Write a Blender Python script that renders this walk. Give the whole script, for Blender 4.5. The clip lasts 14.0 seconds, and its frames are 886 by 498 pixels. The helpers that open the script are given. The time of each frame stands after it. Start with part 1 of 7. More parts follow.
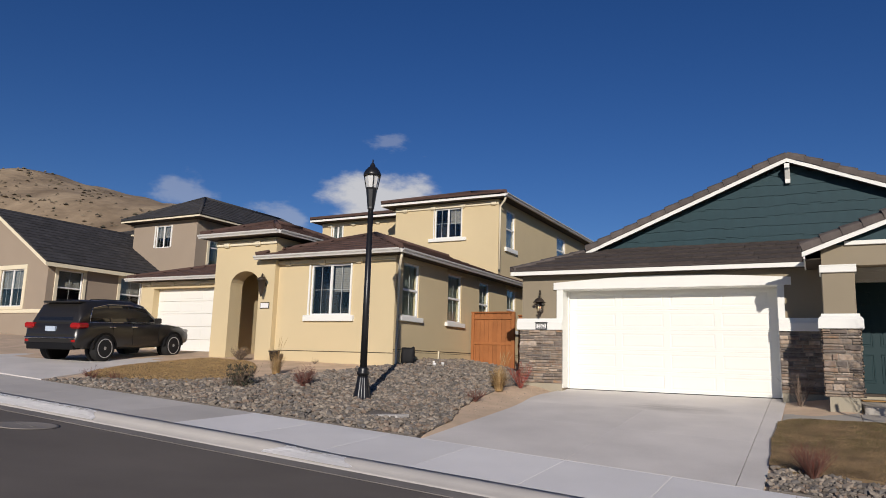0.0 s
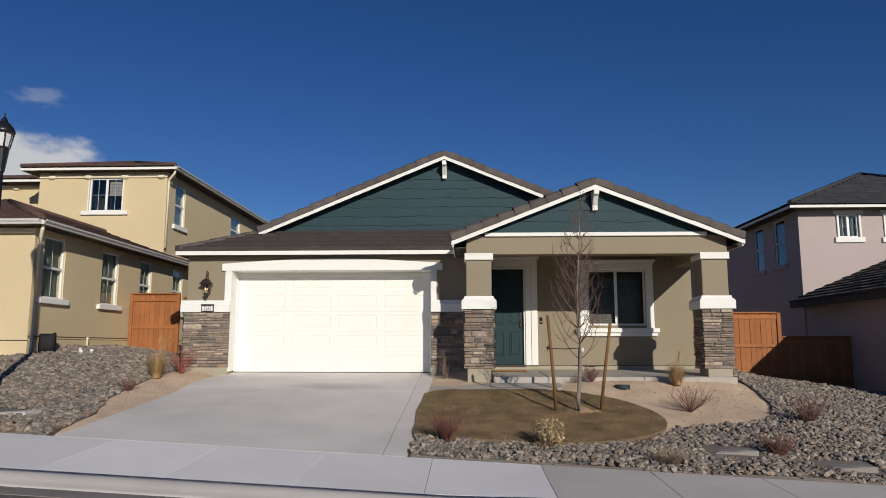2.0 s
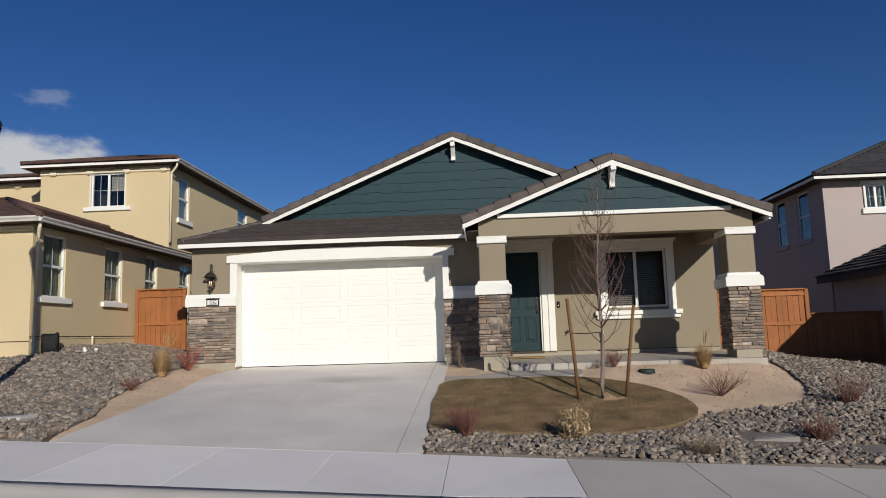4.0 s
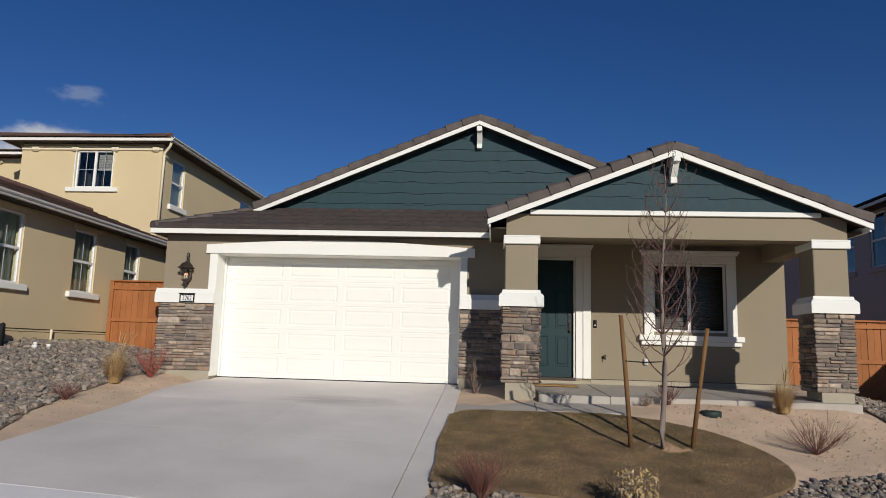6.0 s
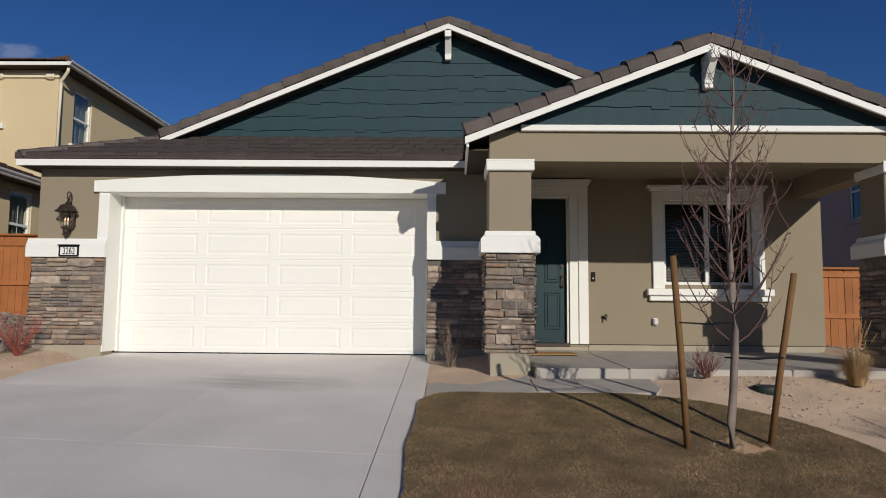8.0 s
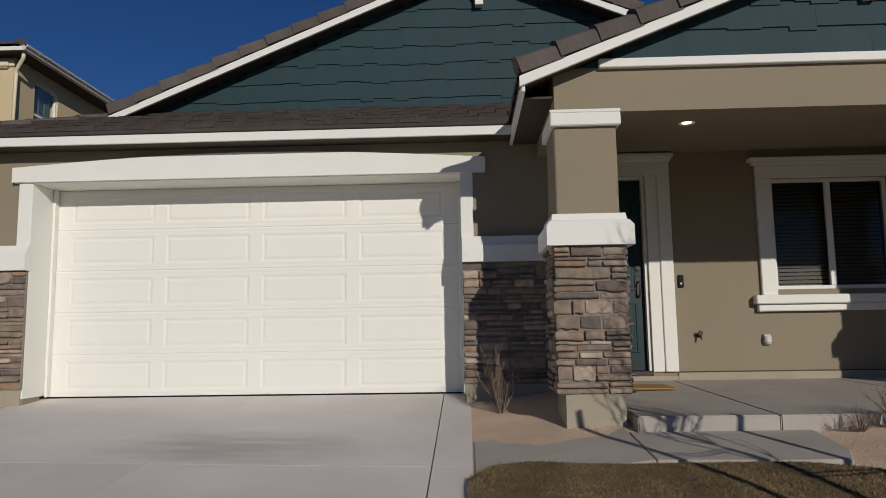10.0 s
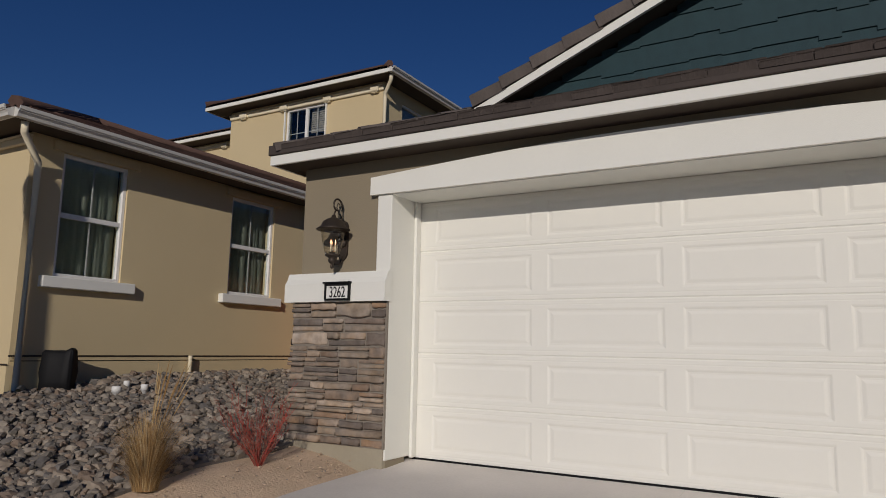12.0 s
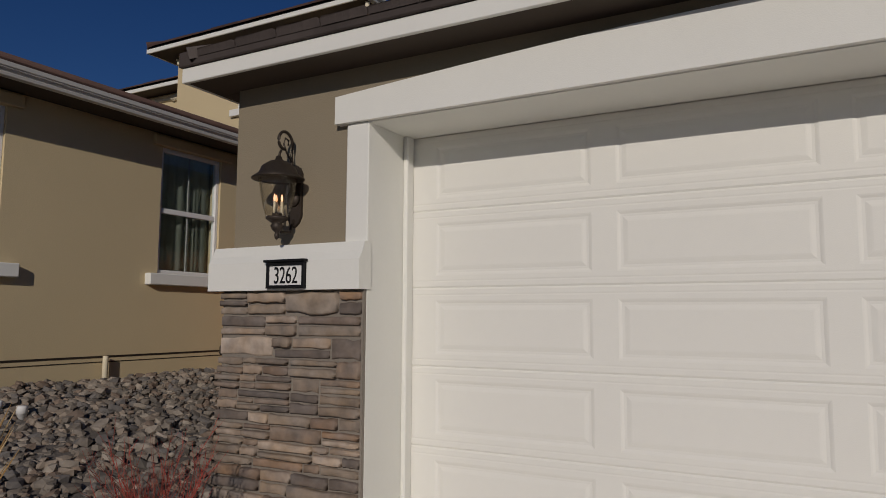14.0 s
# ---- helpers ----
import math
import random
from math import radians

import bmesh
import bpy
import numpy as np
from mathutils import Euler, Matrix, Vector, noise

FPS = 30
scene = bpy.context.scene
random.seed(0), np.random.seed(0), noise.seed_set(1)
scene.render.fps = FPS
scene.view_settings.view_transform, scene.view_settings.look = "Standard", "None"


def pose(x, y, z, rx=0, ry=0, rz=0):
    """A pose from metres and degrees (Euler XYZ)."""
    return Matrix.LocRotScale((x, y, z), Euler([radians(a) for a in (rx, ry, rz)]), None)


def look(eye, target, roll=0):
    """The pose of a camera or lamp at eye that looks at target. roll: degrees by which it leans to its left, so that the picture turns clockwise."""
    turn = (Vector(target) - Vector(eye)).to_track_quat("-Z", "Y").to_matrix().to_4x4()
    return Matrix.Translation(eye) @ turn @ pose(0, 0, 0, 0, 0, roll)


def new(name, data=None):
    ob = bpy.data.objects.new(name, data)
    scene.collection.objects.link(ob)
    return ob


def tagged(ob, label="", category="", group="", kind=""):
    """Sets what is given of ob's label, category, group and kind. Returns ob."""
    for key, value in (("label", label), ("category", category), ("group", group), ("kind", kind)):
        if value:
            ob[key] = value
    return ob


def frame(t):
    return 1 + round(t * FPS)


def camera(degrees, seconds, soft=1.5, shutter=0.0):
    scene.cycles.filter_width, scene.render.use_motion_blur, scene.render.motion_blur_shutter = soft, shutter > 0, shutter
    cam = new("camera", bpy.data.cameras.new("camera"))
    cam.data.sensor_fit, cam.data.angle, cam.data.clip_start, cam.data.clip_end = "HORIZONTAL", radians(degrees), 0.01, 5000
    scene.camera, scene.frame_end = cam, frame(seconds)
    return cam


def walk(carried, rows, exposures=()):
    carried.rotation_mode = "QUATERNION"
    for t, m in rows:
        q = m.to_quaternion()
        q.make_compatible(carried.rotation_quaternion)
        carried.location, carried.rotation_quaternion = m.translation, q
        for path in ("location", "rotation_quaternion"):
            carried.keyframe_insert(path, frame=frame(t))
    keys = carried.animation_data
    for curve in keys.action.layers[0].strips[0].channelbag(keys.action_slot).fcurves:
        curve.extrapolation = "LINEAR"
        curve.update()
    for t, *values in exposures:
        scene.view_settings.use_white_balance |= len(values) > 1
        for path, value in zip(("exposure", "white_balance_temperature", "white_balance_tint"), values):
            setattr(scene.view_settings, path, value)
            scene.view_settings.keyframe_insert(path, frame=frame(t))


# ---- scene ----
cam = camera(65.0, 14.0, soft=0.95)
PATH = [
    (0, (0.597, -0.648, 1.409), (-0.342, 1.09, 1.725), 1.7),
    (0.3, (0.638, -0.632, 1.409), (-0.047, 1.222, 1.719), 1.1),
    (0.5, (0.689, -0.639, 1.406), (0.14, 1.259, 1.715), 1.3),
    (1, (0.778, -0.593, 1.374), (0.553, 1.37, 1.682), 0.6),
    (1.5, (0.806, -0.554, 1.403), (0.774, 1.424, 1.7), 0.0),
    (2, (0.771, -0.564, 1.417), (0.697, 1.415, 1.695), -0.0),
    (2.5, (0.79, -0.558, 1.414), (0.689, 1.422, 1.679), -0.2),
    (3, (0.814, -0.535, 1.435), (0.716, 1.446, 1.693), -0.7),
    (3.2, (0.817, -0.483, 1.416), (0.722, 1.5, 1.659), -1.5),
    (5.3, (0.615, 1.686, 1.462), (0.465, 3.664, 1.712), -0.7),
    (5.5, (0.625, 1.952, 1.454), (0.47, 3.928, 1.722), 0.0),
    (6, (0.583, 2.668, 1.47), (0.425, 4.641, 1.755), 1.6),
    (6.5, (0.544, 3.405, 1.48), (0.466, 5.387, 1.737), -0.4),
    (7, (0.466, 4.143, 1.462), (0.381, 6.127, 1.706), 1.5),
    (7.2, (0.421, 4.443, 1.455), (0.347, 6.428, 1.689), 0.4),
    (9.3, (0.03, 7.429, 1.458), (0.067, 9.424, 1.591), 1.3),
    (9.5, (-0.014, 7.706, 1.475), (0.005, 9.699, 1.63), -0.0),
    (10, (-0.076, 8.419, 1.511), (-0.145, 10.404, 1.742), -0.9),
    (10.5, (-0.284, 9.079, 1.636), (-0.612, 11.023, 1.974), -0.4),
    (11, (-0.61, 9.636, 1.682), (-1.221, 11.491, 2.111), 0.1),
    (11.5, (-0.966, 10.201, 1.746), (-1.897, 11.929, 2.129), 2.2),
    (12, (-1.369, 10.734, 1.818), (-2.363, 12.447, 2.102), 1.1),
    (12.5, (-1.734, 11.262, 1.893), (-2.797, 12.941, 2.123), 1.6),
    (13, (-2.112, 11.725, 1.979), (-3.09, 13.457, 2.189), -0.2),
    (13.5, (-2.351, 12.183, 2.025), (-3.318, 13.922, 2.221), -0.9),
    (14, (-2.643, 12.624, 2.075), (-3.592, 14.373, 2.271), 0.3),
]
walk(cam, [(t, look(eye, target, roll)) for t, eye, target, roll in PATH],
     [(0, -0.05, 6600, 13), (0.5, -0.15, 6600, 12.5), (1.0, -0.10, 6600, 12), (3.0, -0.10, 6550, 10), (7.0, -0.20, 6500, 11), (9.3, -0.47, 6500, 11), (10.5, -0.72, 6550, 12), (12.0, -0.87, 6600, 13.5), (14.0, -1.12, 6600, 14)])

# ---- sky, sun ----
SUN_TO = Vector((0.380, -0.863, 0.336)).normalized()      # towards the sun
world = bpy.data.worlds.new("sky")
scene.world = world
world.use_nodes = True
wn = world.node_tree.nodes
sky = wn.new("ShaderNodeTexSky")
sky.sky_type, sky.sun_disc = "NISHITA", False
sky.sun_elevation = math.asin(SUN_TO.z)
sky.sun_rotation = math.atan2(SUN_TO.x, SUN_TO.y)
sky.altitude, sky.air_density, sky.dust_density, sky.ozone_density = 1500, 1.0, 0.0, 4.0
wn["Background"].inputs["Strength"].default_value = 0.065
deep = wn.new("ShaderNodeHueSaturation")
deep.inputs["Saturation"].default_value, deep.inputs["Hue"].default_value = 1.21, 0.513
world.node_tree.links.new(sky.outputs["Color"], deep.inputs["Color"])
world.node_tree.links.new(deep.outputs["Color"], wn["Background"].inputs["Color"])
sun = new("sun", bpy.data.lights.new("sun", "SUN"))
sun.data.energy, sun.data.angle, sun.data.color = 4.1, radians(0.53), (1.0, 0.945, 0.86)
sun.matrix_world = look(SUN_TO * 50, (0, 0, 0))


# ---- materials ----
def mat(name, color, rough=0.8, metal=0.0, var=0.12, grain=60.0, stain=1.2, bump=0.0, bump_scale=None, per_object=0.0,
        per_island=0.0, second=None, spec=0.3, stain_amount=None):
    """A surface with variation at two scales, relief, and a tone of its own for each object or island."""
    m = bpy.data.materials.new(name)
    m.use_nodes = True
    nt = m.node_tree
    n, l = nt.nodes, nt.links
    b = n["Principled BSDF"]
    b.inputs["Roughness"].default_value, b.inputs["Metallic"].default_value = rough, metal
    b.inputs["Specular IOR Level"].default_value = spec
    tc = n.new("ShaderNodeTexCoord")
    fine, wide = n.new("ShaderNodeTexNoise"), n.new("ShaderNodeTexNoise")
    fine.inputs["Scale"].default_value, fine.inputs["Detail"].default_value = grain, 4
    wide.inputs["Scale"].default_value, wide.inputs["Detail"].default_value = stain, 5
    l.new(tc.outputs["Object"], fine.inputs["Vector"])
    l.new(tc.outputs["Object"], wide.inputs["Vector"])
    mix = n.new("ShaderNodeMix")
    mix.data_type = "RGBA"
    dark = [c * (1 - var) for c in color]
    other = second or [min(1, c * (1 + var)) for c in color]
    mix.inputs["A"].default_value, mix.inputs["B"].default_value = (*dark, 1), (*other, 1)
    add = n.new("ShaderNodeMath")
    add.operation = "MULTIPLY_ADD"
    add.inputs[1].default_value = 0.5
    l.new(fine.outputs["Fac"], add.inputs[0])
    half = n.new("ShaderNodeMath")
    half.operation = "MULTIPLY_ADD"
    half.inputs[1].default_value, half.inputs[2].default_value = 1.6, -0.55
    l.new(wide.outputs["Fac"], half.inputs[0])
    l.new(half.outputs[0], add.inputs[2])
    l.new(add.outputs[0], mix.inputs["Factor"])
    out = mix.outputs["Result"]
    if per_object or per_island:
        hsv = n.new("ShaderNodeHueSaturation")
        if per_object:
            rnd, amount = n.new("ShaderNodeObjectInfo").outputs["Random"], per_object
        else:
            rnd, amount = n.new("ShaderNodeNewGeometry").outputs["Random Per Island"], per_island
        rng = n.new("ShaderNodeMapRange")
        rng.inputs["To Min"].default_value, rng.inputs["To Max"].default_value = 1 - amount, 1 + amount
        l.new(rnd, rng.inputs["Value"])
        l.new(rng.outputs[0], hsv.inputs["Value"])
        l.new(out, hsv.inputs["Color"])
        out = hsv.outputs["Color"]
    l.new(out, b.inputs["Base Color"])
    if bump:
        bt = n.new("ShaderNodeTexNoise")
        bt.inputs["Scale"].default_value, bt.inputs["Detail"].default_value = bump_scale or grain, 6
        l.new(tc.outputs["Object"], bt.inputs["Vector"])
        bp = n.new("ShaderNodeBump")
        bp.inputs["Strength"].default_value, bp.inputs["Distance"].default_value = 0.9, bump
        l.new(bt.outputs["Fac"], bp.inputs["Height"])
        l.new(bp.outputs[0], b.inputs["Normal"])
    return m


def ramp_mat(name, colors, rough=0.85, grain=30.0, bump=0.004, per="object", var=0.25, world_scale=False):
    """A surface whose pieces take one of several colours each, with mottling."""
    m = bpy.data.materials.new(name)
    m.use_nodes = True
    nt = m.node_tree
    n, l = nt.nodes, nt.links
    b = n["Principled BSDF"]
    b.inputs["Roughness"].default_value, b.inputs["Specular IOR Level"].default_value = rough, 0.25
    src = n.new("ShaderNodeObjectInfo").outputs["Random"] if per == "object" else n.new("ShaderNodeNewGeometry").outputs["Random Per Island"]
    ramp = n.new("ShaderNodeValToRGB")
    ramp.color_ramp.interpolation = "CONSTANT"
    e = ramp.color_ramp.elements
    while len(e) < len(colors):
        e.new(0.5)
    for i, c in enumerate(colors):
        e[i].position, e[i].color = i / len(colors), (*c, 1)
    l.new(src, ramp.inputs["Fac"])
    tc, nz = n.new("ShaderNodeTexCoord"), n.new("ShaderNodeTexNoise")
    nz.inputs["Scale"].default_value, nz.inputs["Detail"].default_value = grain, 6
    l.new(n.new("ShaderNodeNewGeometry").outputs["Position"] if world_scale else tc.outputs["Object"], nz.inputs["Vector"])
    rng = n.new("ShaderNodeMapRange")
    rng.inputs["From Min"].default_value, rng.inputs["From Max"].default_value = 0.25, 0.75
    rng.inputs["To Min"].default_value, rng.inputs["To Max"].default_value = 1 - var, 1 + var
    l.new(nz.outputs["Fac"], rng.inputs["Value"])
    hsv = n.new("ShaderNodeHueSaturation")
    l.new(ramp.outputs["Color"], hsv.inputs["Color"])
    l.new(rng.outputs[0], hsv.inputs["Value"])
    if world_scale:
        n2, r2 = n.new("ShaderNodeTexNoise"), n.new("ShaderNodeMapRange")
        n2.inputs["Scale"].default_value = 7.0
        r2.inputs["From Min"].default_value, r2.inputs["From Max"].default_value = 0.3, 0.7
        r2.inputs["To Min"].default_value, r2.inputs["To Max"].default_value = 0.75, 1.2
        l.new(n.new("ShaderNodeNewGeometry").outputs["Position"], n2.inputs["Vector"])
        l.new(n2.outputs["Fac"], r2.inputs["Value"])
        l.new(r2.outputs[0], hsv.inputs["Saturation"])
    l.new(hsv.outputs["Color"], b.inputs["Base Color"])
    bp = n.new("ShaderNodeBump")
    bp.inputs["Distance"].default_value = bump
    l.new(nz.outputs["Fac"], bp.inputs["Height"])
    l.new(bp.outputs[0], b.inputs["Normal"])
    return m


def glass_mat(name, tint=(0.9, 0.95, 0.95), gloss=0.05):
    m = bpy.data.materials.new(name)
    m.use_nodes = True
    n, l = m.node_tree.nodes, m.node_tree.links
    n.remove(n["Principled BSDF"])
    tr, gl, mx, lw = (n.new("ShaderNodeBsdfTransparent"), n.new("ShaderNodeBsdfGlossy"), n.new("ShaderNodeMixShader"), n.new("ShaderNodeLayerWeight"))
    tr.inputs["Color"].default_value = (*tint, 1)
    gl.inputs["Roughness"].default_value = 0.02
    pw, ad = n.new("ShaderNodeMath"), n.new("ShaderNodeMath")
    pw.operation, pw.inputs[1].default_value = "POWER", 3.5
    ad.operation, ad.inputs[1].default_value, ad.inputs[2].default_value = "MULTIPLY_ADD", 0.85, gloss
    l.new(lw.outputs["Facing"], pw.inputs[0])
    l.new(pw.outputs[0], ad.inputs[0])
    l.new(ad.outputs[0], mx.inputs[0])
    l.new(tr.outputs[0], mx.inputs[1])
    l.new(gl.outputs[0], mx.inputs[2])
    l.new(mx.outputs[0], n["Material Output"].inputs["Surface"])
    return m


def glow_mat(name, color, strength):
    m = bpy.data.materials.new(name)
    m.use_nodes = True
    b = m.node_tree.nodes["Principled BSDF"]
    b.inputs["Emission Color"].default_value, b.inputs["Emission Strength"].default_value = (*color, 1), strength
    return m


STUCCO = mat("stucco_taupe", (0.270, 0.226, 0.157), 0.9, var=0.06, grain=90, stain=0.8, bump=0.0025, bump_scale=130)
STUCCO_DARK = mat("stucco_plinth", (0.36, 0.32, 0.24), 0.9, var=0.10, grain=50, stain=2.5, bump=0.004, bump_scale=100)
STUCCO_YELLOW = mat("stucco_yellow", (0.61, 0.495, 0.30), 0.9, var=0.05, grain=90, stain=0.7, bump=0.002, bump_scale=120)
STUCCO_BROWN = mat("stucco_brown", (0.33, 0.265, 0.20), 0.9, var=0.05, grain=80, stain=0.7, bump=0.004)
STUCCO_MAUVE = mat("stucco_mauve", (0.44, 0.37, 0.345), 0.9, var=0.05, grain=80, stain=0.7, bump=0.004)
WHITE = mat("white_paint", (0.79, 0.785, 0.725), 0.7, var=0.03, grain=40, stain=1.5, bump=0.001, bump_scale=160)
CREAM = mat("cream_trim", (0.74, 0.66, 0.48), 0.7, var=0.03, grain=40, bump=0.001)
DOOR_WHITE = mat("garage_door_paint", (0.80, 0.787, 0.722), 0.55, var=0.02, grain=25, stain=0.9, bump=0.0006, bump_scale=220)
TEAL = mat("teal_paint", (0.021, 0.051, 0.060), 0.65, var=0.12, grain=35, stain=2, bump=0.003, bump_scale=60, per_object=0.03)
TEAL_DOOR = mat("teal_door_paint", (0.007, 0.029, 0.034), 0.45, var=0.06, grain=40, bump=0.0005)
TILE = mat("concrete_roof_tile", (0.108, 0.090, 0.080), 0.9, var=0.22, grain=25, stain=3, bump=0.004, per_object=0.16)
TILE_FLAT = mat("flat_roof_tile", (0.072, 0.058, 0.052), 0.92, var=0.25, grain=18, stain=2.2, bump=0.006, per_object=0.10)
TILE_FIELD = mat("concrete_tile_field", (0.088, 0.072, 0.064), 0.9, var=0.18, grain=25, stain=3, bump=0.004, per_island=0.22)
TILE_RED = mat("red_brown_roof_tile", (0.098, 0.058, 0.047), 0.9, var=0.15, grain=25, stain=2, bump=0.004, per_island=0.22)
TILE_CHAR = mat("charcoal_roof_tile", (0.052, 0.050, 0.052), 0.88, var=0.15, grain=25, stain=2, bump=0.004, per_island=0.2)
SOFFIT = mat("brown_soffit_paint", (0.075, 0.058, 0.044), 0.85, var=0.05)
PORCH_CONCRETE = mat("weathered_porch_concrete", (0.41, 0.375, 0.325), 0.9, var=0.16, grain=50, stain=1.8, bump=0.002, bump_scale=150)
GUTTER = mat("gutter_paint", (0.60, 0.585, 0.545), 0.5, var=0.05)
CONCRETE = mat("concrete", (0.655, 0.612, 0.568), 0.88, var=0.14, grain=45, stain=0.9, bump=0.0015, bump_scale=180, per_object=0.04)


def scuffs(m, at, size, dark):
    """Tyre scuffs: a streaky stain over one oval of a surface."""
    n, l = m.node_tree.nodes, m.node_tree.links
    b = n["Principled BSDF"]
    src = b.inputs["Base Color"].links[0].from_socket
    pos, sub, div = n.new("ShaderNodeNewGeometry"), n.new("ShaderNodeVectorMath"), n.new("ShaderNodeVectorMath")
    sub.operation, sub.inputs[1].default_value = "SUBTRACT", (*at, 0)
    div.operation, div.inputs[1].default_value = "MULTIPLY", (1 / size[0], 1 / size[1], 0)
    l.new(pos.outputs["Position"], sub.inputs[0])
    l.new(sub.outputs[0], div.inputs[0])
    gr, nz, mp = n.new("ShaderNodeTexGradient"), n.new("ShaderNodeTexNoise"), n.new("ShaderNodeMapping")
    gr.gradient_type = "SPHERICAL"
    l.new(div.outputs[0], gr.inputs["Vector"])
    mp.inputs["Scale"].default_value = (1.6, 7.0, 1.0)
    l.new(pos.outputs["Position"], mp.inputs["Vector"])
    nz.inputs["Scale"].default_value, nz.inputs["Detail"].default_value = 1.0, 6
    l.new(mp.outputs[0], nz.inputs["Vector"])
    mul, rg, mx = n.new("ShaderNodeMath"), n.new("ShaderNodeMapRange"), n.new("ShaderNodeMix")
    mul.operation = "MULTIPLY"
    l.new(gr.outputs["Fac"], mul.inputs[0])
    l.new(nz.outputs["Fac"], mul.inputs[1])
    rg.inputs["From Min"].default_value, rg.inputs["From Max"].default_value, rg.inputs["To Max"].default_value = 0.10, 0.42, dark
    l.new(mul.outputs[0], rg.inputs["Value"])
    mx.data_type = "RGBA"
    mx.inputs["B"].default_value = (0.20, 0.18, 0.16, 1)
    l.new(rg.outputs[0], mx.inputs["Factor"])
    l.new(src, mx.inputs["A"])
    l.new(mx.outputs["Result"], b.inputs["Base Color"])


scuffs(CONCRETE, (-2.0, 14.15), (1.5, 0.75), 0.42)
PAVE = mat("sidewalk_concrete", (0.76, 0.735, 0.71), 0.88, var=0.08, grain=80, stain=0.8, bump=0.0015, bump_scale=180, per_object=0.06)
LID = mat("dusty_lid_concrete", (0.26, 0.24, 0.215), 0.92, var=0.15, grain=60, stain=3, bump=0.002)
PAVE_OLD = mat("older_sidewalk_concrete", (0.54, 0.505, 0.465), 0.9, var=0.12, grain=70, stain=0.9, bump=0.0015, bump_scale=180, per_object=0.06)
KERB_WHITE = mat("pale_kerb_patch", (0.88, 0.87, 0.86), 0.9, var=0.10, grain=30, stain=3, bump=0.003)
KERB = mat("kerb_concrete", (0.52, 0.485, 0.44), 0.88, var=0.12, grain=60, stain=1.4, bump=0.002)
GUTTER_PAN = mat("dusty_gutter_concrete", (0.24, 0.215, 0.19), 0.92, var=0.25, grain=50, stain=0.9, bump=0.002)
ASPHALT = mat("asphalt", (0.152, 0.131, 0.111), 0.92, var=0.20, grain=140, stain=0.7, bump=0.0012, bump_scale=130)
SAND = mat("decomposed_granite", (0.61, 0.456, 0.32), 0.95, var=0.22, grain=38, stain=1.9, bump=0.014, bump_scale=45)
CLOD = ramp_mat("sand_clod", [(0.50, 0.37, 0.26), (0.42, 0.32, 0.23), (0.30, 0.25, 0.20), (0.56, 0.43, 0.31)], grain=20, per="island", bump=0.002)
# soil colour kept dark to stand for the shade between the rocks
SOIL_GAP_SHADE = mat("soil_under_rock", (0.16, 0.14, 0.12), 0.95, var=0.2, grain=60, stain=2, bump=0.01)
ROCK = ramp_mat("landscape_rock", [(0.195, 0.166, 0.136), (0.24, 0.206, 0.168), (0.145, 0.128, 0.109), (0.29, 0.236, 0.184), (0.22, 0.166, 0.126), (0.165, 0.150, 0.136), (0.33, 0.282, 0.228)], grain=14, per="island", bump=0.006)
STONE = ramp_mat("ledge_stone", [(0.239, 0.188, 0.144), (0.297, 0.236, 0.180), (0.143, 0.118, 0.101), (0.424, 0.335, 0.257), (0.249, 0.198, 0.154), (0.175, 0.143, 0.120), (0.286, 0.200, 0.141), (0.350, 0.270, 0.204), (0.249, 0.188, 0.142), (0.159, 0.130, 0.110), (0.265, 0.212, 0.163), (0.217, 0.160, 0.122)], grain=11, var=0.36, bump=0.006, world_scale=True)
MORTAR = mat("stone_backing", (0.235, 0.205, 0.170), 0.95, var=0.2, grain=50, bump=0.004)
LAWN_SOIL = mat("dormant_turf_soil", (0.17, 0.118, 0.066), 0.95, var=0.25, grain=60, stain=2, bump=0.01)
GRASS = ramp_mat("dormant_grass", [(0.32, 0.216, 0.119), (0.275, 0.186, 0.099), (0.225, 0.160, 0.082), (0.37, 0.270, 0.160), (0.195, 0.145, 0.073), (0.325, 0.213, 0.117)], per="island", grain=2.6, var=0.62, bump=0.0)
DRY_GRASS = ramp_mat("dry_lawn_blades", [(0.46, 0.305, 0.145), (0.39, 0.26, 0.12), (0.34, 0.225, 0.10)], per="island", grain=3, var=0.2, bump=0.0)
STRAW = ramp_mat("straw_grass", [(0.40, 0.26, 0.115), (0.33, 0.205, 0.085), (0.48, 0.36, 0.20), (0.26, 0.155, 0.065)], per="island", grain=5, bump=0.0)
TWIG_RED = ramp_mat("red_twig", [(0.165, 0.070, 0.054), (0.13, 0.066, 0.052), (0.18, 0.11, 0.085), (0.19, 0.062, 0.046)], per="island", grain=20, bump=0.001)
TWIG_GREY = ramp_mat("grey_brown_twig", [(0.20, 0.145, 0.11), (0.15, 0.11, 0.085), (0.25, 0.19, 0.14)], per="island", grain=20, bump=0.001)
LEAF_YELLOW = ramp_mat("dry_yellow_leaf", [(0.46, 0.33, 0.16), (0.37, 0.255, 0.11), (0.52, 0.41, 0.24)], per="island", grain=5, bump=0.0)
LEAF_DARK = ramp_mat("dark_evergreen_leaf", [(0.055, 0.06, 0.035), (0.08, 0.06, 0.04), (0.045, 0.045, 0.03)], per="island", grain=5, bump=0.0)
TWIG_BARK = mat("dark_twig_bark", (0.14, 0.082, 0.070), 0.9, var=0.3, grain=30, stain=6)
BARK = mat("young_bark", (0.215, 0.172, 0.145), 0.9, var=0.25, grain=30, stain=6, bump=0.003)
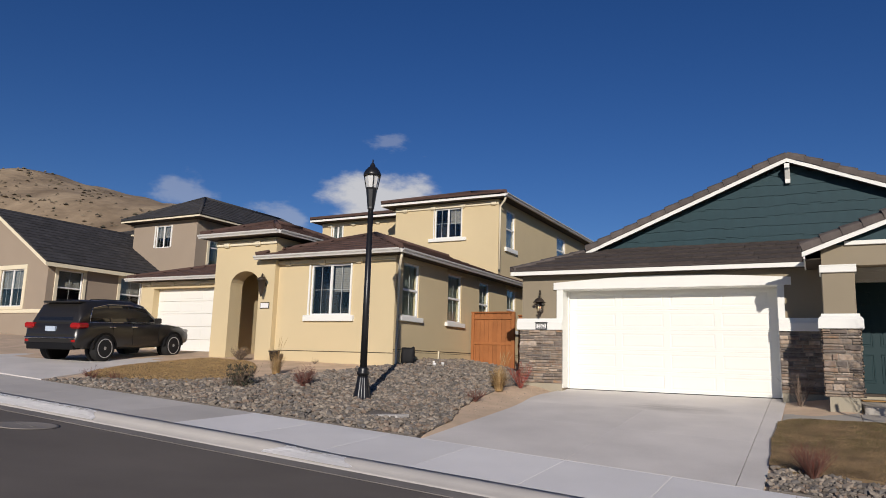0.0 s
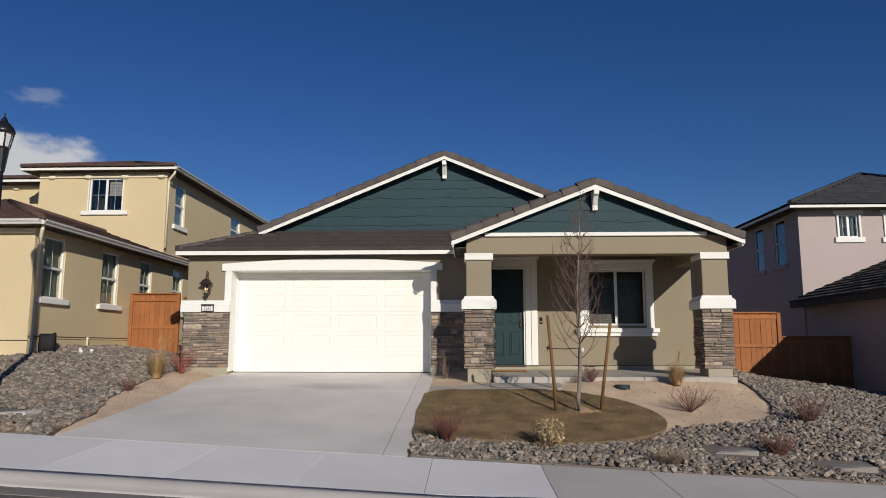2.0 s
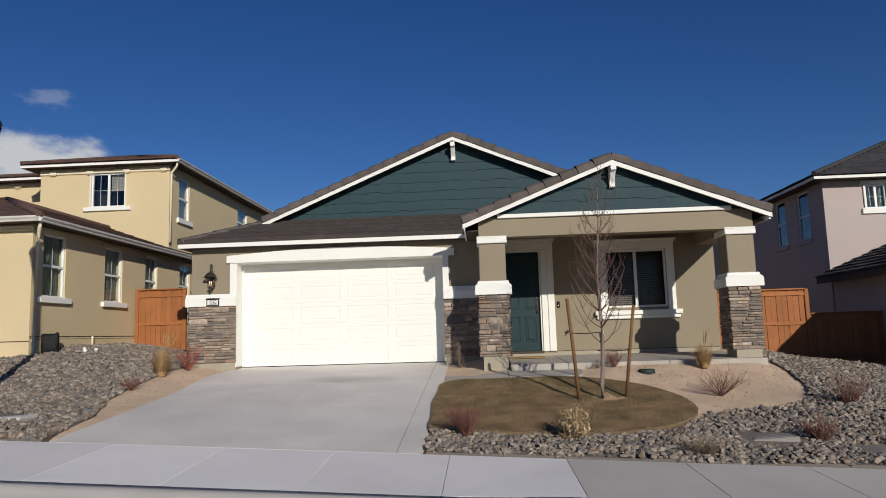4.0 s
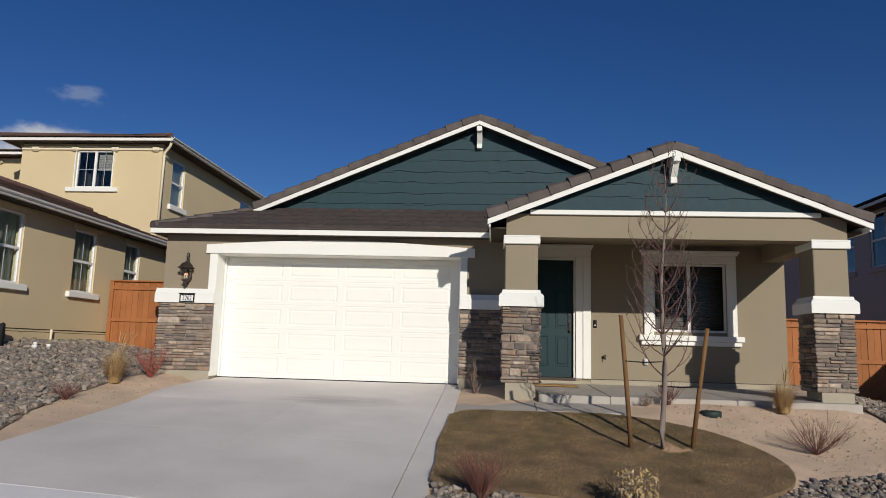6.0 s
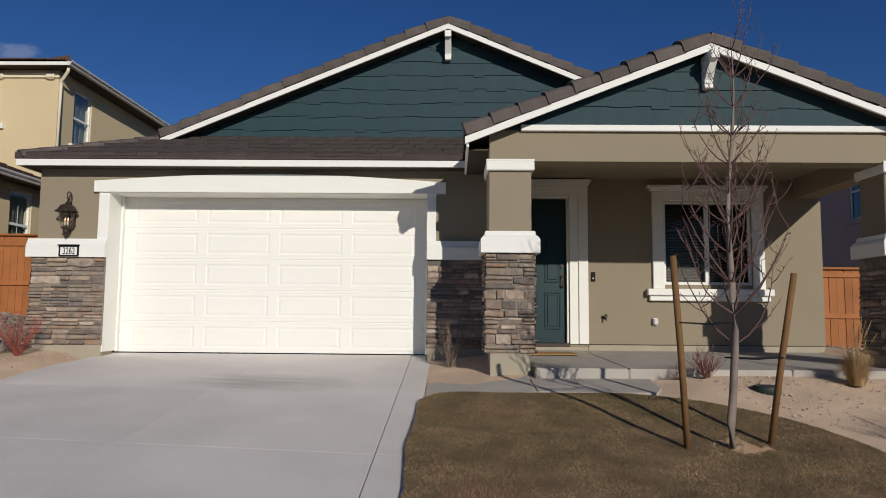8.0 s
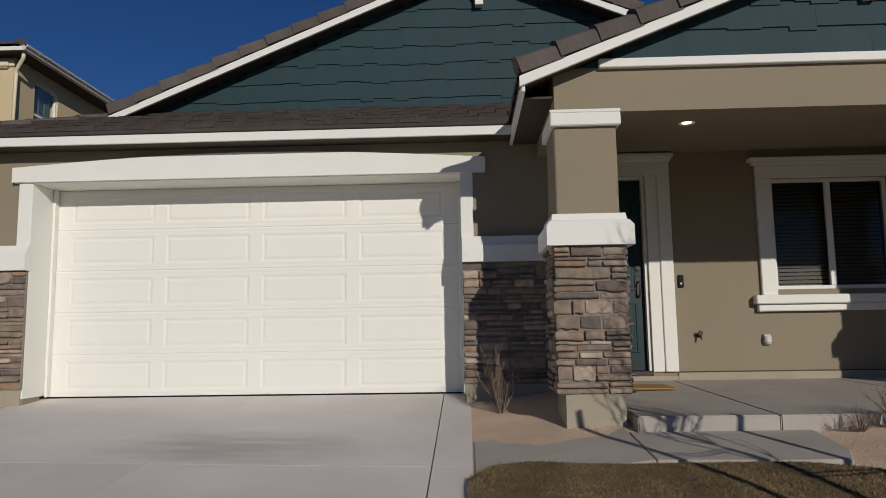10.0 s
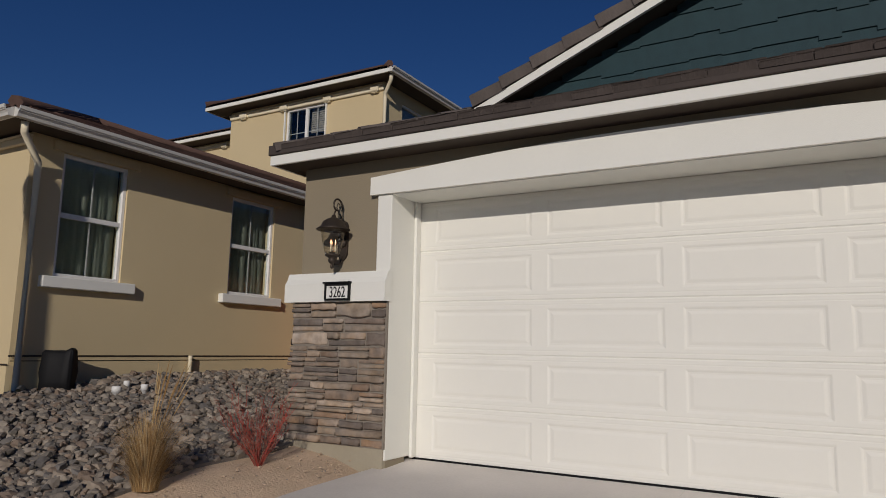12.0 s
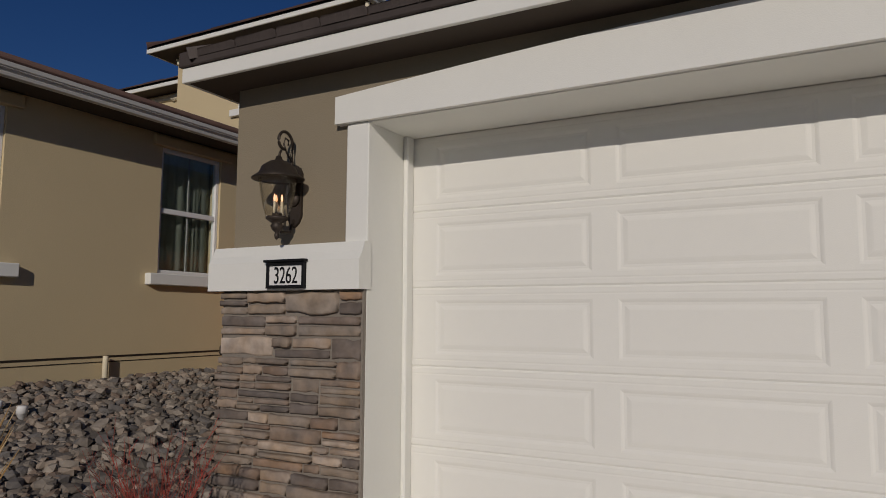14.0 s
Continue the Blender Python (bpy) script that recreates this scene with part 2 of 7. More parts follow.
FENCE_WOOD = mat("stained_cedar", (0.33, 0.125, 0.042), 0.75, var=0.18, grain=18, stain=2.5, bump=0.002, per_object=0.10)
STAKE_WOOD = mat("lodgepole_stake", (0.17, 0.09, 0.036), 0.85, var=0.25, grain=25, stain=4, bump=0.003)
BLACK = mat("black_paint", (0.012, 0.012, 0.013), 0.35, var=0.1, grain=40, spec=0.5)
BLACK_PLASTIC = mat("black_plastic", (0.009, 0.009, 0.010), 0.6, var=0.1, spec=0.15)
BRONZE = mat("weathered_bronze", (0.055, 0.043, 0.034), 0.5, metal=0.4, var=0.3, grain=60, bump=0.001)
GLASS = glass_mat("window_glass")
PORCH_GLASS = glass_mat("porch_window_glass", (0.66, 0.68, 0.68), 0.012)
LAMP_GLASS = glass_mat("clear_lamp_glass", (0.97, 0.96, 0.93))
FROST = mat("frosted_lens", (0.62, 0.62, 0.60), 0.25, var=0.03, spec=0.5)
VINYL = mat("white_vinyl", (0.78, 0.77, 0.74), 0.45, var=0.02)
GLAZING = mat("grey_glazing_bar", (0.42, 0.42, 0.41), 0.5, var=0.03)
BLIND = mat("blind_fabric", (0.29, 0.26, 0.23), 0.9, var=0.05)
CURTAIN = mat("curtain_cloth", (0.66, 0.69, 0.58), 0.95, var=0.1)
INSIDE = mat("interior_plaster", (0.25, 0.24, 0.22), 0.95, var=0.05)
# near-black colour in place of the shade inside unlit rooms
ROOM_SHADE = mat("dark_interior", (0.03, 0.03, 0.032), 0.9, var=0.1)
CAR_PAINT = mat("black_car_paint", (0.020, 0.018, 0.016), 0.30, var=0.05, spec=0.6)
CAR_GLASS = mat("tinted_car_glass", (0.012, 0.013, 0.014), 0.04, var=0.02, spec=0.8)
RUBBER = mat("tyre_rubber", (0.02, 0.02, 0.02), 0.85, var=0.2)
ALLOY = mat("alloy_wheel", (0.55, 0.54, 0.53), 0.45, metal=0.2, var=0.05)
CHROME = mat("chrome", (0.7, 0.7, 0.7), 0.12, metal=1.0, var=0.02)
TAIL_RED = mat("red_tail_lens", (0.36, 0.012, 0.012), 0.15, var=0.05, spec=0.6)
PLATE_BLUE = mat("number_plate", (0.45, 0.52, 0.60), 0.4, var=0.1)
GALV = mat("galvanised_metal", (0.5, 0.5, 0.5), 0.4, metal=0.8, var=0.1)
MAT_COIR = mat("coir_doormat", (0.38, 0.22, 0.08), 0.95, var=0.2, grain=150, bump=0.006)
FLAME = glow_mat("candle_bulb", (1.0, 0.42, 0.16), 3.0)
DOWNLIGHT = glow_mat("downlight_lens", (1.0, 0.72, 0.42), 5.0)
SCRUB_HILL = mat("scrub_hillside", (0.24, 0.17, 0.11), 0.95, var=0.45, grain=0.16, stain=0.035, bump=1.2, bump_scale=0.12, second=(0.44, 0.335, 0.22))


# ---- building tools ----
def mesh_of(bm, name, material):
    me = bpy.data.meshes.new(name)
    bmesh.ops.recalc_face_normals(bm, faces=bm.faces)
    bm.to_mesh(me)
    bm.free()
    me.materials.append(material)
    return me


def put_under(ob, parent):
    if parent is not None:
        ob.parent = parent
        if parent.type == "EMPTY":
            ob.matrix_parent_inverse = parent.matrix_basis.inverted()
    return ob


def part(name, bm, material, parent, label=""):
    """One mesh object under a thing or under a part."""
    return tagged(put_under(new(name, mesh_of(bm, name, material)), parent), label=label)


def raw_part(name, verts, faces, material, parent=None, label="", smooth=False):
    me = bpy.data.meshes.new(name)
    me.from_pydata(verts, [], faces)
    if smooth:
        me.shade_smooth()
    me.materials.append(material)
    return tagged(put_under(new(name, me), parent), label=label)


def piece(name, me, m, parent):
    """A single brick, tile or board that shares its mesh; its parent lies at the world's origin."""
    ob = new(name, me)
    ob.parent = parent
    ob.matrix_basis = m
    return ob


def thing(name, at, label, category, group="", kind=""):
    ob = new(name)
    ob.matrix_basis = Matrix.Translation(at)
    ob.empty_display_size = 0.2
    return tagged(ob, label, category, group, kind)


def box(bm, x0, x1, y0, y1, z0, z1, bevel=0.0, m=None):
    r = bmesh.ops.create_cube(bm, size=1.0)
    vs = r["verts"]
    bmesh.ops.scale(bm, vec=(x1 - x0, y1 - y0, z1 - z0), verts=vs)
    bmesh.ops.translate(bm, vec=((x0 + x1) / 2, (y0 + y1) / 2, (z0 + z1) / 2), verts=vs)
    if bevel:
        es = list({e for v in vs for e in v.link_edges})
        vs = list({v for f in bmesh.ops.bevel(bm, geom=es, offset=bevel, segments=1, affect="EDGES")["faces"] for v in f.verts} | {v for v in vs if v.is_valid})
    if m is not None:
        bmesh.ops.transform(bm, matrix=m, verts=vs)
    return vs


def prism(bm, pts, depth, m=None):
    """Extrudes the polygon pts (u, v) by depth along w, then moves it by m."""
    lo = [bm.verts.new((u, v, 0)) for u, v in pts]
    hi = [bm.verts.new((u, v, depth)) for u, v in pts]
    n = len(pts)
    bm.faces.new(lo[::-1])
    bm.faces.new(hi)
    for i in range(n):
        bm.faces.new((lo[i], lo[(i + 1) % n], hi[(i + 1) % n], hi[i]))
    if m is not None:
        bmesh.ops.transform(bm, matrix=m, verts=lo + hi)
    return lo + hi


def slab3(bm, pts, down):
    """A slab under the coplanar 3D polygon pts, of thickness down along z."""
    hi = [bm.verts.new(p) for p in pts]
    lo = [bm.verts.new((p[0], p[1], p[2] - down)) for p in pts]
    n = len(pts)
    bm.faces.new(hi)
    bm.faces.new(lo[::-1])
    for i in range(n):
        bm.faces.new((hi[i], lo[i], lo[(i + 1) % n], hi[(i + 1) % n]))


def tube(bm, pts, radii, sides=8, cap=True):
    """A tapered round bar along pts."""
    rings = []
    for i, p in enumerate(pts):
        a = Vector(pts[max(0, i - 1)])
        b = Vector(pts[min(len(pts) - 1, i + 1)])
        q = (b - a).normalized().to_track_quat("Z", "Y")
        r = radii[i] if isinstance(radii, (list, tuple)) else radii
        rings.append([bm.verts.new(Vector(p) + q @ Vector((r * math.cos(2 * math.pi * k / sides), r * math.sin(2 * math.pi * k / sides), 0))) for k in range(sides)])
    for r0, r1 in zip(rings, rings[1:]):
        for k in range(sides):
            f = bm.faces.new((r0[k], r0[(k + 1) % sides], r1[(k + 1) % sides], r1[k]))
            f.smooth = sides > 5
    if cap:
        bm.faces.new(rings[0][::-1])
        bm.faces.new(rings[-1])


def lathe(bm, profile, sides=24, at=(0, 0, 0), flute=0.0, flutes=8, smooth=True):
    """Turns the profile (radius, z) round the z axis; flute: depth of its ribs."""
    rings = []
    for r, z in profile:
        rings.append([bm.verts.new((at[0] + (r * (1 + flute * math.cos(flutes * 2 * math.pi * k / sides))) * math.cos(2 * math.pi * k / sides),
                                    at[1] + (r * (1 + flute * math.cos(flutes * 2 * math.pi * k / sides))) * math.sin(2 * math.pi * k / sides), at[2] + z)) for k in range(sides)])
    for r0, r1 in zip(rings, rings[1:]):
        for k in range(sides):
            bm.faces.new((r0[k], r0[(k + 1) % sides], r1[(k + 1) % sides], r1[k])).smooth = smooth
    bm.faces.new(rings[0][::-1])
    bm.faces.new(rings[-1])


FACING = {"S": ((1, 0, 0), (0, -1, 0)), "E": ((0, 1, 0), (1, 0, 0)), "W": ((0, -1, 0), (-1, 0, 0)), "N": ((-1, 0, 0), (0, 1, 0))}


def face(x, y, z, facing="S"):
    """The frame of a wall's outer face: u to the right as seen from outside, v up, w outwards."""
    u, w = FACING[facing]
    return Matrix(((u[0], 0, w[0], x), (u[1], 0, w[1], y), (u[2], 1, w[2], z), (0, 0, 0, 1)))


def wall(name, parent, m, u0, u1, v0, v1, material, holes=(), thick=0.15, label=""):
    """A wall with holes (u0, u1, v0, v1) right through it; its outer face lies in w = 0."""
    us = sorted({u0, u1, *(c for h in holes for c in h[:2])})
    vs = sorted({v0, v1, *(c for h in holes for c in h[2:])})
    bm = bmesh.new()
    grid = {}

    def vert(i, j):
        if (i, j) not in grid:
            grid[i, j] = bm.verts.new((us[i], vs[j], 0))
        return grid[i, j]

    fs = []
    for i in range(len(us) - 1):
        for j in range(len(vs) - 1):
            cu, cv = (us[i] + us[i + 1]) / 2, (vs[j] + vs[j + 1]) / 2
            if not any(h[0] < cu < h[1] and h[2] < cv < h[3] for h in holes):
                fs.append(bm.faces.new((vert(i, j), vert(i + 1, j), vert(i + 1, j + 1), vert(i, j + 1))))
    r = bmesh.ops.extrude_face_region(bm, geom=fs)
    bmesh.ops.translate(bm, vec=(0, 0, -thick), verts=[g for g in r["geom"] if isinstance(g, bmesh.types.BMVert)])
    bmesh.ops.transform(bm, matrix=m, verts=bm.verts)
    return part(name, bm, material, parent, label)


def bars(bm, m, u0, u1, v0, v1, t, w0, w1, bevel=0.0):
    """A rectangular frame of bars t wide."""
    b = min(bevel, t * 0.3)
    loops = []
    for d, w in ((0, w0), (0, w1 - b), (b, w1), (t - b, w1), (t, w1 - b), (t, w0)):
        loops.append([bm.verts.new(m @ Vector((u, v, w))) for u, v in ((u0 + d, v0 + d), (u1 - d, v0 + d), (u1 - d, v1 - d), (u0 + d, v1 - d))])
    for p, q in zip(loops, loops[1:] + loops[:1]):
        for k in range(4):
            c = [p[k], p[(k + 1) % 4], q[(k + 1) % 4], q[k]]
            if len({tuple(x.co) for x in c}) == 4:
                bm.faces.new(c)


def window(parent, m, u0, u1, v0, v1, style="hung", sill=None, head=None, casing=None, back="curtain", trim=None, label="", glass=None):
    """A vinyl window in a hole: frame, panes, and what hangs behind it; its sill, head and casing as parts of the window."""
    trim = trim or WHITE
    bm = bmesh.new()
    bars(bm, m, u0, u1, v0, v1, 0.048, -0.09, -0.03, 0.006)
    mid_u, mid_v = (u0 + u1) / 2, (v0 + v1) / 2
    if style in ("hung", "hung_grid"):
        box(bm, u0 + 0.05, u1 - 0.05, mid_v - 0.03, mid_v + 0.03, -0.085, -0.035, 0.004, m)
    if style in ("slider", "slider_grid"):
        box(bm, mid_u - 0.035, mid_u + 0.035, v0 + 0.05, v1 - 0.05, -0.085, -0.03, 0.004, m)
    win = part("window", bm, VINYL, parent, label)
    if style.endswith("grid"):
        bm = bmesh.new()
        if style == "slider_grid":
            for c in (0.25, 0.75):
                uu = u0 + c * (u1 - u0)
                box(bm, uu - 0.007, uu + 0.007, v0 + 0.05, v1 - 0.05, -0.072, -0.058, 0, m)
            for c in (0.5,):
                vv = v0 + c * (v1 - v0)
                box(bm, u0 + 0.05, u1 - 0.05, vv - 0.007, vv + 0.007, -0.073, -0.059, 0, m)
        else:
            box(bm, mid_u - 0.006, mid_u + 0.006, v0 + 0.05, v1 - 0.05, -0.072, -0.058, 0, m)
        part("glazing_bar", bm, GLAZING, win)
    if style.startswith("slider"):
        panes = [(u0 + 0.05, mid_u - 0.03, v0 + 0.05, v1 - 0.05), (mid_u + 0.03, u1 - 0.05, v0 + 0.05, v1 - 0.05)]
    elif style.startswith("hung"):
        panes = [(u0 + 0.05, u1 - 0.05, v0 + 0.05, mid_v - 0.025), (u0 + 0.05, u1 - 0.05, mid_v + 0.025, v1 - 0.05)]
    else:
        panes = [(u0 + 0.05, u1 - 0.05, v0 + 0.05, v1 - 0.05)]
    for a, b, c, d in panes:
        bm = bmesh.new()
        box(bm, a, b, c, d, -0.064, -0.058, 0, m)
        ob = part("pane", bm, glass or GLASS, win)
        ob.visible_shadow = False
    if back == "curtain":
        bm = bmesh.new()
        n = 28
        rows = []
        for k in range(n + 1):
            uu = u0 + 0.03 + (u1 - u0 - 0.06) * k / n
            ww = -0.15 + 0.022 * math.sin(k * 1.55) + 0.01 * math.sin(k * 0.6)
            rows.append((bm.verts.new((uu, v0 + 0.02, ww)), bm.verts.new((uu, v1 - 0.02, ww))))
        for a, b in zip(rows, rows[1:]):
            bm.faces.new((a[0], b[0], b[1], a[1])).smooth = True
        bmesh.ops.solidify(bm, geom=bm.faces[:], thickness=0.004)
        bmesh.ops.transform(bm, matrix=m, verts=bm.verts)
        part("curtain", bm, CURTAIN, win, "pale drawn curtain")
    elif back.startswith("blind"):
        bm = bmesh.new()
        ua = mid_u + 0.04 if back == "blind_right" else u0 + 0.04
        low = v0 + (v1 - v0) * (0.0 if back == "blind" else 0.45)
        v = v1 - 0.06
        while v > low + 0.03:
            box(bm, ua, u1 - 0.04, -0.001, 0.001, -0.024, 0.024, 0, m @ Matrix.Translation((0, v, -0.16)) @ Matrix.Rotation(radians(60 if back == "blind" else 74), 4, "X"))
            v -= 0.05
        part("blind", bm, BLIND, win, "grey slatted blind")
    # reveal lining, and a near-black box: the room's shade painted as colour
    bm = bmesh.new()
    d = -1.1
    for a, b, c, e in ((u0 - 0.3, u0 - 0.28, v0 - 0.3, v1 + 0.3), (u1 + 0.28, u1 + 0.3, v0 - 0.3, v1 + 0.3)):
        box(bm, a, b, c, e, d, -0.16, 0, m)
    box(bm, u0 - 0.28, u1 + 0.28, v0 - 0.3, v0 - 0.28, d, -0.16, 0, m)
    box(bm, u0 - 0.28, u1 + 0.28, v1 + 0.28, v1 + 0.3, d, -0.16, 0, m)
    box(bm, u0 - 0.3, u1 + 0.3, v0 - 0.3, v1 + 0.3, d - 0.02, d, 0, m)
    part("room_behind", bm, ROOM_SHADE, win, "near-black box behind the glass, an unlit room's shade as colour")
    if sill:
        bm = bmesh.new()
        box(bm, u0 - sill[0], u1 + sill[0], v0 - sill[1], v0 - 0.0, -0.02, sill[2], 0.008, m)
        part("sill", bm, trim, win)
    if head:
        bm = bmesh.new()
        box(bm, u0 - head[0], u1 + head[0], v1, v1 + head[1], -0.0, head[2], 0.008, m)
        part("head_trim", bm, head[3] if len(head) > 3 else trim, win)
    if casing:
        for a in (u0 - casing, u1):
            bm = bmesh.new()
            box(bm, a, a + casing, v0, v1, -0.0, 0.045, 0.006, m)
            part("casing", bm, trim, win)
    return win


def roof_face(parent, name, pts, material, tile=(0.33, 0.35), pieces_mesh=None, label="", lift=0.03, thick=0.05):
    """A tiled roof slope: a deck under the polygon pts (its first edge is the eave), with courses of tiles on it."""
    p = [Vector(q) for q in pts]
    u = (p[1] - p[0]).normalized()
    nrm = None
    for q in p[2:]:
        c = u.cross(q - p[0])
        if c.length > 1e-6:
            nrm = c.normalized()
            break
    if nrm.z < 0:
        nrm = -nrm
    v = nrm.cross(u)
    if v.z < 0:
        v = -v
    bm = bmesh.new()
    slab3(bm, [tuple(q) for q in p], thick)
    deck = part(name, bm, material, parent, label)
    flat = [((q - p[0]).dot(u), (q - p[0]).dot(v)) for q in p]
    vmax = max(b for _, b in flat)
    rnd = random.Random(len(name) + int(abs(p[0].x * 10)))
    verts, faces = [], []
    row, h = 0, tile[1]
    while row * h < vmax - 0.04:
        v0, v1 = row * h - (0.03 if row == 0 else 0), min((row + 1) * h, vmax)
        vm = min(max((v0 + v1) / 2, 0.001), vmax - 0.001)
        cuts = []
        for (a, b), (c, d) in zip(flat, flat[1:] + flat[:1]):
            if (b - vm) * (d - vm) < 0:
                cuts.append(a + (c - a) * (vm - b) / (d - b))
        if len(cuts) >= 2:
            lo, hi = min(cuts), max(cuts)
            x = lo - (tile[0] * 0.5 if row % 2 else 0)
            while x < hi - 0.02:
                a, b = max(x, lo), min(x + tile[0] - 0.006, hi)
                x += tile[0]
                if b - a < 0.03:
                    continue
                up = lift * rnd.uniform(0.85, 1.25)
                if pieces_mesh is not None:
                    o = p[0] + u * a + v * (v0 + rnd.uniform(-0.006, 0.006))
                    mm = Matrix((u, v, nrm)).transposed().to_4x4()
                    mm.translation = o
                    piece("roof_tile", pieces_mesh, mm @ Matrix.Diagonal((b - a, v1 - v0 + 0.03, up / 0.03, 1)), deck)
                    continue
                k = len(verts)
                for cu, cv, cn in ((a, v0, 0), (b, v0, 0), (b, v1 + 0.02, 0), (a, v1 + 0.02, 0), (a, v0, up), (b, v0, up), (b, v1 + 0.02, 0.008), (a, v1 + 0.02, 0.008)):
                    verts.append(tuple(p[0] + u * cu + v * cv + nrm * cn))
                faces += [(k + 4, k + 5, k + 6, k + 7), (k, k + 1, k + 5, k + 4), (k + 1, k + 2, k + 6, k + 5), (k + 3, k, k + 4, k + 7)]
        row += 1
    if verts:
        tagged(raw_part("roof_tiles", verts, faces, material, deck), kind="stuff")
    return deck


def board(parent, name, a, b, half, up, down, material, label="", out=(0, 0, 0)):
    """A board from a to b: half its thickness to either side of the line, up above and down below it."""
    a, b = Vector(a), Vector(b)
    d = b - a
    side = d.cross(Vector((0, 0, 1))).normalized() * half
    bm = bmesh.new()
    vs = []
    for q in (a, b):
        for sgn in (-1, 1):
            for z in (-down, up):
                vs.append(bm.verts.new(q + side * sgn + Vector((0, 0, z))))
    for f in ((0, 1, 3, 2), (4, 6, 7, 5), (0, 4, 5, 1), (2, 3, 7, 6), (0, 2, 6, 4), (1, 5, 7, 3)):
        bm.faces.new([vs[i] for i in f])
    return part(name, bm, material, parent, label)


# ---- lie of the land ----
def street(x):
    """Height of the back of the pavement: the street falls to the east."""
    return -0.052 * max(-70.0, min(45.0, x))


PADS = ((-70, 3.4), (-30, 1.95), (-20, 1.5), (-9, 1.38), (-6.5, 1.0), (-5.0, 0.8), (-0.1, 0.8), (1.0, 0.96), (6.4, 0.96), (8.0, 0.62), (10.5, 0.30), (13, 0.1), (45, -1.2))


def pad(x):
    if x <= PADS[0][0]:
        return PADS[0][1]
    for (a, p), (b, q) in zip(PADS, PADS[1:]):
        if x <= b:
            return p + (q - p) * (x - a) / (b - a)
    return PADS[-1][1]


def ground_z(x, y):
    s = street(x)
    if y <= 6.72:
        return s - 0.20
    if y < 8.7:
        return s - 0.12
    t = min(1.0, (y - 8.7) / 7.7)
    mound = max(0.0, min(1.0, (x - 2.6) / 0.5)) * max(0.0, min(1.0, (6.7 - x) / 0.5)) * max(0.0, min(1.0, (y - 12.9) / 1.1)) if y < 14.6 else 0.0
    verge = max(0.0, min(1.0, (x - 0.9) / 1.2, (y - 12.2) / 1.0, (4.0 - x) / 1.0, (14.0 - y) / 0.3))
    return s + (pad(x) - s) * t + 0.11 * mound + 0.045 * verge


def inside(poly, x, y):
    hit = False
    for (ax, ay), (bx, by) in zip(poly, poly[1:] + poly[:1]):
        if (ay > y) != (by > y) and x < ax + (bx - ax) * (y - ay) / (by - ay):
            hit = not hit
    return hit


def axis_values(fine0, fine1, step, far):
    vals, v, st = [], fine1, step
    n = round((fine1 - fine0) / step)
    vals = [fine0 + i * step for i in range(n + 1)]
    while v < far:
        st *= 1.5
        v += st
        vals.append(v)
    v, st = fine0, step
    while v > -far:
        st *= 1.5
        v -= st
        vals.insert(0, v)
    return vals


DRIVE_X = lambda y: -4.72 - 0.3 * (y - 8.7) / 7.7 - 0.21 * math.exp(-((y - 14.6) / 1.2) ** 2)
LAWN = [(-0.12, 13.27), (1.0, 13.30), (2.2, 13.24), (3.1, 12.9), (3.75, 12.3), (4.0, 11.5), (3.85, 10.8), (3.3, 10.2), (2.6, 9.82), (1.8, 9.68), (0.9, 9.72), (-0.12, 9.95)]
gx = sorted(set(axis_values(-24, 16, 0.5, 2500)))
gy = sorted(set(axis_values(8.7, 24, 0.45, 2500) + [6.72, 6.721, 7.5, 8.69, 4.0, 0.0, -4.0]))
verts, faces = [], []
for yy in gy:
    for xx in gx:
        z = ground_z(xx, yy)
        if 8.8 < yy < 30 and -24 < xx < 16:
            z += 0.02 * noise.noise((xx * 0.9, yy * 0.9, 0)) - 0.012
            if DRIVE_X(yy) - 0.05 < xx < -0.05 and yy < 16.8:
                z -= 0.10
            elif 1.2 < xx < 6.2 and yy > 14.3:
                z = min(z, 0.74)
        if 6.0 < yy < 8.66:
            z -= 0.15
        elif 8.66 < yy < 8.75:
            z -= 0.06 if yy > 8.695 else 0.02
            if DRIVE_X(yy) - 0.05 < xx < -0.05:
                z -= 0.08
        if yy > 60 or abs(xx) > 60:
            z -= 0.3
        verts.append((xx, yy, z))
W = len(gx)
for j in range(len(gy) - 1):
    for i in range(W - 1):
        faces.append((j * W + i, j * W + i + 1, (j + 1) * W + i + 1, (j + 1) * W + i))
ground = tagged(raw_part("ground", verts, faces, SAND, smooth=True), "tan decomposed granite ground sloping down along the street", "ground", kind="structure")

# asphalt road, gutter, kerb
bm = bmesh.new()
road_x = [-70, -50, -34, -24, -16, -10, -5, 0, 5, 10, 16, 24, 34, 45]
prev = None
for xx in road_x:
    row = [bm.verts.new((xx, yy, street(xx) + dz)) for yy, dz in ((-6.8, -0.15), (-3.0, -0.09), (0.0, -0.07), (3.2, -0.10), (6.18, -0.165))]
    if prev:
        for a in range(len(row) - 1):
            bm.faces.new((prev[a], row[a], row[a + 1], prev[a + 1]))
    prev = row
r = bmesh.ops.extrude_face_region(bm, geom=bm.faces[:])
bmesh.ops.translate(bm, vec=(0, 0, -0.12), verts=[g for g in r["geom"] if isinstance(g, bmesh.types.BMVert)])
road = tagged(part("road", bm, ASPHALT, None), "grey asphalt street with a faint patch", "road", kind="structure")


def kerb_top(x):
    """Kerbs drop where a driveway crosses."""
    low = 0.0
    for a, b in ((-5.2, 0.6), (-24.0, -15.0), (9.5, 15.5)):
        d = max(a - x, x - b, 0.0)
        low = max(low, 1 - min(1.0, d / 0.9))
    return -0.055 - 0.035 * low


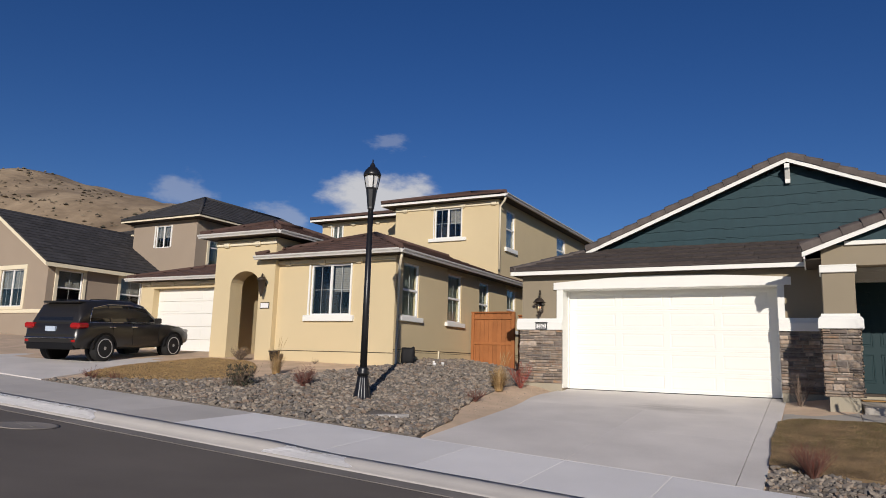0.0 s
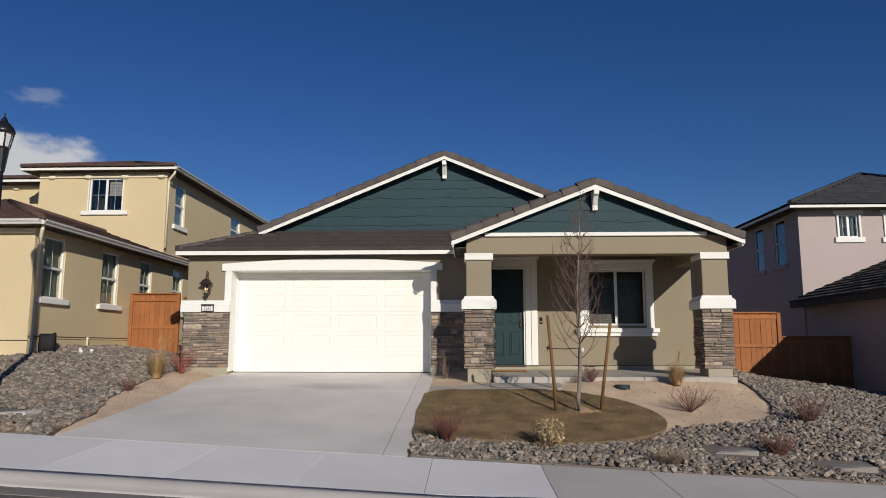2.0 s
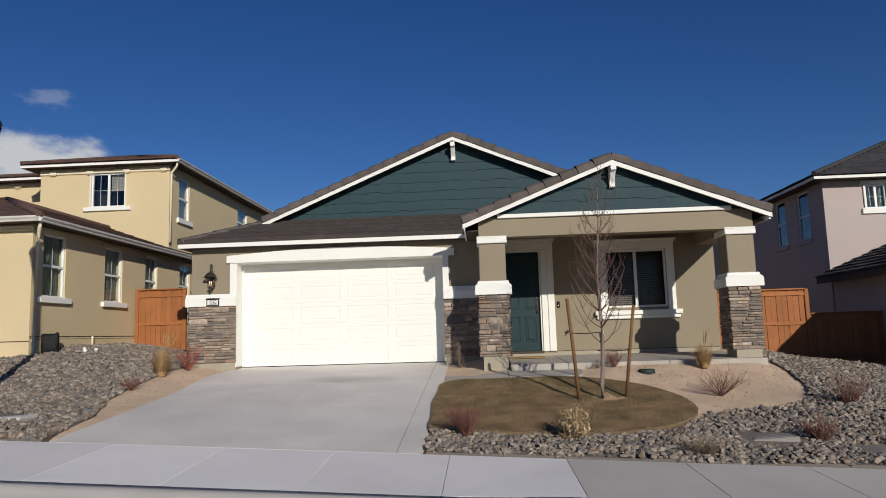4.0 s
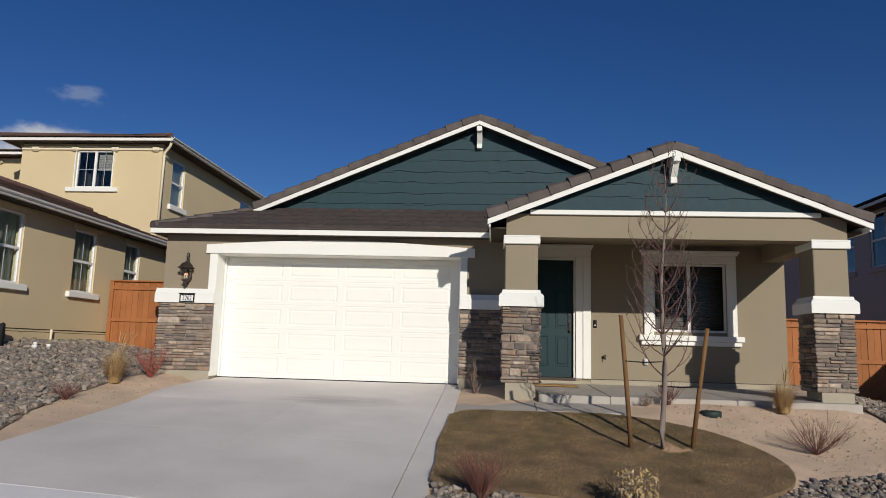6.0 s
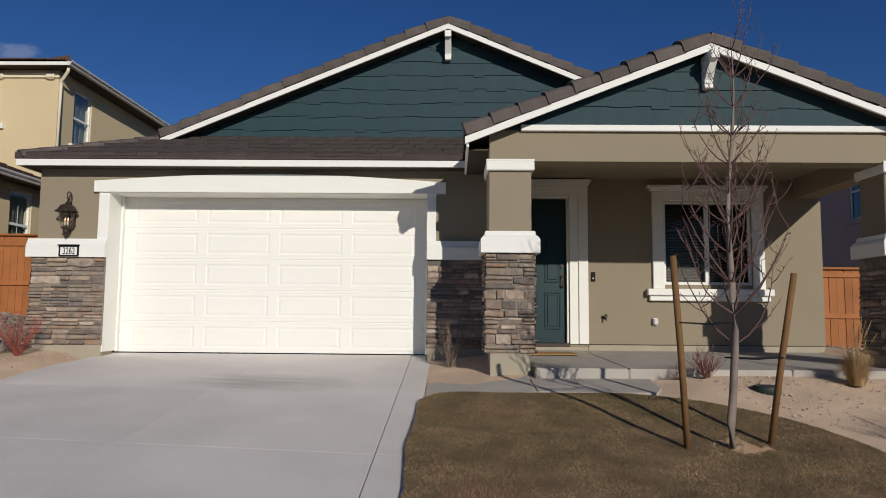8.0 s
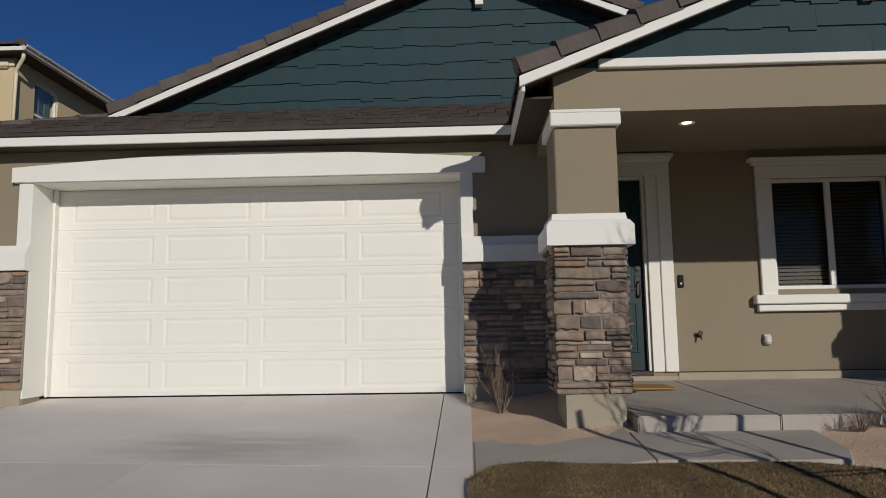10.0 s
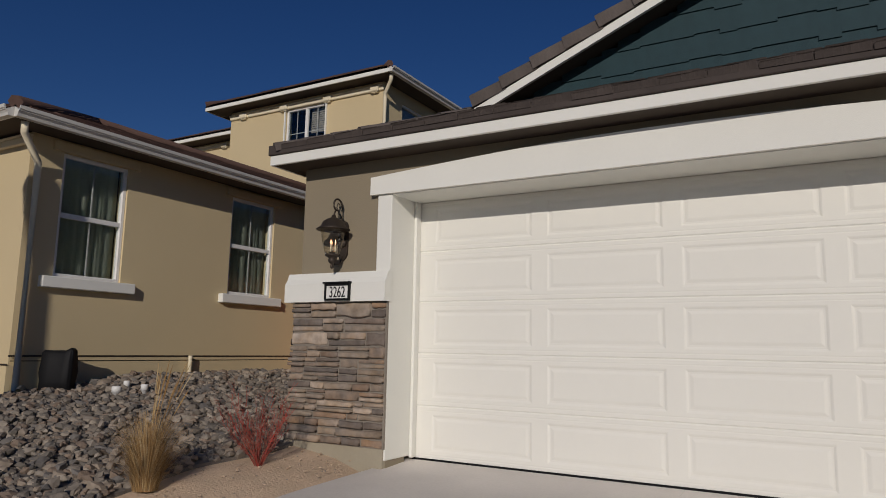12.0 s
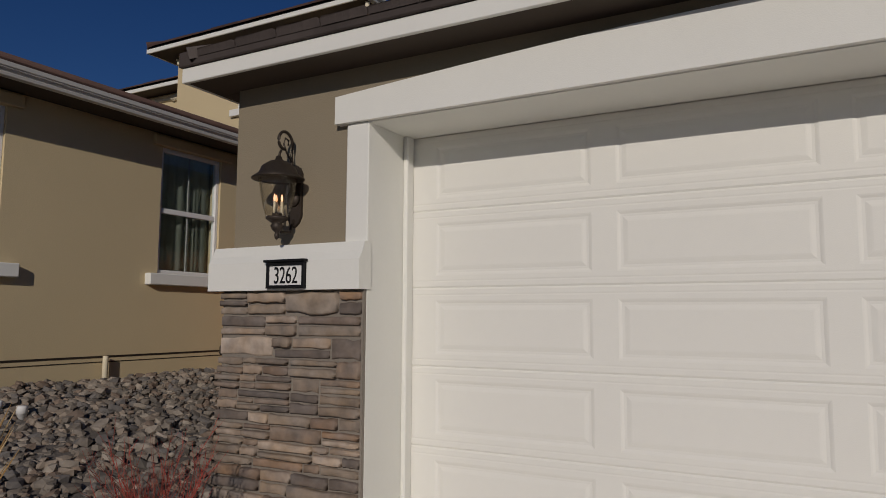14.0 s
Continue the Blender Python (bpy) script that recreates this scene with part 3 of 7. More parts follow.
bm = bmesh.new()
prev = None
xx = -40.0
while xx <= 30.0:
    kt = kerb_top(xx)
    sec = [(6.50, -0.22), (6.50, -0.172), (6.60, -0.165), (6.68, (kt - 0.165) / 2), (6.74, kt - 0.012), (6.80, kt), (6.95, kt + 0.003), (6.95, -0.22)]
    row = [bm.verts.new((xx, yy, street(xx) + dz)) for yy, dz in sec]
    if prev:
        for a in range(len(row)):
            b = (a + 1) % len(row)
            bm.faces.new((prev[a], prev[b], row[b], row[a])).smooth = 1 <= a <= 5
    else:
        bm.faces.new(row)
    prev = row
    xx += 0.5
bm.faces.new(prev[::-1])
kerb = tagged(part("kerb", bm, KERB, None), "pale concrete rolled kerb, lowered at driveways", "kerb", kind="structure")
bm = bmesh.new()
prev, xx = None, -40.0
while xx <= 30.0:
    row = [bm.verts.new((xx, yy, street(xx) + dz)) for yy, dz in ((6.14, -0.24), (6.14, -0.158), (6.30, -0.162), (6.499, -0.172), (6.499, -0.24))]
    if prev:
        for a in range(5):
            bm.faces.new((prev[a], prev[(a + 1) % 5], row[(a + 1) % 5], row[a]))
    else:
        bm.faces.new(row)
    prev = row
    xx += 2.0
bm.faces.new(prev[::-1])
tagged(part("gutter_pan", bm, GUTTER_PAN, None), "dusty grey concrete gutter along the kerb", "gutter", kind="structure")


def kerb_patch(x0, x1, seed):
    """Pale mortar smeared over the kerb's face, with a ragged upper edge."""
    g = random.Random(seed)
    bm = bmesh.new()
    prev, x = None, x0
    while x <= x1 + 1e-6:
        kt = kerb_top(x)
        lo = (6.585 + g.uniform(0, 0.01), -0.160)
        fade = min(1.0, (x - x0) / 0.25, (x1 - x) / 0.25)
        hi = 0.25 + 0.75 * max(0.0, fade) * g.uniform(0.86, 1.0)
        pts = [lo]
        for k in (0.5, 1.0):
            f = k * hi
            pts.append((6.60 + 0.14 * f, -0.165 + (kt - 0.012 + 0.165) * f))
        if hi > 0.8:
            pts.append((6.80 + 0.08 * g.random(), kt))
        else:
            pts.append((pts[-1][0] + 0.002, pts[-1][1] + 0.002))
        row = [bm.verts.new((x, yy - 0.006, street(x) + dz + 0.006)) for yy, dz in pts]
        if prev:
            for a in range(3):
                bm.faces.new((prev[a], prev[a + 1], row[a + 1], row[a]))
        prev = row
        x += 0.06
    bmesh.ops.solidify(bm, geom=bm.faces[:], thickness=0.008)
    return part("mortar_patch", bm, KERB_WHITE, kerb, "pale ragged mortar patch")


kerb_patch(-14.6, -9.4, 3)
kerb_patch(-5.95, -4.5, 4)

# hillside behind the houses
verts, faces = [], []
nx, ny = 110, 46
for j in range(ny):
    for i in range(nx):
        d = j / (ny - 1)
        xx = -760 + 860 * i / (nx - 1)
        yy = 110 + 300 * d
        ridge = max(0.0, min(1.0, (-170 - xx) / 330))
        crest = 45 + 89 * ridge - 44 * max(0.0, min(1.0, (xx + 270) / 240))
        z = crest * (math.sin(min(1.0, d * 1.6) * math.pi / 2) ** 1.3) - 4
        z += (4.5 * noise.noise((xx * 0.012, yy * 0.012, 3)) + 2.2 * noise.noise((xx * 0.05, yy * 0.05, 5))) * min(1.0, d * 4)
        verts.append((xx, yy, z))
for j in range(ny - 1):
    for i in range(nx - 1):
        faces.append((j * nx + i, j * nx + i + 1, (j + 1) * nx + i + 1, (j + 1) * nx + i))
hill = tagged(raw_part("backdrop_hill", verts, faces, SCRUB_HILL, smooth=True), "dry tan hillside with scattered scrub and rock", "hill", kind="structure")

rnd = random.Random(77)
vs, fs = [], []
octa = ((1, 0, 0), (0, 1, 0), (-1, 0, 0), (0, -1, 0), (0, 0, 1))
for k in range(5200):
    i, j = rnd.randrange(nx - 1), rnd.randrange(int(ny * 0.66))
    a, b = Vector(verts[j * nx + i]), Vector(verts[(j + 1) * nx + i + 1])
    c = Vector((a.x + (b.x - a.x) * rnd.random(), a.y + (b.y - a.y) * rnd.random(), 0))
    c.z = a.z + (b.z - a.z) * (c.y - a.y) / (b.y - a.y)
    if noise.noise((c.x * 0.02, c.y * 0.02, 9)) < -0.15:
        continue
    r_ = rnd.uniform(0.5, 1.7)
    n = len(vs)
    vs += [tuple(c + Vector((o[0] * r_ * rnd.uniform(0.7, 1.6), o[1] * r_ * rnd.uniform(0.7, 1.4), o[2] * r_ * 0.8 - 0.1))) for o in octa]
    fs += [(n, n + 1, n + 4), (n + 1, n + 2, n + 4), (n + 2, n + 3, n + 4), (n + 3, n, n + 4)]
SCRUB = ramp_mat("sagebrush", [(0.11, 0.095, 0.06), (0.16, 0.125, 0.08), (0.085, 0.07, 0.05), (0.20, 0.16, 0.11)], per="island", grain=0.5, bump=0.0)
hill_scrub = tagged(raw_part("hill_scrub", vs, fs, SCRUB), "dark sagebrush scattered over the hillside", "scrub", kind="stuff")

# plain unseen fronts across the street, behind the walk, added for windows to reflect
for k, (ox, ow, oh) in enumerate(((-19, 13, 3.4), (-4, 13, 3.4), (11, 13, 3.4), (26, 13, 3.4))):
    bm = bmesh.new()
    zb = street(ox) - 0.4
    prism(bm, [(ox - ow / 2, zb), (ox + ow / 2, zb), (ox + ow / 2, zb + oh), (ox, zb + oh + 2.0), (ox - ow / 2, zb + oh)], 10, face(0, -34.0, 0, "N") @ Matrix.Diagonal((-1, 1, -1, 1)))
    tagged(part("wall_opposite_%d" % (k + 1), bm, STUCCO_BROWN, None), "unseen plain stucco house block across the street, added for window reflections", "wall", kind="structure")
bm = bmesh.new()
lathe(bm, [(0.42, 0.0), (0.42, 0.006), (0.36, 0.008), (0.34, 0.004), (0.0, 0.005)], 32, (0, 0, 0))
for hx in (-0.13, 0.13):
    box(bm, hx - 0.05, hx + 0.05, -0.02, 0.02, 0.004, 0.0085)
bmesh.ops.transform(bm, matrix=Matrix.Translation((-9.25, 5.45, street(-9.25) - 0.145)) @ Matrix.Rotation(math.atan(street(-8.75) - street(-9.75)) * -1, 4, "Y") @ Matrix.Rotation(-0.022, 4, "X"), verts=bm.verts)
tagged(part("manhole_cover", bm, GUTTER_PAN, None), "round utility cover with a pale concrete collar in the asphalt", "manhole cover")


# ---- the taupe house with the white garage door ----
GARAGE_Y, DOOR_Y, FLOOR = 15.98, 16.42, 0.80
OPEN_L, OPEN_R, OPEN_TOP = -4.96, -0.13, 3.20
PITCH = 0.417
house = thing("house", (0.1, 20, 0.8), "single-storey taupe stucco house with teal gables and stone piers", "house")

# walls
front = face(0, GARAGE_Y, 0)
wall("garage_wall", house, front, -6.03, 1.22, 0.62, 3.62, STUCCO, [(OPEN_L, OPEN_R, 0.62, OPEN_TOP + 0.035)], 0.3)
DOOR = (1.25, 2.20, 0.95, 3.43)
PWIN = (3.77, 5.24, 1.945, 3.355)
porch_m = face(0, 17.24, 0)
wall("porch_wall", house, porch_m, 1.22, 6.40, 0.6, 3.76, STUCCO, [DOOR, PWIN], 0.18)
wall("return_wall", house, face(1.22, 16.3, 0, "E"), -0.018, 0.9, 0.6, 3.76, STUCCO, thick=0.15)
wall("side_wall_west", house, face(-6.03, 40, 0, "W"), 0, 40 - GARAGE_Y - 0.3, 0.6, 3.62, STUCCO, thick=0.2)
wall("side_wall_east", house, face(6.40, 0, 0, "E"), 17.425, 40, 0.3, 3.62, STUCCO, thick=0.2)
wall("rear_wall", house, face(0, 40, 0, "N"), -6.2, 5.83, 0.3, 3.62, STUCCO, thick=0.2)
bm = bmesh.new()
box(bm, -6.04, -4.965, GARAGE_Y - 0.05, GARAGE_Y + 0.1, 0.55, 0.94)
part("garage_plinth", bm, STUCCO_DARK, house, "pale stucco plinth")
bm = bmesh.new()
box(bm, -0.12, 1.22, GARAGE_Y - 0.05, GARAGE_Y + 0.1, 0.55, 0.94)
part("garage_plinth", bm, STUCCO_DARK, house, "pale stucco plinth")
bm = bmesh.new()
box(bm, 2.505, 6.37, 17.22, 17.29, 0.75, 0.945)
box(bm, 6.30, 6.415, 17.295, 30, 0.4, 1.0)
part("wall_foot", bm, STUCCO_DARK, house, "pale weep band along the foot of the wall")
bm = bmesh.new()
box(bm, -5.9, 5.9, 18.0, 39.6, 0.60, 0.79)
box(bm, -4.95, -0.1, 16.45, 18.0, 0.60, 0.79)
part("floor_slab", bm, CONCRETE, house)

# garage door with five rows of four raised panels
bm = bmesh.new()
dm = face(OPEN_L, DOOR_Y, FLOOR)
WID, HIG = OPEN_R - OPEN_L, OPEN_TOP + 0.03 - FLOOR
gdoor = None
rows_n, cols_n, cw = 5, 4, 1.14
rh, mid = HIG / rows_n, WID / 2


def panel_rings(bm, u0, u1, v0, v1):
    """An embossed panel: a rolled edge down into a groove, and a raised field."""
    prev = None
    for d, w in ((0.0, 0.0), (0.009, -0.002), (0.020, -0.0062), (0.034, -0.0068), (0.054, -0.0028), (0.062, -0.0018)):
        ring = [bm.verts.new(dm @ Vector(q)) for q in ((u0 + d, v0 + d, w), (u1 - d, v0 + d, w), (u1 - d, v1 - d, w), (u0 + d, v1 - d, w))]
        if prev:
            for k in range(4):
                bm.faces.new((prev[k], prev[(k + 1) % 4], ring[(k + 1) % 4], ring[k]))
        prev = ring
    bm.faces.new(prev)


def plain(bm, u0, u1, v0, v1, w0=0.0, w1=0.0):
    """A flat strip of the door's face, from w0 at its foot to w1 at its head."""
    bm.faces.new([bm.verts.new(dm @ Vector(q)) for q in ((u0, v0, w0), (u1, v0, w0), (u1, v1, w1), (u0, v1, w1))])


for r_ in range(rows_n):
    bm = bmesh.new()
    v0, v1 = r_ * rh, (r_ + 1) * rh
    e, rail = 0.011, 0.076
    # rolled lips where the sections meet, with a shallow bead beside them
    plain(bm, 0, WID, v0, v0 + e, -0.006, 0)
    plain(bm, 0, WID, v1 - e, v1, 0, -0.006)
    for lo, hi in ((v0 + e, v0 + rail), (v1 - rail, v1 - e)):
        c = (lo + hi) / 2
        plain(bm, 0, WID, lo, c - 0.008)
        plain(bm, 0, WID, c - 0.008, c, 0, -0.0014)
        plain(bm, 0, WID, c, c + 0.008, -0.0014, 0)
        plain(bm, 0, WID, c + 0.008, hi)
    edges = [0.0]
    for c in range(cols_n):
        a = mid + (c - 2) * cw + 0.07
        edges += [a, a + cw - 0.14]
        panel_rings(bm, a, a + cw - 0.14, v0 + rail, v1 - rail)
    edges.append(WID)
    for a, b in zip(edges[::2], edges[1::2]):
        plain(bm, a, b, v0 + rail, v1 - rail)
    box(bm, 0, WID, v0 + 0.0005, v1 - 0.0005, -0.045, -0.0135, 0, dm)
    bmesh.ops.remove_doubles(bm, verts=bm.verts, dist=0.0002)
    if gdoor is None:
        gdoor = part("garage_door", bm, DOOR_WHITE, house, "white sectional garage door with raised panels")
    else:
        part("door_section", bm, DOOR_WHITE, gdoor)
bm = bmesh.new()
box(bm, OPEN_L + 0.002, OPEN_R - 0.002, DOOR_Y - 0.01, DOOR_Y + 0.03, FLOOR - 0.02, FLOOR + 0.012)
part("bottom_seal", bm, BLACK_PLASTIC, gdoor, "black rubber seal")

# garage trim: arched lintel, jambs with their returns, ledges over the stone
bm = bmesh.new()
n = 24
top = [(-5.18 + 5.32 * k / n, 3.40 + 0.115 * math.sin(math.pi * k / n)) for k in range(n + 1)]
prism(bm, [(-5.18, 3.232), (0.14, 3.232)] + top[::-1], 0.06, face(0, GARAGE_Y, 0))
part("lintel_trim", bm, WHITE, house, "white arched lintel over the garage")
for nm, a, b in (("garage_jamb_trim", -5.11, OPEN_L + 0.01), ("garage_jamb_trim", OPEN_R - 0.01, 0.0)):
    bm = bmesh.new()
    box(bm, a, b, GARAGE_Y - 0.03, DOOR_Y - 0.002, 0.83, 3.234, 0.006)
    part(nm, bm, WHITE, house)
bm = bmesh.new()
box(bm, OPEN_L + 0.012, OPEN_R - 0.012, GARAGE_Y - 0.025, DOOR_Y - 0.004, 3.2255, 3.236)
part("garage_head_lining", bm, WHITE, house)
for a, b in ((OPEN_L + 0.012, OPEN_L + 0.045), (OPEN_R - 0.045, OPEN_R - 0.012)):
    bm = bmesh.new()
    box(bm, a, b, DOOR_Y - 0.085, DOOR_Y - 0.006, 0.815, 3.225, 0.006)
    part("door_stop", bm, WHITE, house)


def ledge(parent, a, b, y_front, y_back, z, h=0.28, side=True):
    """A moulded white band: a plain face with a sloped shoulder."""
    bm = bmesh.new()
    d = y_back - y_front
    prof = [(0, 0), (d, 0), (d, h * 0.62), (d * 0.75, h * 0.78), (d * 0.55, h), (0, h)]
    m = Matrix(((0, 0, 1, a), (-1, 0, 0, y_back), (0, 1, 0, z), (0, 0, 0, 1)))
    prism(bm, prof, b - a, m)
    return part("ledge_band", bm, WHITE, parent)


ledge(house, -6.13, -4.94, 15.86, GARAGE_Y, 2.235)
ledge(house, -0.13, 1.24, 15.86, GARAGE_Y, 2.235)
for a, b in ((-6.05, -4.952), (-0.132, 1.22)):
    bm = bmesh.new()
    box(bm, a, b, GARAGE_Y - 0.054, GARAGE_Y - 0.001, 0.93, 2.235)
    stone_back = part("stone_panel", bm, MORTAR, house, "grey-brown stacked ledge stone veneer")
    if a < -1:
        STONE_W = stone_back
    else:
        STONE_E = stone_back
bm = bmesh.new()
box(bm, -6.068, -6.032, GARAGE_Y + 0.0, 16.9, 0.93, 2.235)
STONE_SIDE = part("stone_panel", bm, MORTAR, house)

# the main roof, its front hip under the gable
RX, RZ, GY = 0.145, 6.36, 16.98           # ridge line and the rake's front
EL, ER = -6.245, 6.64
zl = lambda x: RZ - PITCH * abs(x - RX)
EZ = 3.74
GBX = RX - (RZ - 4.36) / PITCH            # where the gable's foot meets the hip
roof_face(house, "roof_slope_west", [(EL, 40.4, zl(EL)), (EL, 15.70, zl(EL)), (GBX, 17.26, zl(GBX)), (GBX, GY, zl(GBX)), (RX, GY, RZ), (RX, 40.4, RZ)], TILE_FIELD)
roof_face(house, "roof_slope_east", [(ER, GY, zl(ER)), (ER, 40.4, zl(ER)), (RX, 40.4, RZ), (RX, GY, RZ)], TILE_FIELD)
TILE_PIECE = bmesh.new()
vv = [TILE_PIECE.verts.new(c) for c in ((0, 0, 0), (0.985, 0, 0), (0.985, 1, 0), (0, 1, 0), (0.0, 0.01, 0.024), (0.03, 0, 0.03), (0.955, 0, 0.03), (0.985, 0.01, 0.024), (0.985, 1, 0.006), (0, 1, 0.006))]
for f in ((0, 1, 7, 6, 5, 4), (1, 2, 8, 7), (3, 0, 4, 9), (4, 5, 6, 7, 8, 9)):
    TILE_PIECE.faces.new([vv[i] for i in f])
TILE_PIECE = mesh_of(TILE_PIECE, "roof_tile", TILE_FLAT)
PY_EAVE = 15.68
roof_face(house, "garage_roof", [(EL, PY_EAVE, EZ), (0.62, PY_EAVE, EZ), (0.62, 17.26, 4.395), (GBX + 0.0, 17.26, 4.395)], TILE_FIELD, pieces_mesh=TILE_PIECE, lift=0.05, tile=(0.33, 0.40))
bm = bmesh.new()
box(bm, EL - 0.012, 0.48, PY_EAVE - 0.022, PY_EAVE + 0.03, 3.683, 3.782, 0.006)
part("eave_closure", bm, TILE_FLAT, house, "dark tile edge along the eave")
# soffit and fascia
bm = bmesh.new()
box(bm, EL + 0.03, 0.5, PY_EAVE + 0.03, GARAGE_Y + 0.02, 3.585, 3.605)
part("soffit", bm, SOFFIT, house, "brown boxed soffit")
bm = bmesh.new()
box(bm, EL, -6.03, GARAGE_Y + 0.025, 40.3, 3.585, 3.605)
part("soffit", bm, SOFFIT, house)
bm = bmesh.new()
box(bm, EL, 0.47, PY_EAVE, PY_EAVE + 0.03, 3.582, 3.68, 0.004)
part("fascia", bm, WHITE, house, "white fascia board")
bm = bmesh.new()
box(bm, EL, EL + 0.03, PY_EAVE + 0.03, 40.4, 3.584, 3.68, 0.004)
part("fascia", bm, WHITE, house)
# gable wall, rake boards, king bracket
bm = bmesh.new()
prism(bm, [(GBX + 0.3, 4.2), (RX - (GBX + 0.3 - RX), 4.2), (RX, RZ - 0.12)], 0.12, face(0, 17.42, 0))
GABLE = part("gable_wall", bm, TEAL, house, "teal shingled gable")
bm = bmesh.new()
prism(bm, [(1.7, 3.77), (6.35, 3.3), (6.35, zl(6.35) - 0.1), (1.7, zl(1.7) - 0.1)], 0.12, face(0, 17.62, 0))
part("gable_infill", bm, STUCCO, house)
for sx, xe in ((-1, GBX - 0.02), (1, ER)):
    board(house, "rake_board", (RX, GY + 0.015, RZ - 0.03), (xe, GY + 0.015, zl(xe) - 0.03), 0.018, 0.0, 0.090, WHITE, "white rake board")
    board(house, "rake_soffit", (RX, GY + 0.19, RZ - 0.06), (xe, GY + 0.19, zl(xe) - 0.06), 0.15, 0.0, 0.02, SOFFIT)


def bracket(parent, x, y_wall, z):
    bm = bmesh.new()
    box(bm, x - 0.055, x + 0.055, y_wall - 0.36, y_wall, z - 0.11, z, 0.006)
    box(bm, x - 0.055, x + 0.055, y_wall - 0.12, y_wall, z - 0.42, z - 0.11, 0.006)
    m = face(x + 0.05, 0, 0, "E")
    prism(bm, [(y_wall - 0.30, z - 0.11), (y_wall - 0.12, z - 0.11), (y_wall - 0.12, z - 0.32)], -0.10, m)
    return part("gable_bracket", bm, WHITE, parent, "white timber bracket under the ridge")


bracket(house, RX, 17.29, RZ - 0.17)

# the porch
PX, PZ, PY = 3.50, 4.90, 14.17
PL, PR = 0.42, 6.58
PORCH_PITCH = 0.392
pz = lambda x: PZ - PORCH_PITCH * abs(x - PX)
roof_face(house, "porch_roof_west", [(PL, 17.6, pz(PL)), (PL, PY, pz(PL)), (PX, PY, PZ), (PX, 20.2, PZ), (1.9, 18.6, pz(1.9))], TILE_FIELD)
roof_face(house, "porch_roof_east", [(PR, PY, pz(PR)), (PR, 17.9, pz(PR)), (PX, 20.2, PZ), (PX, PY, PZ)], TILE_FIELD)
for xe in (PL - 0.02, PR + 0.02):
    board(house, "rake_board", (PX, PY + 0.015, PZ - 0.03), (xe, PY + 0.015, pz(xe) - 0.03), 0.018, 0.0, 0.090, WHITE, "white rake board")
    board(house, "rake_soffit", (PX, PY + 0.14, PZ - 0.06), (xe, PY + 0.14, pz(xe) - 0.06), 0.11, 0.0, 0.02, SOFFIT)
for xe in (PL, PR):
    bm = bmesh.new()
    a, b = (xe, xe + 0.03) if xe < 3 else (xe - 0.03, xe)
    box(bm, a, b, PY + 0.035, 17.5, pz(xe) - 0.16, pz(xe) - 0.045)
    part("fascia", bm, WHITE, house)
    bm = bmesh.new()
    a, b = (xe + 0.03, 0.72) if xe < 3 else (6.33, xe - 0.03)
    box(bm, a, b, PY + 0.28, 17.4, pz(xe) - 0.15, pz(xe) - 0.13)
    part("soffit", bm, SOFFIT, house)
bm = bmesh.new()
prism(bm, [(0.72, 3.40), (6.30, 3.40), (6.30, 3.80), (0.72, 3.80)], 0.36, face(0, 14.78, 0))
part("porch_beam", bm, STUCCO, house, "taupe stucco porch beam")
for a, b, y1 in ((0.72, 1.08, GARAGE_Y), (5.94, 6.30, 17.2)):
    bm = bmesh.new()
    box(bm, a, b, 14.783, y1 - 0.002, 3.40, 3.74)
    part("porch_beam", bm, STUCCO, house)
bm = bmesh.new()
prism(bm, [(PX - 2.55, 3.802), (PX + 2.55, 3.802), (PX, PZ - 0.09)], 0.1, face(0, 14.50, 0))
PGABLE = part("porch_gable_wall", bm, TEAL, house, "teal shingled porch gable")
bm = bmesh.new()
box(bm, PX - 2.38, PX + 2.38, 14.36, 14.42, 3.785, 3.865, 0.006)
part("belt_trim", bm, WHITE, house, "white belt board under the porch gable")
bracket(house, PX, 14.40, PZ - 0.15)
bm = bmesh.new()
box(bm, 1.081, 5.939, 14.781, 17.235, 3.72, 3.75)
ceiling = part("porch_ceiling", bm, STUCCO, house, "smooth taupe porch ceiling")
for lx, ly in ((2.35, 15.9), (4.75, 15.9)):
    bm = bmesh.new()
    lathe(bm, [(0.055, 3.716), (0.085, 3.716), (0.09, 3.708), (0.09, 3.7195), (0.055, 3.7195)], 20, (lx, ly, 0))
    dl = part("recessed_downlight", bm, WHITE, house, "small recessed porch downlight, lit")
    bm = bmesh.new()
    lathe(bm, [(0.053, 3.713), (0.054, 3.7185)], 16, (lx, ly, 0))
    part("lens", bm, DOWNLIGHT, dl)
    li = new("downlight_lamp", bpy.data.lights.new("downlight_lamp", "SPOT"))
    li.data.energy, li.data.color, li.data.spot_size, li.data.shadow_soft_size = 2.5, (1.0, 0.72, 0.45), radians(110), 0.05
    li.location = (lx, ly, 3.70)
    tagged(li, kind="structure")


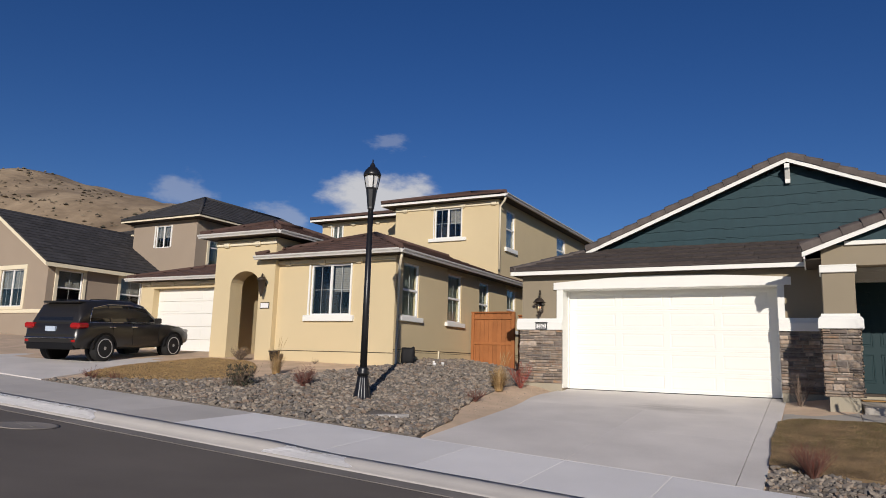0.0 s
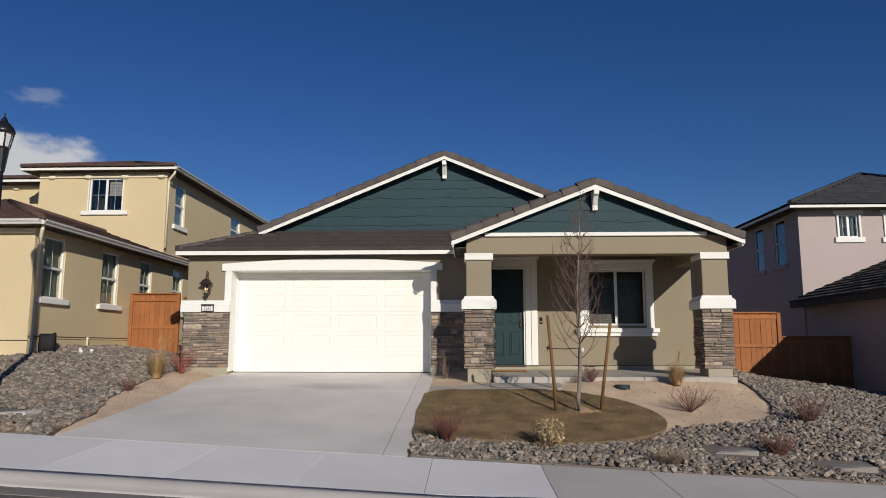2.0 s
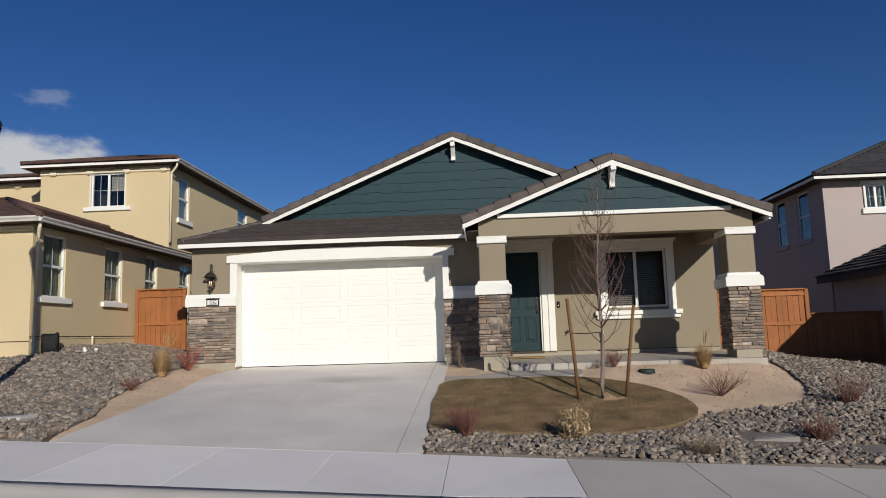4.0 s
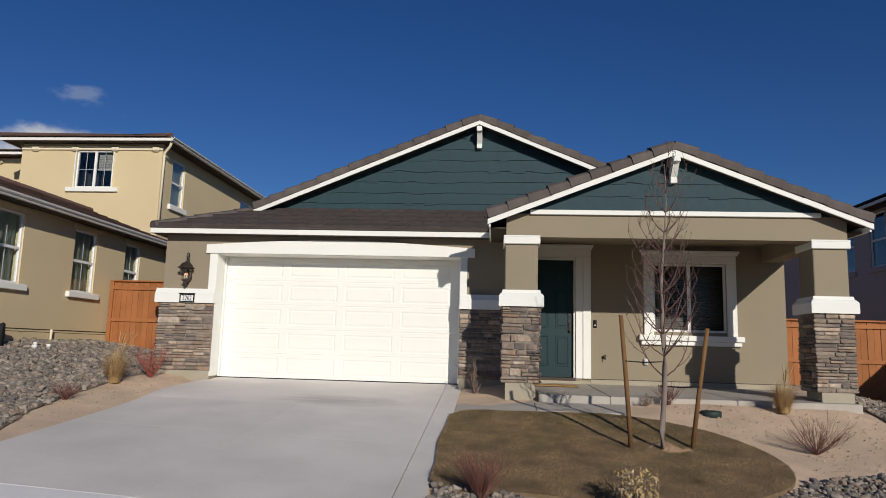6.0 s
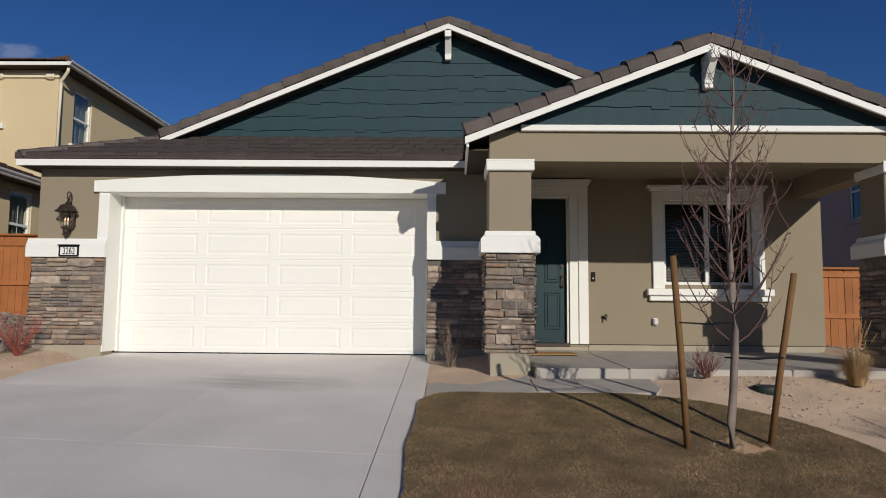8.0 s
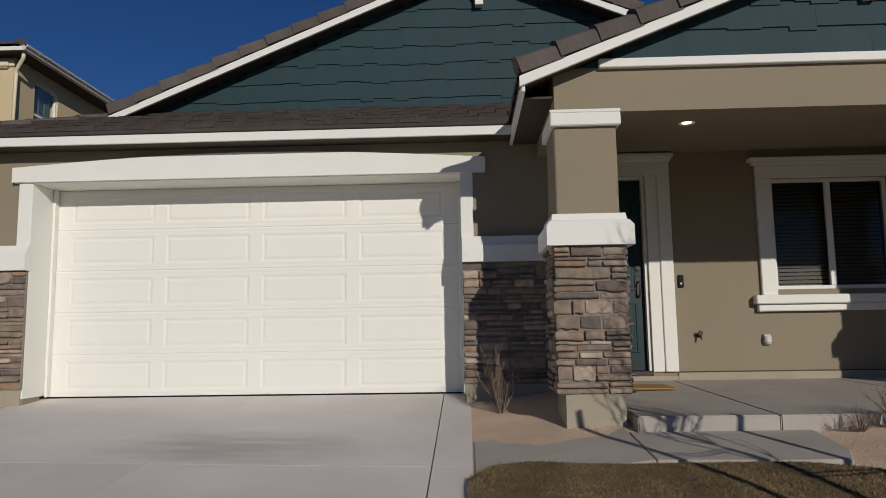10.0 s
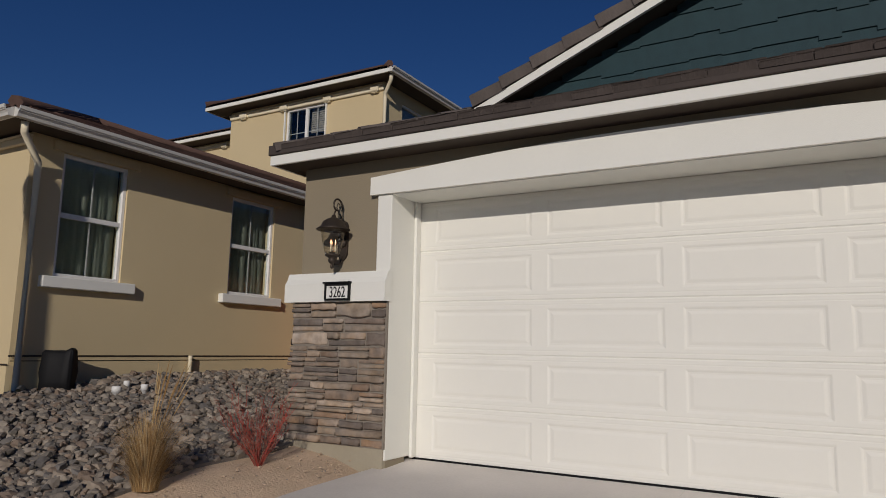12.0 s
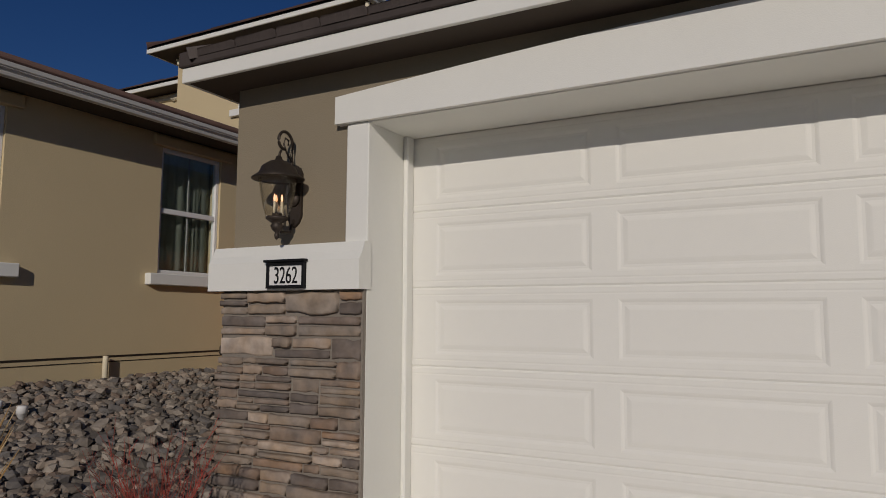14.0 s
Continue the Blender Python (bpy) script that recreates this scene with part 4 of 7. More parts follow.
def porch_column(x):
    """Stone pier, moulded band, stucco shaft and cap."""
    y0, w = 14.43, 0.60
    bm = bmesh.new()
    box(bm, x - 0.25, x + 0.25, y0 - 0.01, y0 + w - 0.05, 0.45, 0.95)
    part("column_plinth", bm, STUCCO_DARK, house, "bare stucco plinth")
    bm = bmesh.new()
    box(bm, x - 0.303, x + 0.303, y0 - 0.003, y0 + w + 0.003, 0.95, 2.22)
    core = part("stone_pier", bm, MORTAR, house, "grey-brown stacked ledge stone pier")
    bm = bmesh.new()
    h = 0.28
    prof = [(0.375, 0), (0.375, 0.17), (0.345, 0.215), (0.325, 0.225), (0.315, h)]
    rings = []
    for r_, z in prof:
        rings.append([bm.verts.new((x + sx * r_, y0 + w / 2 + sy * r_, 2.215 + z)) for sx, sy in ((-1, -1), (1, -1), (1, 1), (-1, 1))])
    for a, b in zip(rings, rings[1:]):
        for k in range(4):
            bm.faces.new((a[k], a[(k + 1) % 4], b[(k + 1) % 4], b[k]))
    bm.faces.new(rings[0][::-1])
    bm.faces.new(rings[-1])
    part("column_band", bm, WHITE, house, "white moulded band over the stone")
    bm = bmesh.new()
    box(bm, x - 0.275, x + 0.275, y0 + 0.025, y0 + w - 0.025, 2.49, 3.29, 0.012)
    part("column_shaft", bm, STUCCO, house)
    bm = bmesh.new()
    box(bm, x - 0.31, x + 0.31, y0 - 0.03, y0 + w + 0.03, 3.278, 3.398, 0.01)
    box(bm, x - 0.31, x + 0.31, y0 - 0.03, y0 - 0.012, 3.396, 3.425, 0.004)
    part("column_cap", bm, WHITE, house)
    return core


COL_W = porch_column(0.985)
COL_E = porch_column(6.03)

# porch slab in three bays, falling gently to the front
slab_z = lambda y: 0.79 + 0.02 * (y - 14.22)
for k, (a, b) in enumerate(((1.28, 2.412), (2.420, 4.392), (4.40, 6.30))):
    bm = bmesh.new()
    slab3(bm, [(a, 14.22, slab_z(14.22)), (b, 14.22, slab_z(14.22)), (b, 17.225, slab_z(17.225)), (a, 17.225, slab_z(17.225))], 0.40)
    bmesh.ops.bevel(bm, geom=bm.edges[:], offset=0.010, segments=2, affect="EDGES")
    part("porch_slab", bm, PORCH_CONCRETE, house, "raised concrete porch slab")

# front door: frame, leaf with six raised panels, handle
bm = bmesh.new()
du0, du1, dv0, dv1 = DOOR
for a, b, c, d in ((du0 - 0.0, du0 + 0.04, dv0, dv1), (du1 - 0.04, du1, dv0, dv1), (du0 + 0.04, du1 - 0.04, dv1 - 0.04, dv1)):
    box(bm, a, b, c, d, -0.16, -0.01, 0, porch_m)
fdoor = part("front_door", bm, WHITE, house, "dark teal panelled front door, closed")
bm = bmesh.new()
box(bm, du0 + 0.042, du1 - 0.042, dv0 + 0.02, dv1 - 0.042, -0.125, -0.09, 0, porch_m)
for c in range(2):
    a = du0 + 0.042 + 0.10 + c * 0.40
    for z0, z1 in ((0.24, 0.86), (1.02, 1.80), (1.95, 2.24)):
        bars(bm, porch_m, a, a + 0.27, dv0 + z0, dv0 + z1, 0.022, -0.09, -0.079, 0.004)
        box(bm, a + 0.05, a + 0.22, dv0 + z0 + 0.05, dv0 + z1 - 0.05, -0.09, -0.078, 0.006, porch_m)
part("leaf", bm, TEAL_DOOR, fdoor, "dark teal six-panel leaf")
bm = bmesh.new()
hx = du1 - 0.115
box(bm, hx - 0.03, hx + 0.03, dv0 + 0.93, dv0 + 1.20, -0.09, -0.078, 0.006, porch_m)
tube(bm, [tuple(porch_m @ Vector(q)) for q in ((hx, dv0 + 1.13, -0.08), (hx, dv0 + 1.13, -0.035), (hx, dv0 + 1.10, -0.02), (hx, dv0 + 0.98, -0.02), (hx, dv0 + 0.94, -0.05), (hx, dv0 + 0.94, -0.08))], 0.011, 8)
tube(bm, [tuple(porch_m @ Vector(q)) for q in ((hx, dv0 + 1.30, -0.09), (hx, dv0 + 1.30, -0.06))], 0.03, 12)
part("handle_set", bm, BRONZE, fdoor, "dark bronze handle and lock")
bm = bmesh.new()
box(bm, du0, du1, dv0 - 0.045, dv0 + 0.015, -0.16, 0.03, 0.005, porch_m)
part("threshold", bm, BRONZE, fdoor)
bm = bmesh.new()
box(bm, du0, du1 + 0.30, 0.75, dv0 - 0.046, -0.16, 0.025, 0.005, porch_m)
part("door_step", bm, STUCCO_DARK, fdoor, "pale stucco band under the threshold")
bm = bmesh.new()
box(bm, du1, du1 + 0.17, 0.955, dv1, 0.0, 0.03, 0.005, porch_m)
box(bm, du1 + 0.145, du1 + 0.305, 0.955, dv1, 0.0, 0.055, 0.008, porch_m)
part("casing", bm, WHITE, fdoor)
bm = bmesh.new()
box(bm, du0 - 0.02, du1 + 0.305, dv1, dv1 + 0.17, 0.0, 0.06, 0.008, porch_m)
box(bm, du0 - 0.02, du1 + 0.33, dv1 + 0.17, dv1 + 0.215, 0.0, 0.09, 0.008, porch_m)
box(bm, du0 - 0.02, du1 + 0.355, dv1 + 0.215, dv1 + 0.27, 0.0, 0.12, 0.008, porch_m)
part("head_trim", bm, WHITE, fdoor)

# porch window with its surround
pw = window(house, porch_m, *PWIN, style="slider", back="blind", label="white vinyl sliding window with closed blinds", glass=PORCH_GLASS)
for a in (PWIN[0] - 0.19, PWIN[1]):
    bm = bmesh.new()
    box(bm, a, a + 0.19, PWIN[2] - 0.07, PWIN[3], 0.0, 0.055, 0.008, porch_m)
    part("casing", bm, WHITE, pw)
bm = bmesh.new()
box(bm, PWIN[0] - 0.19, PWIN[1] + 0.19, PWIN[3], PWIN[3] + 0.16, 0.0, 0.06, 0.008, porch_m)
box(bm, PWIN[0] - 0.23, PWIN[1] + 0.22, PWIN[3] + 0.16, PWIN[3] + 0.205, 0.0, 0.09, 0.008, porch_m)
box(bm, PWIN[0] - 0.27, PWIN[1] + 0.25, PWIN[3] + 0.205, PWIN[3] + 0.255, 0.0, 0.12, 0.008, porch_m)
part("head_trim", bm, WHITE, pw)
bm = bmesh.new()
box(bm, PWIN[0] - 0.30, PWIN[1] + 0.30, PWIN[2] - 0.18, PWIN[2] - 0.07, 0.0, 0.13, 0.012, porch_m)
box(bm, PWIN[0] - 0.26, PWIN[1] + 0.26, PWIN[2] - 0.27, PWIN[2] - 0.18, 0.0, 0.08, 0.012, porch_m)
part("sill", bm, WHITE, pw)

bm = bmesh.new()
box(bm, 2.51, 6.372, 17.214, 17.222, 0.943, 0.957)
part("weep_screed", bm, BRONZE, house, "thin dark weep screed")

bm = bmesh.new()
box(bm, EL + 0.01, 0.46, PY_EAVE + 0.004, PY_EAVE + 0.03, 3.682, EZ - 0.048)
part("bird_stop", bm, BRONZE, house, "dark strip closing the tile ends")


# ---- the yellow house to the west ----
def gutter(parent, a, b, z, material=None):
    """A moulded gutter along an eave from a to b (x, y)."""
    a, b = Vector((*a, z)), Vector((*b, z))
    d = (b - a).normalized()
    out = d.cross(Vector((0, 0, 1)))
    bm = bmesh.new()
    prof = [(0.001, 0.125), (0.001, 0.015), (0.06, 0.015), (0.068, 0.04), (0.064, 0.044), (0.082, 0.066), (0.094, 0.072), (0.090, 0.078), (0.106, 0.088), (0.112, 0.125), (0.098, 0.125), (0.086, 0.08)]
    r0 = [bm.verts.new(a + out * p + Vector((0, 0, q))) for p, q in prof]
    r1 = [bm.verts.new(b + out * p + Vector((0, 0, q))) for p, q in prof]
    n = len(prof)
    for k in range(n):
        bm.faces.new((r0[k], r1[k], r1[(k + 1) % n], r0[(k + 1) % n]))
    bm.faces.new(r0[::-1])
    bm.faces.new(r1)
    return part("gutter", bm, material or GUTTER, parent, "white moulded gutter")


def frieze(parent, m, u0, u1, v):
    """A cream moulding band with small raised blocks under the eave."""
    bm = bmesh.new()
    box(bm, u0, u1, v, v + 0.085, 0.0, 0.05, 0.012, m)
    box(bm, u0, u1, v + 0.085, v + 0.11, 0.0, 0.075, 0.006, m)
    k = u0 + 0.45
    while k < u1 - 0.2:
        box(bm, k - 0.11, k + 0.11, v - 0.02, v + 0.10, 0.0, 0.10, 0.02, m)
        box(bm, k - 0.08, k + 0.08, v - 0.04, v - 0.02, 0.0, 0.07, 0.008, m)
        k += 1.25
    return part("frieze", bm, CREAM, parent, "cream moulded frieze")


def downpipe(parent, pts, material=None):
    bm = bmesh.new()
    tube(bm, pts, 0.04, 8)
    return part("downpipe", bm, material or CREAM, parent, "cream painted downpipe")


def hip_roof(parent, x0, x1, y0, y1, z, pitch, material, ridge_along="y"):
    """A hipped roof over the rectangle, eave height z."""
    if ridge_along == "y":
        h = (x1 - x0) / 2
        a, b = Vector(((x0 + x1) / 2, y0 + h, z + pitch * h)), Vector(((x0 + x1) / 2, y1 - h, z + pitch * h))
    else:
        h = (y1 - y0) / 2
        a, b = Vector((x0 + h, (y0 + y1) / 2, z + pitch * h)), Vector((x1 - h, (y0 + y1) / 2, z + pitch * h))
    sw, se, ne, nw = (x0, y0, z), (x1, y0, z), (x1, y1, z), (x0, y1, z)
    if ridge_along == "y":
        roof_face(parent, "roof_south", [sw, se, tuple(a)], material)
        roof_face(parent, "roof_east", [se, ne, tuple(b), tuple(a)], material)
        roof_face(parent, "roof_north", [ne, nw, tuple(b)], material)
        roof_face(parent, "roof_west", [nw, sw, tuple(a), tuple(b)], material)
    else:
        roof_face(parent, "roof_south", [sw, se, tuple(b), tuple(a)], material)
        roof_face(parent, "roof_east", [se, ne, tuple(b)], material)
        roof_face(parent, "roof_north", [ne, nw, tuple(a), tuple(b)], material)
        roof_face(parent, "roof_west", [nw, sw, tuple(a)], material)
    bm = bmesh.new()
    for p, q in ((sw, a), (se, a if ridge_along == "y" else b), (a, b), (ne, b), (nw, b if ridge_along == "y" else a)):
        tube(bm, [Vector(p) + Vector((0, 0, 0.03)), Vector(q) + Vector((0, 0, 0.03))], 0.075, 6)
    part("ridge_tiles", bm, material, parent)


def eave_box(parent, x0, x1, y0, y1, z, wall_in=0.35, soffit=None, fascia=None):
    """Soffit and fascia round a hipped roof."""
    bm = bmesh.new()
    box(bm, x0 + 0.03, x1 - 0.03, y0 + 0.03, y1 - 0.03, z - 0.125, z - 0.105)
    part("soffit", bm, soffit or SOFFIT, parent)
    for nm, q in (("fascia", (x0, x1, y0, y0 + 0.028)), ("fascia", (x0, x1, y1 - 0.028, y1)), ("fascia", (x0, x0 + 0.028, y0 + 0.03, y1 - 0.03)), ("fascia", (x1 - 0.028, x1, y0 + 0.03, y1 - 0.03))):
        bm = bmesh.new()
        box(bm, *q, z - 0.13, z - 0.005)
        part(nm, bm, fascia or WHITE, parent)


yh = thing("house", (-13, 22, 1.3), "yellow stucco house with brown tiled hip roofs and an arched entry", "house")
S = face(0, 15.0, 0)
YW = (-12.12, -10.72, 2.56, 4.0)
wall("front_wall", yh, S, -13.45, -9.27, 0.9, 4.30, STUCCO_YELLOW, [YW], 0.2)
window(yh, S, *YW, style="slider_grid", sill=(0.16, 0.17, 0.09), casing=0.05, back="blind_right", label="white sliding window, one sash with blinds half down")
E_ = face(-9.27, 0, 0, "E")
side_wins = [(15.39, 16.26, 2.555, 4.03), (18.02, 18.92, 2.555, 4.03), (20.25, 21.02, 2.555, 4.03), (22.6, 23.4, 2.555, 4.03)]
wall("side_wall", yh, E_, 15.2, 30.0, 0.9, 4.30, STUCCO_YELLOW, side_wins, 0.2)
for w_ in side_wins:
    window(yh, E_, *w_, style="hung_grid", sill=(0.16, 0.13, 0.09), head=(0.14, 0.12, 0.05, STUCCO_YELLOW), back="curtain", label="white hung window with pale curtains")
bm = bmesh.new()
box(bm, -13.45, -9.245, 14.972, 15.06, 0.85, 1.55)
box(bm, -9.30, -9.242, 15.062, 30.0, 0.85, 1.645)
part("wall_foot", bm, STUCCO_YELLOW, yh, "projecting stucco weep band")
bm = bmesh.new()
box(bm, -13.45, -9.236, 14.964, 14.975, 1.548, 1.566)
box(bm, -9.243, -9.238, 15.0, 30.0, 1.592, 1.602)
box(bm, -9.243, -9.236, 14.975, 30.0, 1.641, 1.661)
part("weep_screed", bm, BRONZE, yh, "thin dark weep screed line")
frieze(yh, S, -13.4, -9.24, 4.03)
hip_roof(yh, -13.9, -8.88, 14.58, 31, 4.30, 0.36, TILE_RED)
eave_box(yh, -13.9, -8.88, 14.58, 31, 4.30, soffit=SOFFIT)
gutter(yh, (-13.9, 14.58), (-8.88, 14.58), 4.15)
gutter(yh, (-8.88, 14.58), (-8.88, 31), 4.15)
downpipe(yh, [(-8.92, 14.72, 4.16), (-8.95, 14.74, 4.05), (-9.19, 15.05, 3.82), (-9.20, 15.06, 3.7), (-9.20, 15.06, 1.30), (-9.12, 15.05, 1.24)])
# entry tower with its arch
T = face(0, 14.82, 0)
bm = bmesh.new()
ax0, ax1, az = -15.05, -13.9, 3.46
arc = [((ax0 + ax1) / 2 + (ax1 - ax0) / 2 * math.cos(math.pi * k / 14), az + 0.42 * math.sin(math.pi * k / 14)) for k in range(15)]
out = [(-13.32, 0.95), (-13.32, 4.86), (-15.72, 4.86), (-15.72, 0.95), (ax0, 0.95)] + arc[::-1] + [(ax1, 0.95)]
prism(bm, out, -0.5, T)
part("entry_wall", bm, STUCCO_YELLOW, yh, "yellow stucco entry front with an arch")
for a, b in ((-13.52, -13.32), (-15.72, -15.52)):
    bm = bmesh.new()
    box(bm, a, b, 15.32, 18.6, 0.95, 4.86)
    part("entry_side_wall", bm, STUCCO_YELLOW, yh)
bm = bmesh.new()
box(bm, -15.52, -13.52, 18.4, 18.6, 0.95, 4.86)
part("entry_back_wall", bm, STUCCO_YELLOW, yh)
bm = bmesh.new()
box(bm, -15.0, -14.05, 18.33, 18.4, 1.4, 3.5, 0.01)
ent_door = part("entry_door", bm, BRONZE, yh, "dark front door in the shade of the arch")
frieze(yh, T, -15.72, -13.30, 4.66)
hip_roof(yh, -16.1, -12.92, 14.42, 18.9, 5.02, 0.36, TILE_RED)
eave_box(yh, -16.1, -12.92, 14.42, 18.9, 5.02, soffit=SOFFIT)
gutter(yh, (-16.1, 14.42), (-12.92, 14.42), 4.87)
gutter(yh, (-12.92, 14.42), (-12.92, 18.9), 4.87)
# garage wing
Gm = face(0, 17.0, 0)
wall("garage_wall", yh, Gm, -21.75, -15.72, 1.2, 4.05, STUCCO_YELLOW, [(-21.1, -16.25, 1.2, 3.72)], 0.3)
bm = bmesh.new()
for r_ in range(5):
    box(bm, -21.1, -16.25, 1.42 + r_ * 0.46 + 0.004, 1.42 + (r_ + 1) * 0.46 - 0.004, -0.30, -0.26, 0.004, Gm)
    for c in range(4):
        box(bm, -20.98 + c * 1.2, -20.98 + c * 1.2 + 1.0, 1.42 + r_ * 0.46 + 0.09, 1.42 + (r_ + 1) * 0.46 - 0.09, -0.26, -0.25, 0.004, Gm)
part("garage_door", bm, DOOR_WHITE, yh, "white sectional garage door")
wall("garage_side_wall", yh, face(-21.75, 30, 0, "W"), 0, 12.7, 1.2, 4.05, STUCCO_YELLOW)
frieze(yh, Gm, -21.75, -15.75, 3.84)
hip_roof(yh, -22.15, -14.3, 16.58, 27, 4.10, 0.30, TILE_RED)
eave_box(yh, -22.15, -14.3, 16.58, 27, 4.10, soffit=SOFFIT)
gutter(yh, (-22.15, 16.58), (-16.2, 16.58), 3.95)
# upper storey, stepped in plan
U = face(0, 21.95, 0)
UW = (-12.01, -10.86, 5.92, 7.06)
wall("upper_wall", yh, U, -13.75, -9.36, 4.2, 7.26, STUCCO_YELLOW, [UW], 0.2)
window(yh, U, *UW, style="slider_grid", sill=(0.22, 0.13, 0.08), casing=0.03, back="blind_right", label="white sliding upper window")
UE = face(-9.36, 0, 0, "E")
ue = [(22.65, 23.5, 5.58, 7.0), (28.3, 29.5, 5.8, 6.97)]
wall("upper_side_wall", yh, UE, 22.15, 35, 4.2, 7.26, STUCCO_YELLOW, ue, 0.2)
for w_ in ue:
    window(yh, UE, *w_, style="hung", sill=(0.14, 0.16, 0.08), back="curtain", label="white hung upper window")
U2 = face(0, 23.45, 0)
uw2 = (-17.95, -17.4, 6.46, 7.08)
wall("upper_wall", yh, U2, -18.5, -13.75, 4.2, 7.26, STUCCO_YELLOW, [uw2], 0.2)
window(yh, U2, *uw2, style="slider_grid", sill=None, casing=0.05, back="curtain", label="small white upper window")
wall("upper_return_wall", yh, face(-13.75, 36, 0, "W"), 12.55, 13.85, 4.2, 7.26, STUCCO_YELLOW)
frieze(yh, U, -13.75, -9.34, 7.06)
frieze(yh, U2, -18.5, -13.75, 7.06)
hip_roof(yh, -14.2, -8.95, 21.55, 35.5, 7.38, 0.30, TILE_RED)
eave_box(yh, -14.2, -8.95, 21.55, 35.5, 7.38, soffit=SOFFIT)
hip_roof(yh, -18.85, -11.4, 22.98, 35.0, 7.35, 0.26, TILE_RED)
eave_box(yh, -18.85, -13.5, 22.98, 35.0, 7.35, soffit=SOFFIT)
gutter(yh, (-8.95, 21.55), (-8.95, 35.5), 7.235)
downpipe(yh, [(-8.99, 21.68, 7.24), (-9.02, 21.71, 7.14), (-9.27, 21.88, 6.97), (-9.28, 21.89, 6.86), (-9.28, 21.89, 4.66)])

# ---- the brown house further west ----
bh = thing("house", (-30, 26, 1.9), "taupe-brown two-storey house with charcoal tiled roofs", "house")
Bf = face(0, 18.0, 0)
bw = (-32.8, -31.0, 3.25, 4.95)
wall("front_wall", bh, Bf, -37.4, -29.3, 1.4, 5.2, STUCCO_BROWN, [bw], 0.2)
window(bh, Bf, *bw, style="slider_grid", sill=(0.2, 0.14, 0.07), casing=0.2, head=(0.2, 0.2, 0.05), back="blind_half", trim=CREAM, label="white window in a cream surround")
BE = face(-29.3, 0, 0, "E")
bws = [(18.5, 19.7, 3.35, 4.93), (21.7, 22.9, 3.35, 4.93)]
wall("side_wall", bh, BE, 18.2, 30, 1.4, 5.2, STUCCO_BROWN, bws, 0.2)
for w_ in bws:
    window(bh, BE, *w_, style="hung_grid", sill=(0.12, 0.14, 0.07), casing=0.16, head=(0.16, 0.16, 0.05), back="blind_half", trim=CREAM, label="white hung window in a cream surround")
bm = bmesh.new()
box(bm, -37.4, -29.25, 17.95, 18.0, 2.95, 3.12, 0.01)
part("belt_course", bm, CREAM, bh)
bx = -33.6
roof_face(bh, "roof_east", [(-28.85, 17.6, 5.2), (-28.85, 30, 5.2), (bx, 30, 7.95), (bx, 17.6, 7.95)], TILE_CHAR)
roof_face(bh, "roof_west", [(-37.95, 30, 5.15), (-37.95, 17.6, 5.15), (bx, 17.6, 7.95), (bx, 30, 7.95)], TILE_CHAR)
bm = bmesh.new()
prism(bm, [(-37.4, 5.2), (-29.3, 5.2), (bx, 7.7)], -0.2, Bf)
part("gable_wall", bm, STUCCO_BROWN, bh)
board(bh, "rake_board", (bx, 17.6, 7.9), (-28.85, 17.6, 5.15), 0.02, 0, 0.16, CREAM)
board(bh, "rake_board", (bx, 17.6, 7.9), (-37.95, 17.6, 5.1), 0.02, 0, 0.16, CREAM)
bm = bmesh.new()
box(bm, -28.89, -28.85, 17.62, 30, 4.98, 5.15)
part("fascia", bm, CREAM, bh)
Bu = face(0, 24.0, 0)
buw = (-29.95, -28.8, 6.78, 7.95)
wall("upper_wall", bh, Bu, -31.7, -26.95, 4.0, 8.15, STUCCO_BROWN, [buw], 0.2)
window(bh, Bu, *buw, style="slider_grid", casing=0.08, back="blind_half", label="white upper window")
BuE = face(-26.95, 0, 0, "E")
bue = [(24.9, 26.3, 5.9, 7.75)]
wall("upper_side_wall", bh, BuE, 24.2, 35, 1.4, 8.15, STUCCO_BROWN, bue, 0.2)
window(bh, BuE, *bue[0], style="hung", casing=0.16, trim=CREAM, back="curtain", label="white hung upper window")
wall("upper_wall", bh, face(0, 25.6, 0), -36.5, -31.4, 4.0, 7.9, STUCCO_BROWN, thick=0.2)
hip_roof(bh, -32.2, -26.3, 23.5, 35.6, 8.3, 0.56, TILE_CHAR)
eave_box(bh, -32.2, -26.3, 23.5, 35.6, 8.3, fascia=CREAM)
hip_roof(bh, -37.0, -29.0, 25.1, 35.4, 7.95, 0.32, TILE_CHAR)
eave_box(bh, -37.0, -31.8, 25.1, 35.4, 7.95, fascia=CREAM)

# ---- the mauve house to the east ----
mh = thing("house", (14, 26, 0), "mauve-grey two-storey stucco house with charcoal tiled roofs", "house")
M = face(0, 21.0, 0)
mw = [(12.16, 12.77, 4.74, 5.46), (13.58, 14.19, 4.74, 5.46)]
wall("front_wall", mh, M, 10.95, 20, 0.0, 5.62, STUCCO_MAUVE, mw, 0.2)
for w_ in mw:
    window(mh, M, *w_, style="slider_grid", sill=(0.14, 0.16, 0.07), head=(0.14, 0.12, 0.05), casing=0.06, back="curtain", label="small white upper window")
MW = face(10.95, 0, 0, "W")
mws = [(-24.38, -23.62, 4.02, 5.53), (-22.75, -21.95, 4.02, 5.53)]
wall("side_wall", mh, MW, -40, -21.2, 0.0, 5.62, STUCCO_MAUVE, mws, 0.2)
for w_ in mws:
    window(mh, MW, *w_, style="hung", sill=(0.1, 0.14, 0.06), back="blind_half", trim=STUCCO_MAUVE, label="hung side window with a half-drawn blind", glass=PORCH_GLASS)
